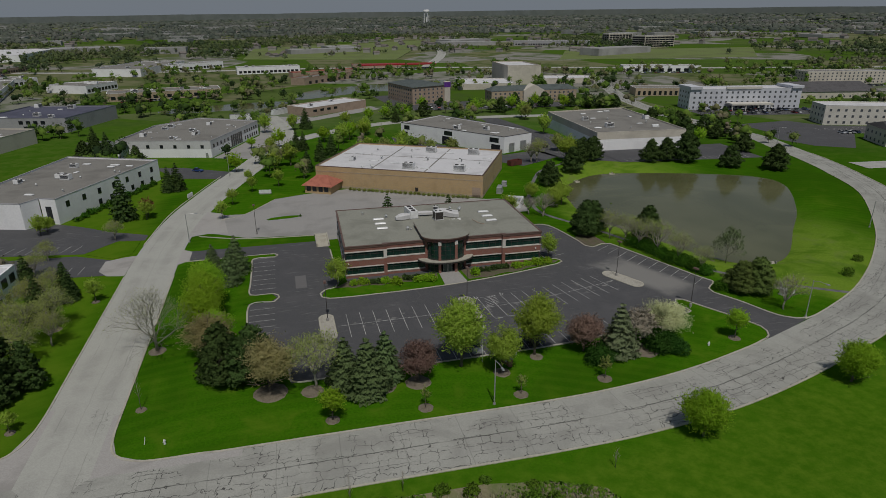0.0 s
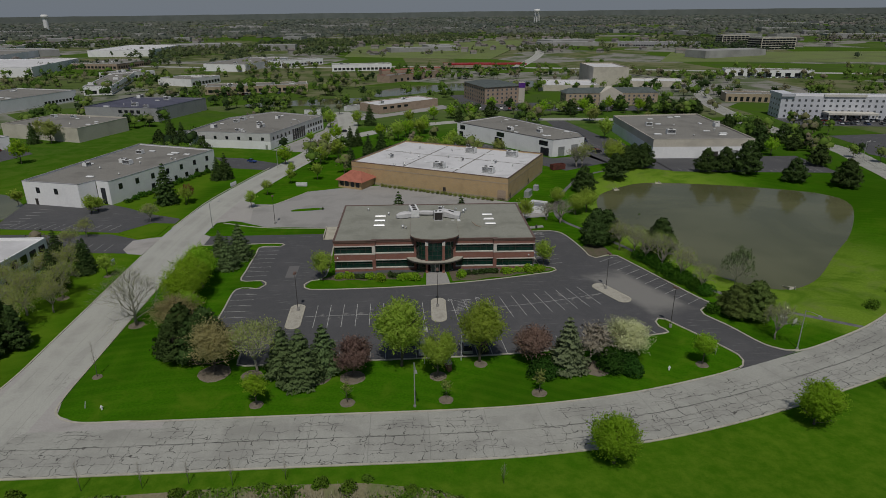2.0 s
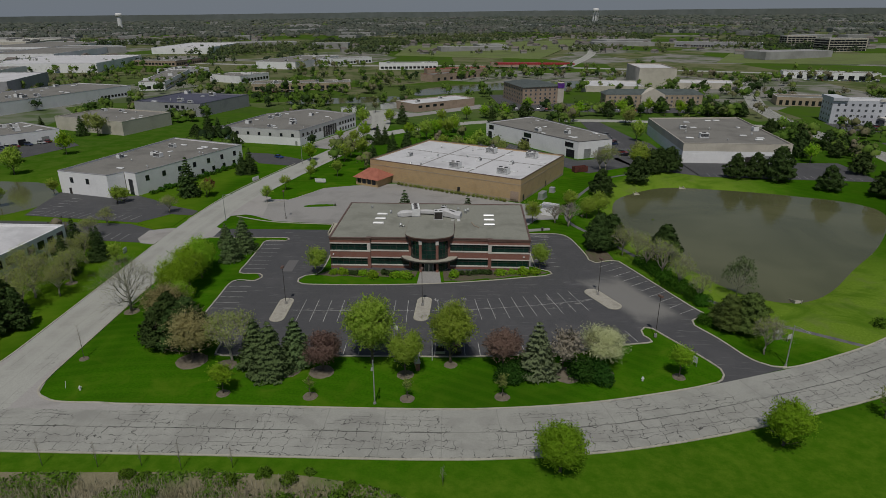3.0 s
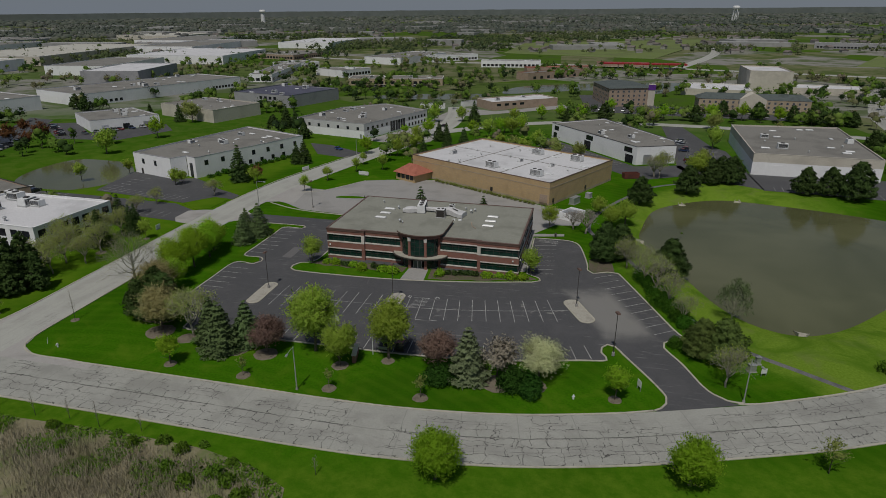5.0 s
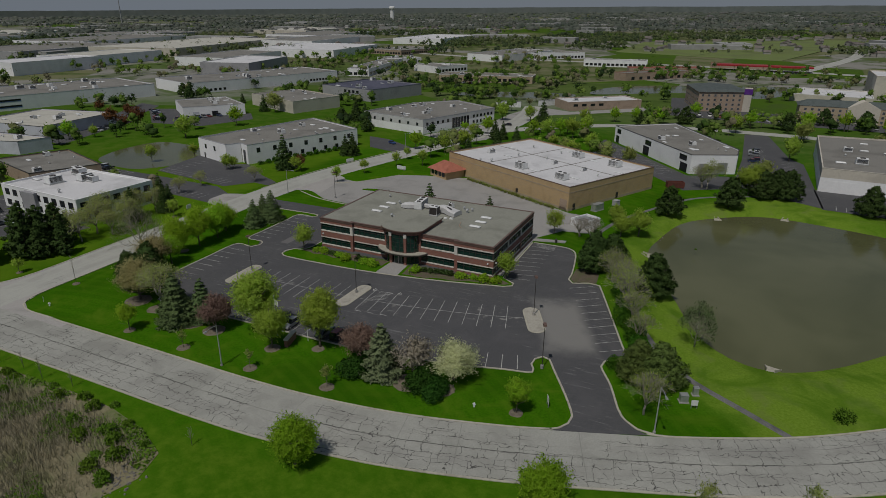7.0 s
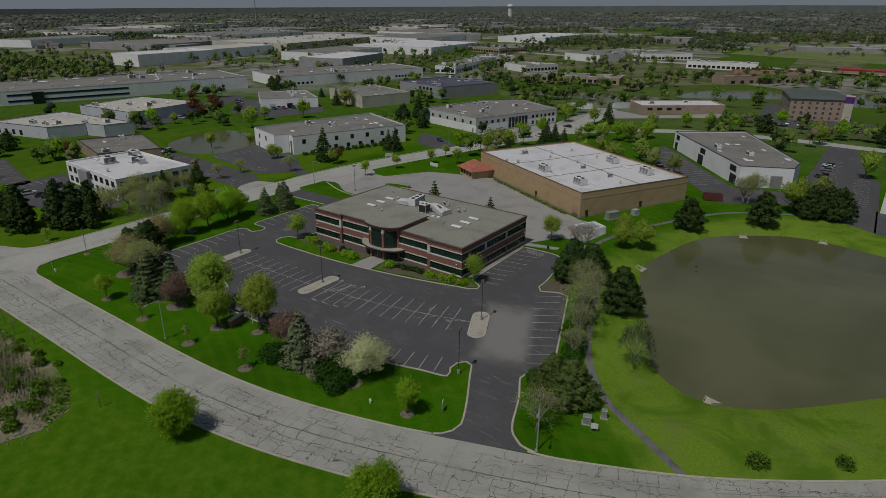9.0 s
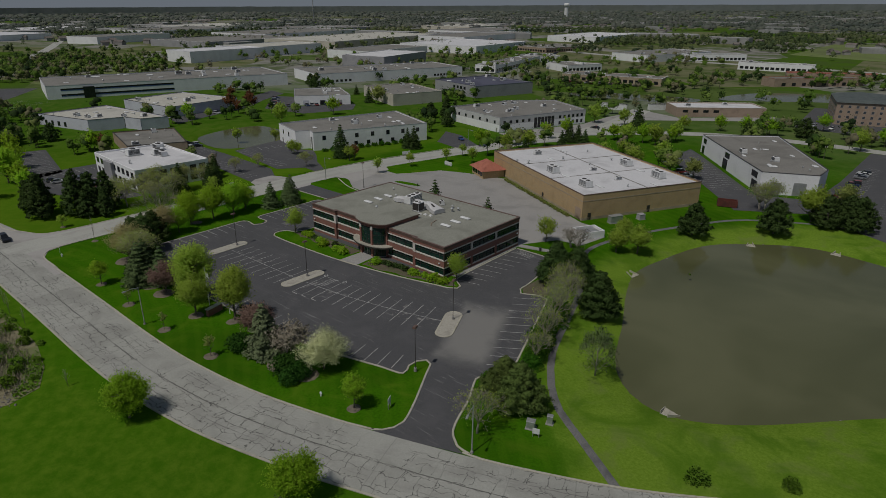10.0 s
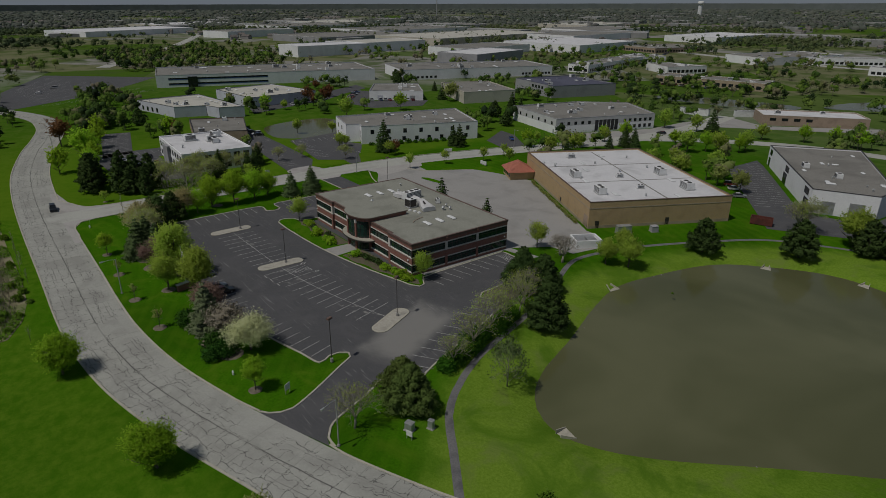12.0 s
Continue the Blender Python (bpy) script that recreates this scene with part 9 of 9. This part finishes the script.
ZONES = ((20, 268, 62, 330, 9), (-12, 238, 8, 272, 5), (60, 336, 112, 363, 9), (58, 374, 142, 410, 22), (142, 378, 236, 406, 24), (204, 258, 236, 334, 20), (251, 300, 262, 350, 5), (-84, 264, -58, 300, 9), (-30, 276, 2, 300, 6), (-62, 370, 2, 402, 16), (-104, 424, 12, 438, 24), (-100, 488, 12, 512, 24), (-164, 446, -100, 512, 26), (-192, 358, -166, 442, 14), (-250, 338, -228, 352, 8), (-172, 196, -146, 292, 14), (-300, 122, -196, 150, 34), (-214, 106, -150, 128, 24), (-290, 20, -150, 74, 34), (-62, 616, 160, 636, 34), (60, 640, 220, 700, 26), (360, 300, 460, 372, 26), (250, 462, 330, 540, 26), (100, 500, 204, 540, 18), (290, 560, 362, 640, 26), (-330, 500, -268, 660, 30), (-270, 260, -236, 300, 10), (-132, 352, -104, 378, 8), (-240, 180, -160, 196, 8), (345, 380, 370, 470, 14), (-46, 540, 10, 600, 16), (-110, 560, -60, 640, 18), (196, 232, 240, 262, 8), (-100, 150, -62, 160, 3), (-150, 130, -116, 142, 6), (440, 500, 620, 620, 60), (480, 330, 640, 450, 50), (-640, 190, -420, 330, 430), (-330, 60, -262, 84, 16), (-380, 205, -330, 230, 10), (-560, 90, -440, 150, 26), (-185, 50, -122, 66, 18), (-222, 66, -186, 84, 10))


def grove(name, label, seed):
    """Trees gathered on verges, lot edges and hedge lines of the middle distance."""
    rng = np.random.default_rng(seed)
    out = tuple([] for _ in range(7))
    trunks = Build()
    for x0, y0, x1, y1, count in ZONES:
        for k in range(count):
            x, y = rng.uniform(x0, x1), rng.uniform(y0, y1)
            if any(inside(q, x, y) for q in KEEP_OUT):
                continue
            kind = rng.choice([0.05, 0.3, 0.5, 0.62, 0.8, 0.97], p=[0.2, 0.16, 0.22, 0.2, 0.16, 0.06]) + rng.normal() * 0.04
            h, r = rng.uniform(6.0, 11.5), rng.uniform(2.4, 4.4)
            trunks.tube([(x, y, -0.1), (x, y, h * 0.6)], [0.14, 0.08], 5)
            clump_tree(rng, out, x, y, h, r, kind, 6, 24 if kind < 0.75 else 14, 0.62)
    clump_object(name, label, "trees", out, WOODS, rng)
    tagged(part("grove_trunks", trunks, BARK), "thin dark trunks of distant trees", "trees", kind="stuff")


grove("grove", "mixed spring trees on verges between far buildings", 31)
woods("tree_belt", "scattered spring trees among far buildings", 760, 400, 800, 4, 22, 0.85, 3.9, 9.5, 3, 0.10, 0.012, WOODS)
# these outer rings carry haze in their leaf colours
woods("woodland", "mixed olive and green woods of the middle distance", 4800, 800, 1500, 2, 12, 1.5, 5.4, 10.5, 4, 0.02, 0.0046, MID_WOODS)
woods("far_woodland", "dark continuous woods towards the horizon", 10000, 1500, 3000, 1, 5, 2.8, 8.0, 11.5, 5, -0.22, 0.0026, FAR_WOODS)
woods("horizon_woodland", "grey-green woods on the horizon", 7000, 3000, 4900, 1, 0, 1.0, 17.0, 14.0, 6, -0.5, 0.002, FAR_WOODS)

# ---- far houses ----
rng = random.Random(21)
b1, b2 = Build(), Build()
for k in range(1700):
    rad, a = math.sqrt(rng.uniform(950 ** 2, 2600 ** 2)), radians(rng.uniform(-62, 98))
    x, y = 30 - rad * math.sin(a), 60 + rad * math.cos(a)
    if noise.noise((x * 0.0022, y * 0.0022, 30.0)) < 0.02:
        continue
    w, d, h = rng.uniform(8, 16), rng.uniform(7, 10), rng.uniform(3, 6)
    m = Matrix.Translation((x, y, float(land(x, y)))) @ Matrix.Rotation(rng.uniform(0, 3.1), 4, "Z")
    b1.box(-w / 2, -d / 2, 0, w / 2, d / 2, h, m)
    p = [m @ Vector(c) for c in ((-w / 2 - 0.4, -d / 2 - 0.4, h), (w / 2 + 0.4, -d / 2 - 0.4, h), (w / 2 + 0.4, d / 2 + 0.4, h), (-w / 2 - 0.4, d / 2 + 0.4, h), (-w / 2 - 0.4, 0, h + 2.6), (w / 2 + 0.4, 0, h + 2.6))]
    b2.add(p, [(3, 2, 1, 0), (0, 1, 5, 4), (2, 3, 4, 5), (1, 2, 5), (3, 0, 4)])
tagged(part("far_houses", b1, surface("far_siding", (0.26, 0.25, 0.235), (0.36, 0.35, 0.33), (0.20, 0.19, 0.18), 0.5, 0.01)), "pale far houses among trees", "houses", kind="stuff")
tagged(part("far_roofs", b2, surface("far_roof", (0.13, 0.115, 0.105), (0.20, 0.175, 0.16), (0.10, 0.09, 0.085), 0.5, 0.01)), "brown and grey roofs of far houses", "roofs", kind="stuff")
b = Build()
for k in range(230):
    rad, a = math.sqrt(rng.uniform(900 ** 2, 3600 ** 2)), radians(rng.uniform(-62, 98))
    x, y = 30 - rad * math.sin(a), 60 + rad * math.cos(a)
    w, d, h = rng.uniform(30, 130), rng.uniform(20, 60), rng.uniform(6, 11)
    b.box(-w / 2, -d / 2, 0, w / 2, d / 2, h, Matrix.Translation((x, y, float(land(x, y)))) @ Matrix.Rotation(rng.uniform(-0.3, 0.5), 4, "Z"))
tagged(part("far_halls", b, HALL), "pale flat-roofed halls in the far distance", "buildings", kind="stuff")

# ---- far fields and the rim of the plain ----
for poly in FIELDS:
    drape(structure("field", Build().prism(ccw(poly), -0.2, 0.14), surface("young_crop", (0.120, 0.160, 0.045), (0.155, 0.195, 0.060), (0.105, 0.120, 0.050), 0.6, 0.02), "wide pale yellow-green open field", "field"))
# added backdrop wall round the plain, distance haze painted into its grey-green
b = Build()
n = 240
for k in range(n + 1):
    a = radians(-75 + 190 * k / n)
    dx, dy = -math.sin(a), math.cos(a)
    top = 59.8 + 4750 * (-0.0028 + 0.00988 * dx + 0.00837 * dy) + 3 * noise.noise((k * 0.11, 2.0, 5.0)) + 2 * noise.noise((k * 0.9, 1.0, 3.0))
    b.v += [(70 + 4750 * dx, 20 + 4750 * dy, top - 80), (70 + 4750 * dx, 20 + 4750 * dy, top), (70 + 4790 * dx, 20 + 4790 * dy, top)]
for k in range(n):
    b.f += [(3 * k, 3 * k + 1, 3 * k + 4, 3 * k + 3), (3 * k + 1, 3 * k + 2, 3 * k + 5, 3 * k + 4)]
structure("backdrop", b, surface("haze_toned_woods", (0.120, 0.140, 0.130), (0.165, 0.185, 0.178), (0.14, 0.155, 0.14), 0.02, 0.003), "hazy grey-green line of woods on the horizon", "backdrop")
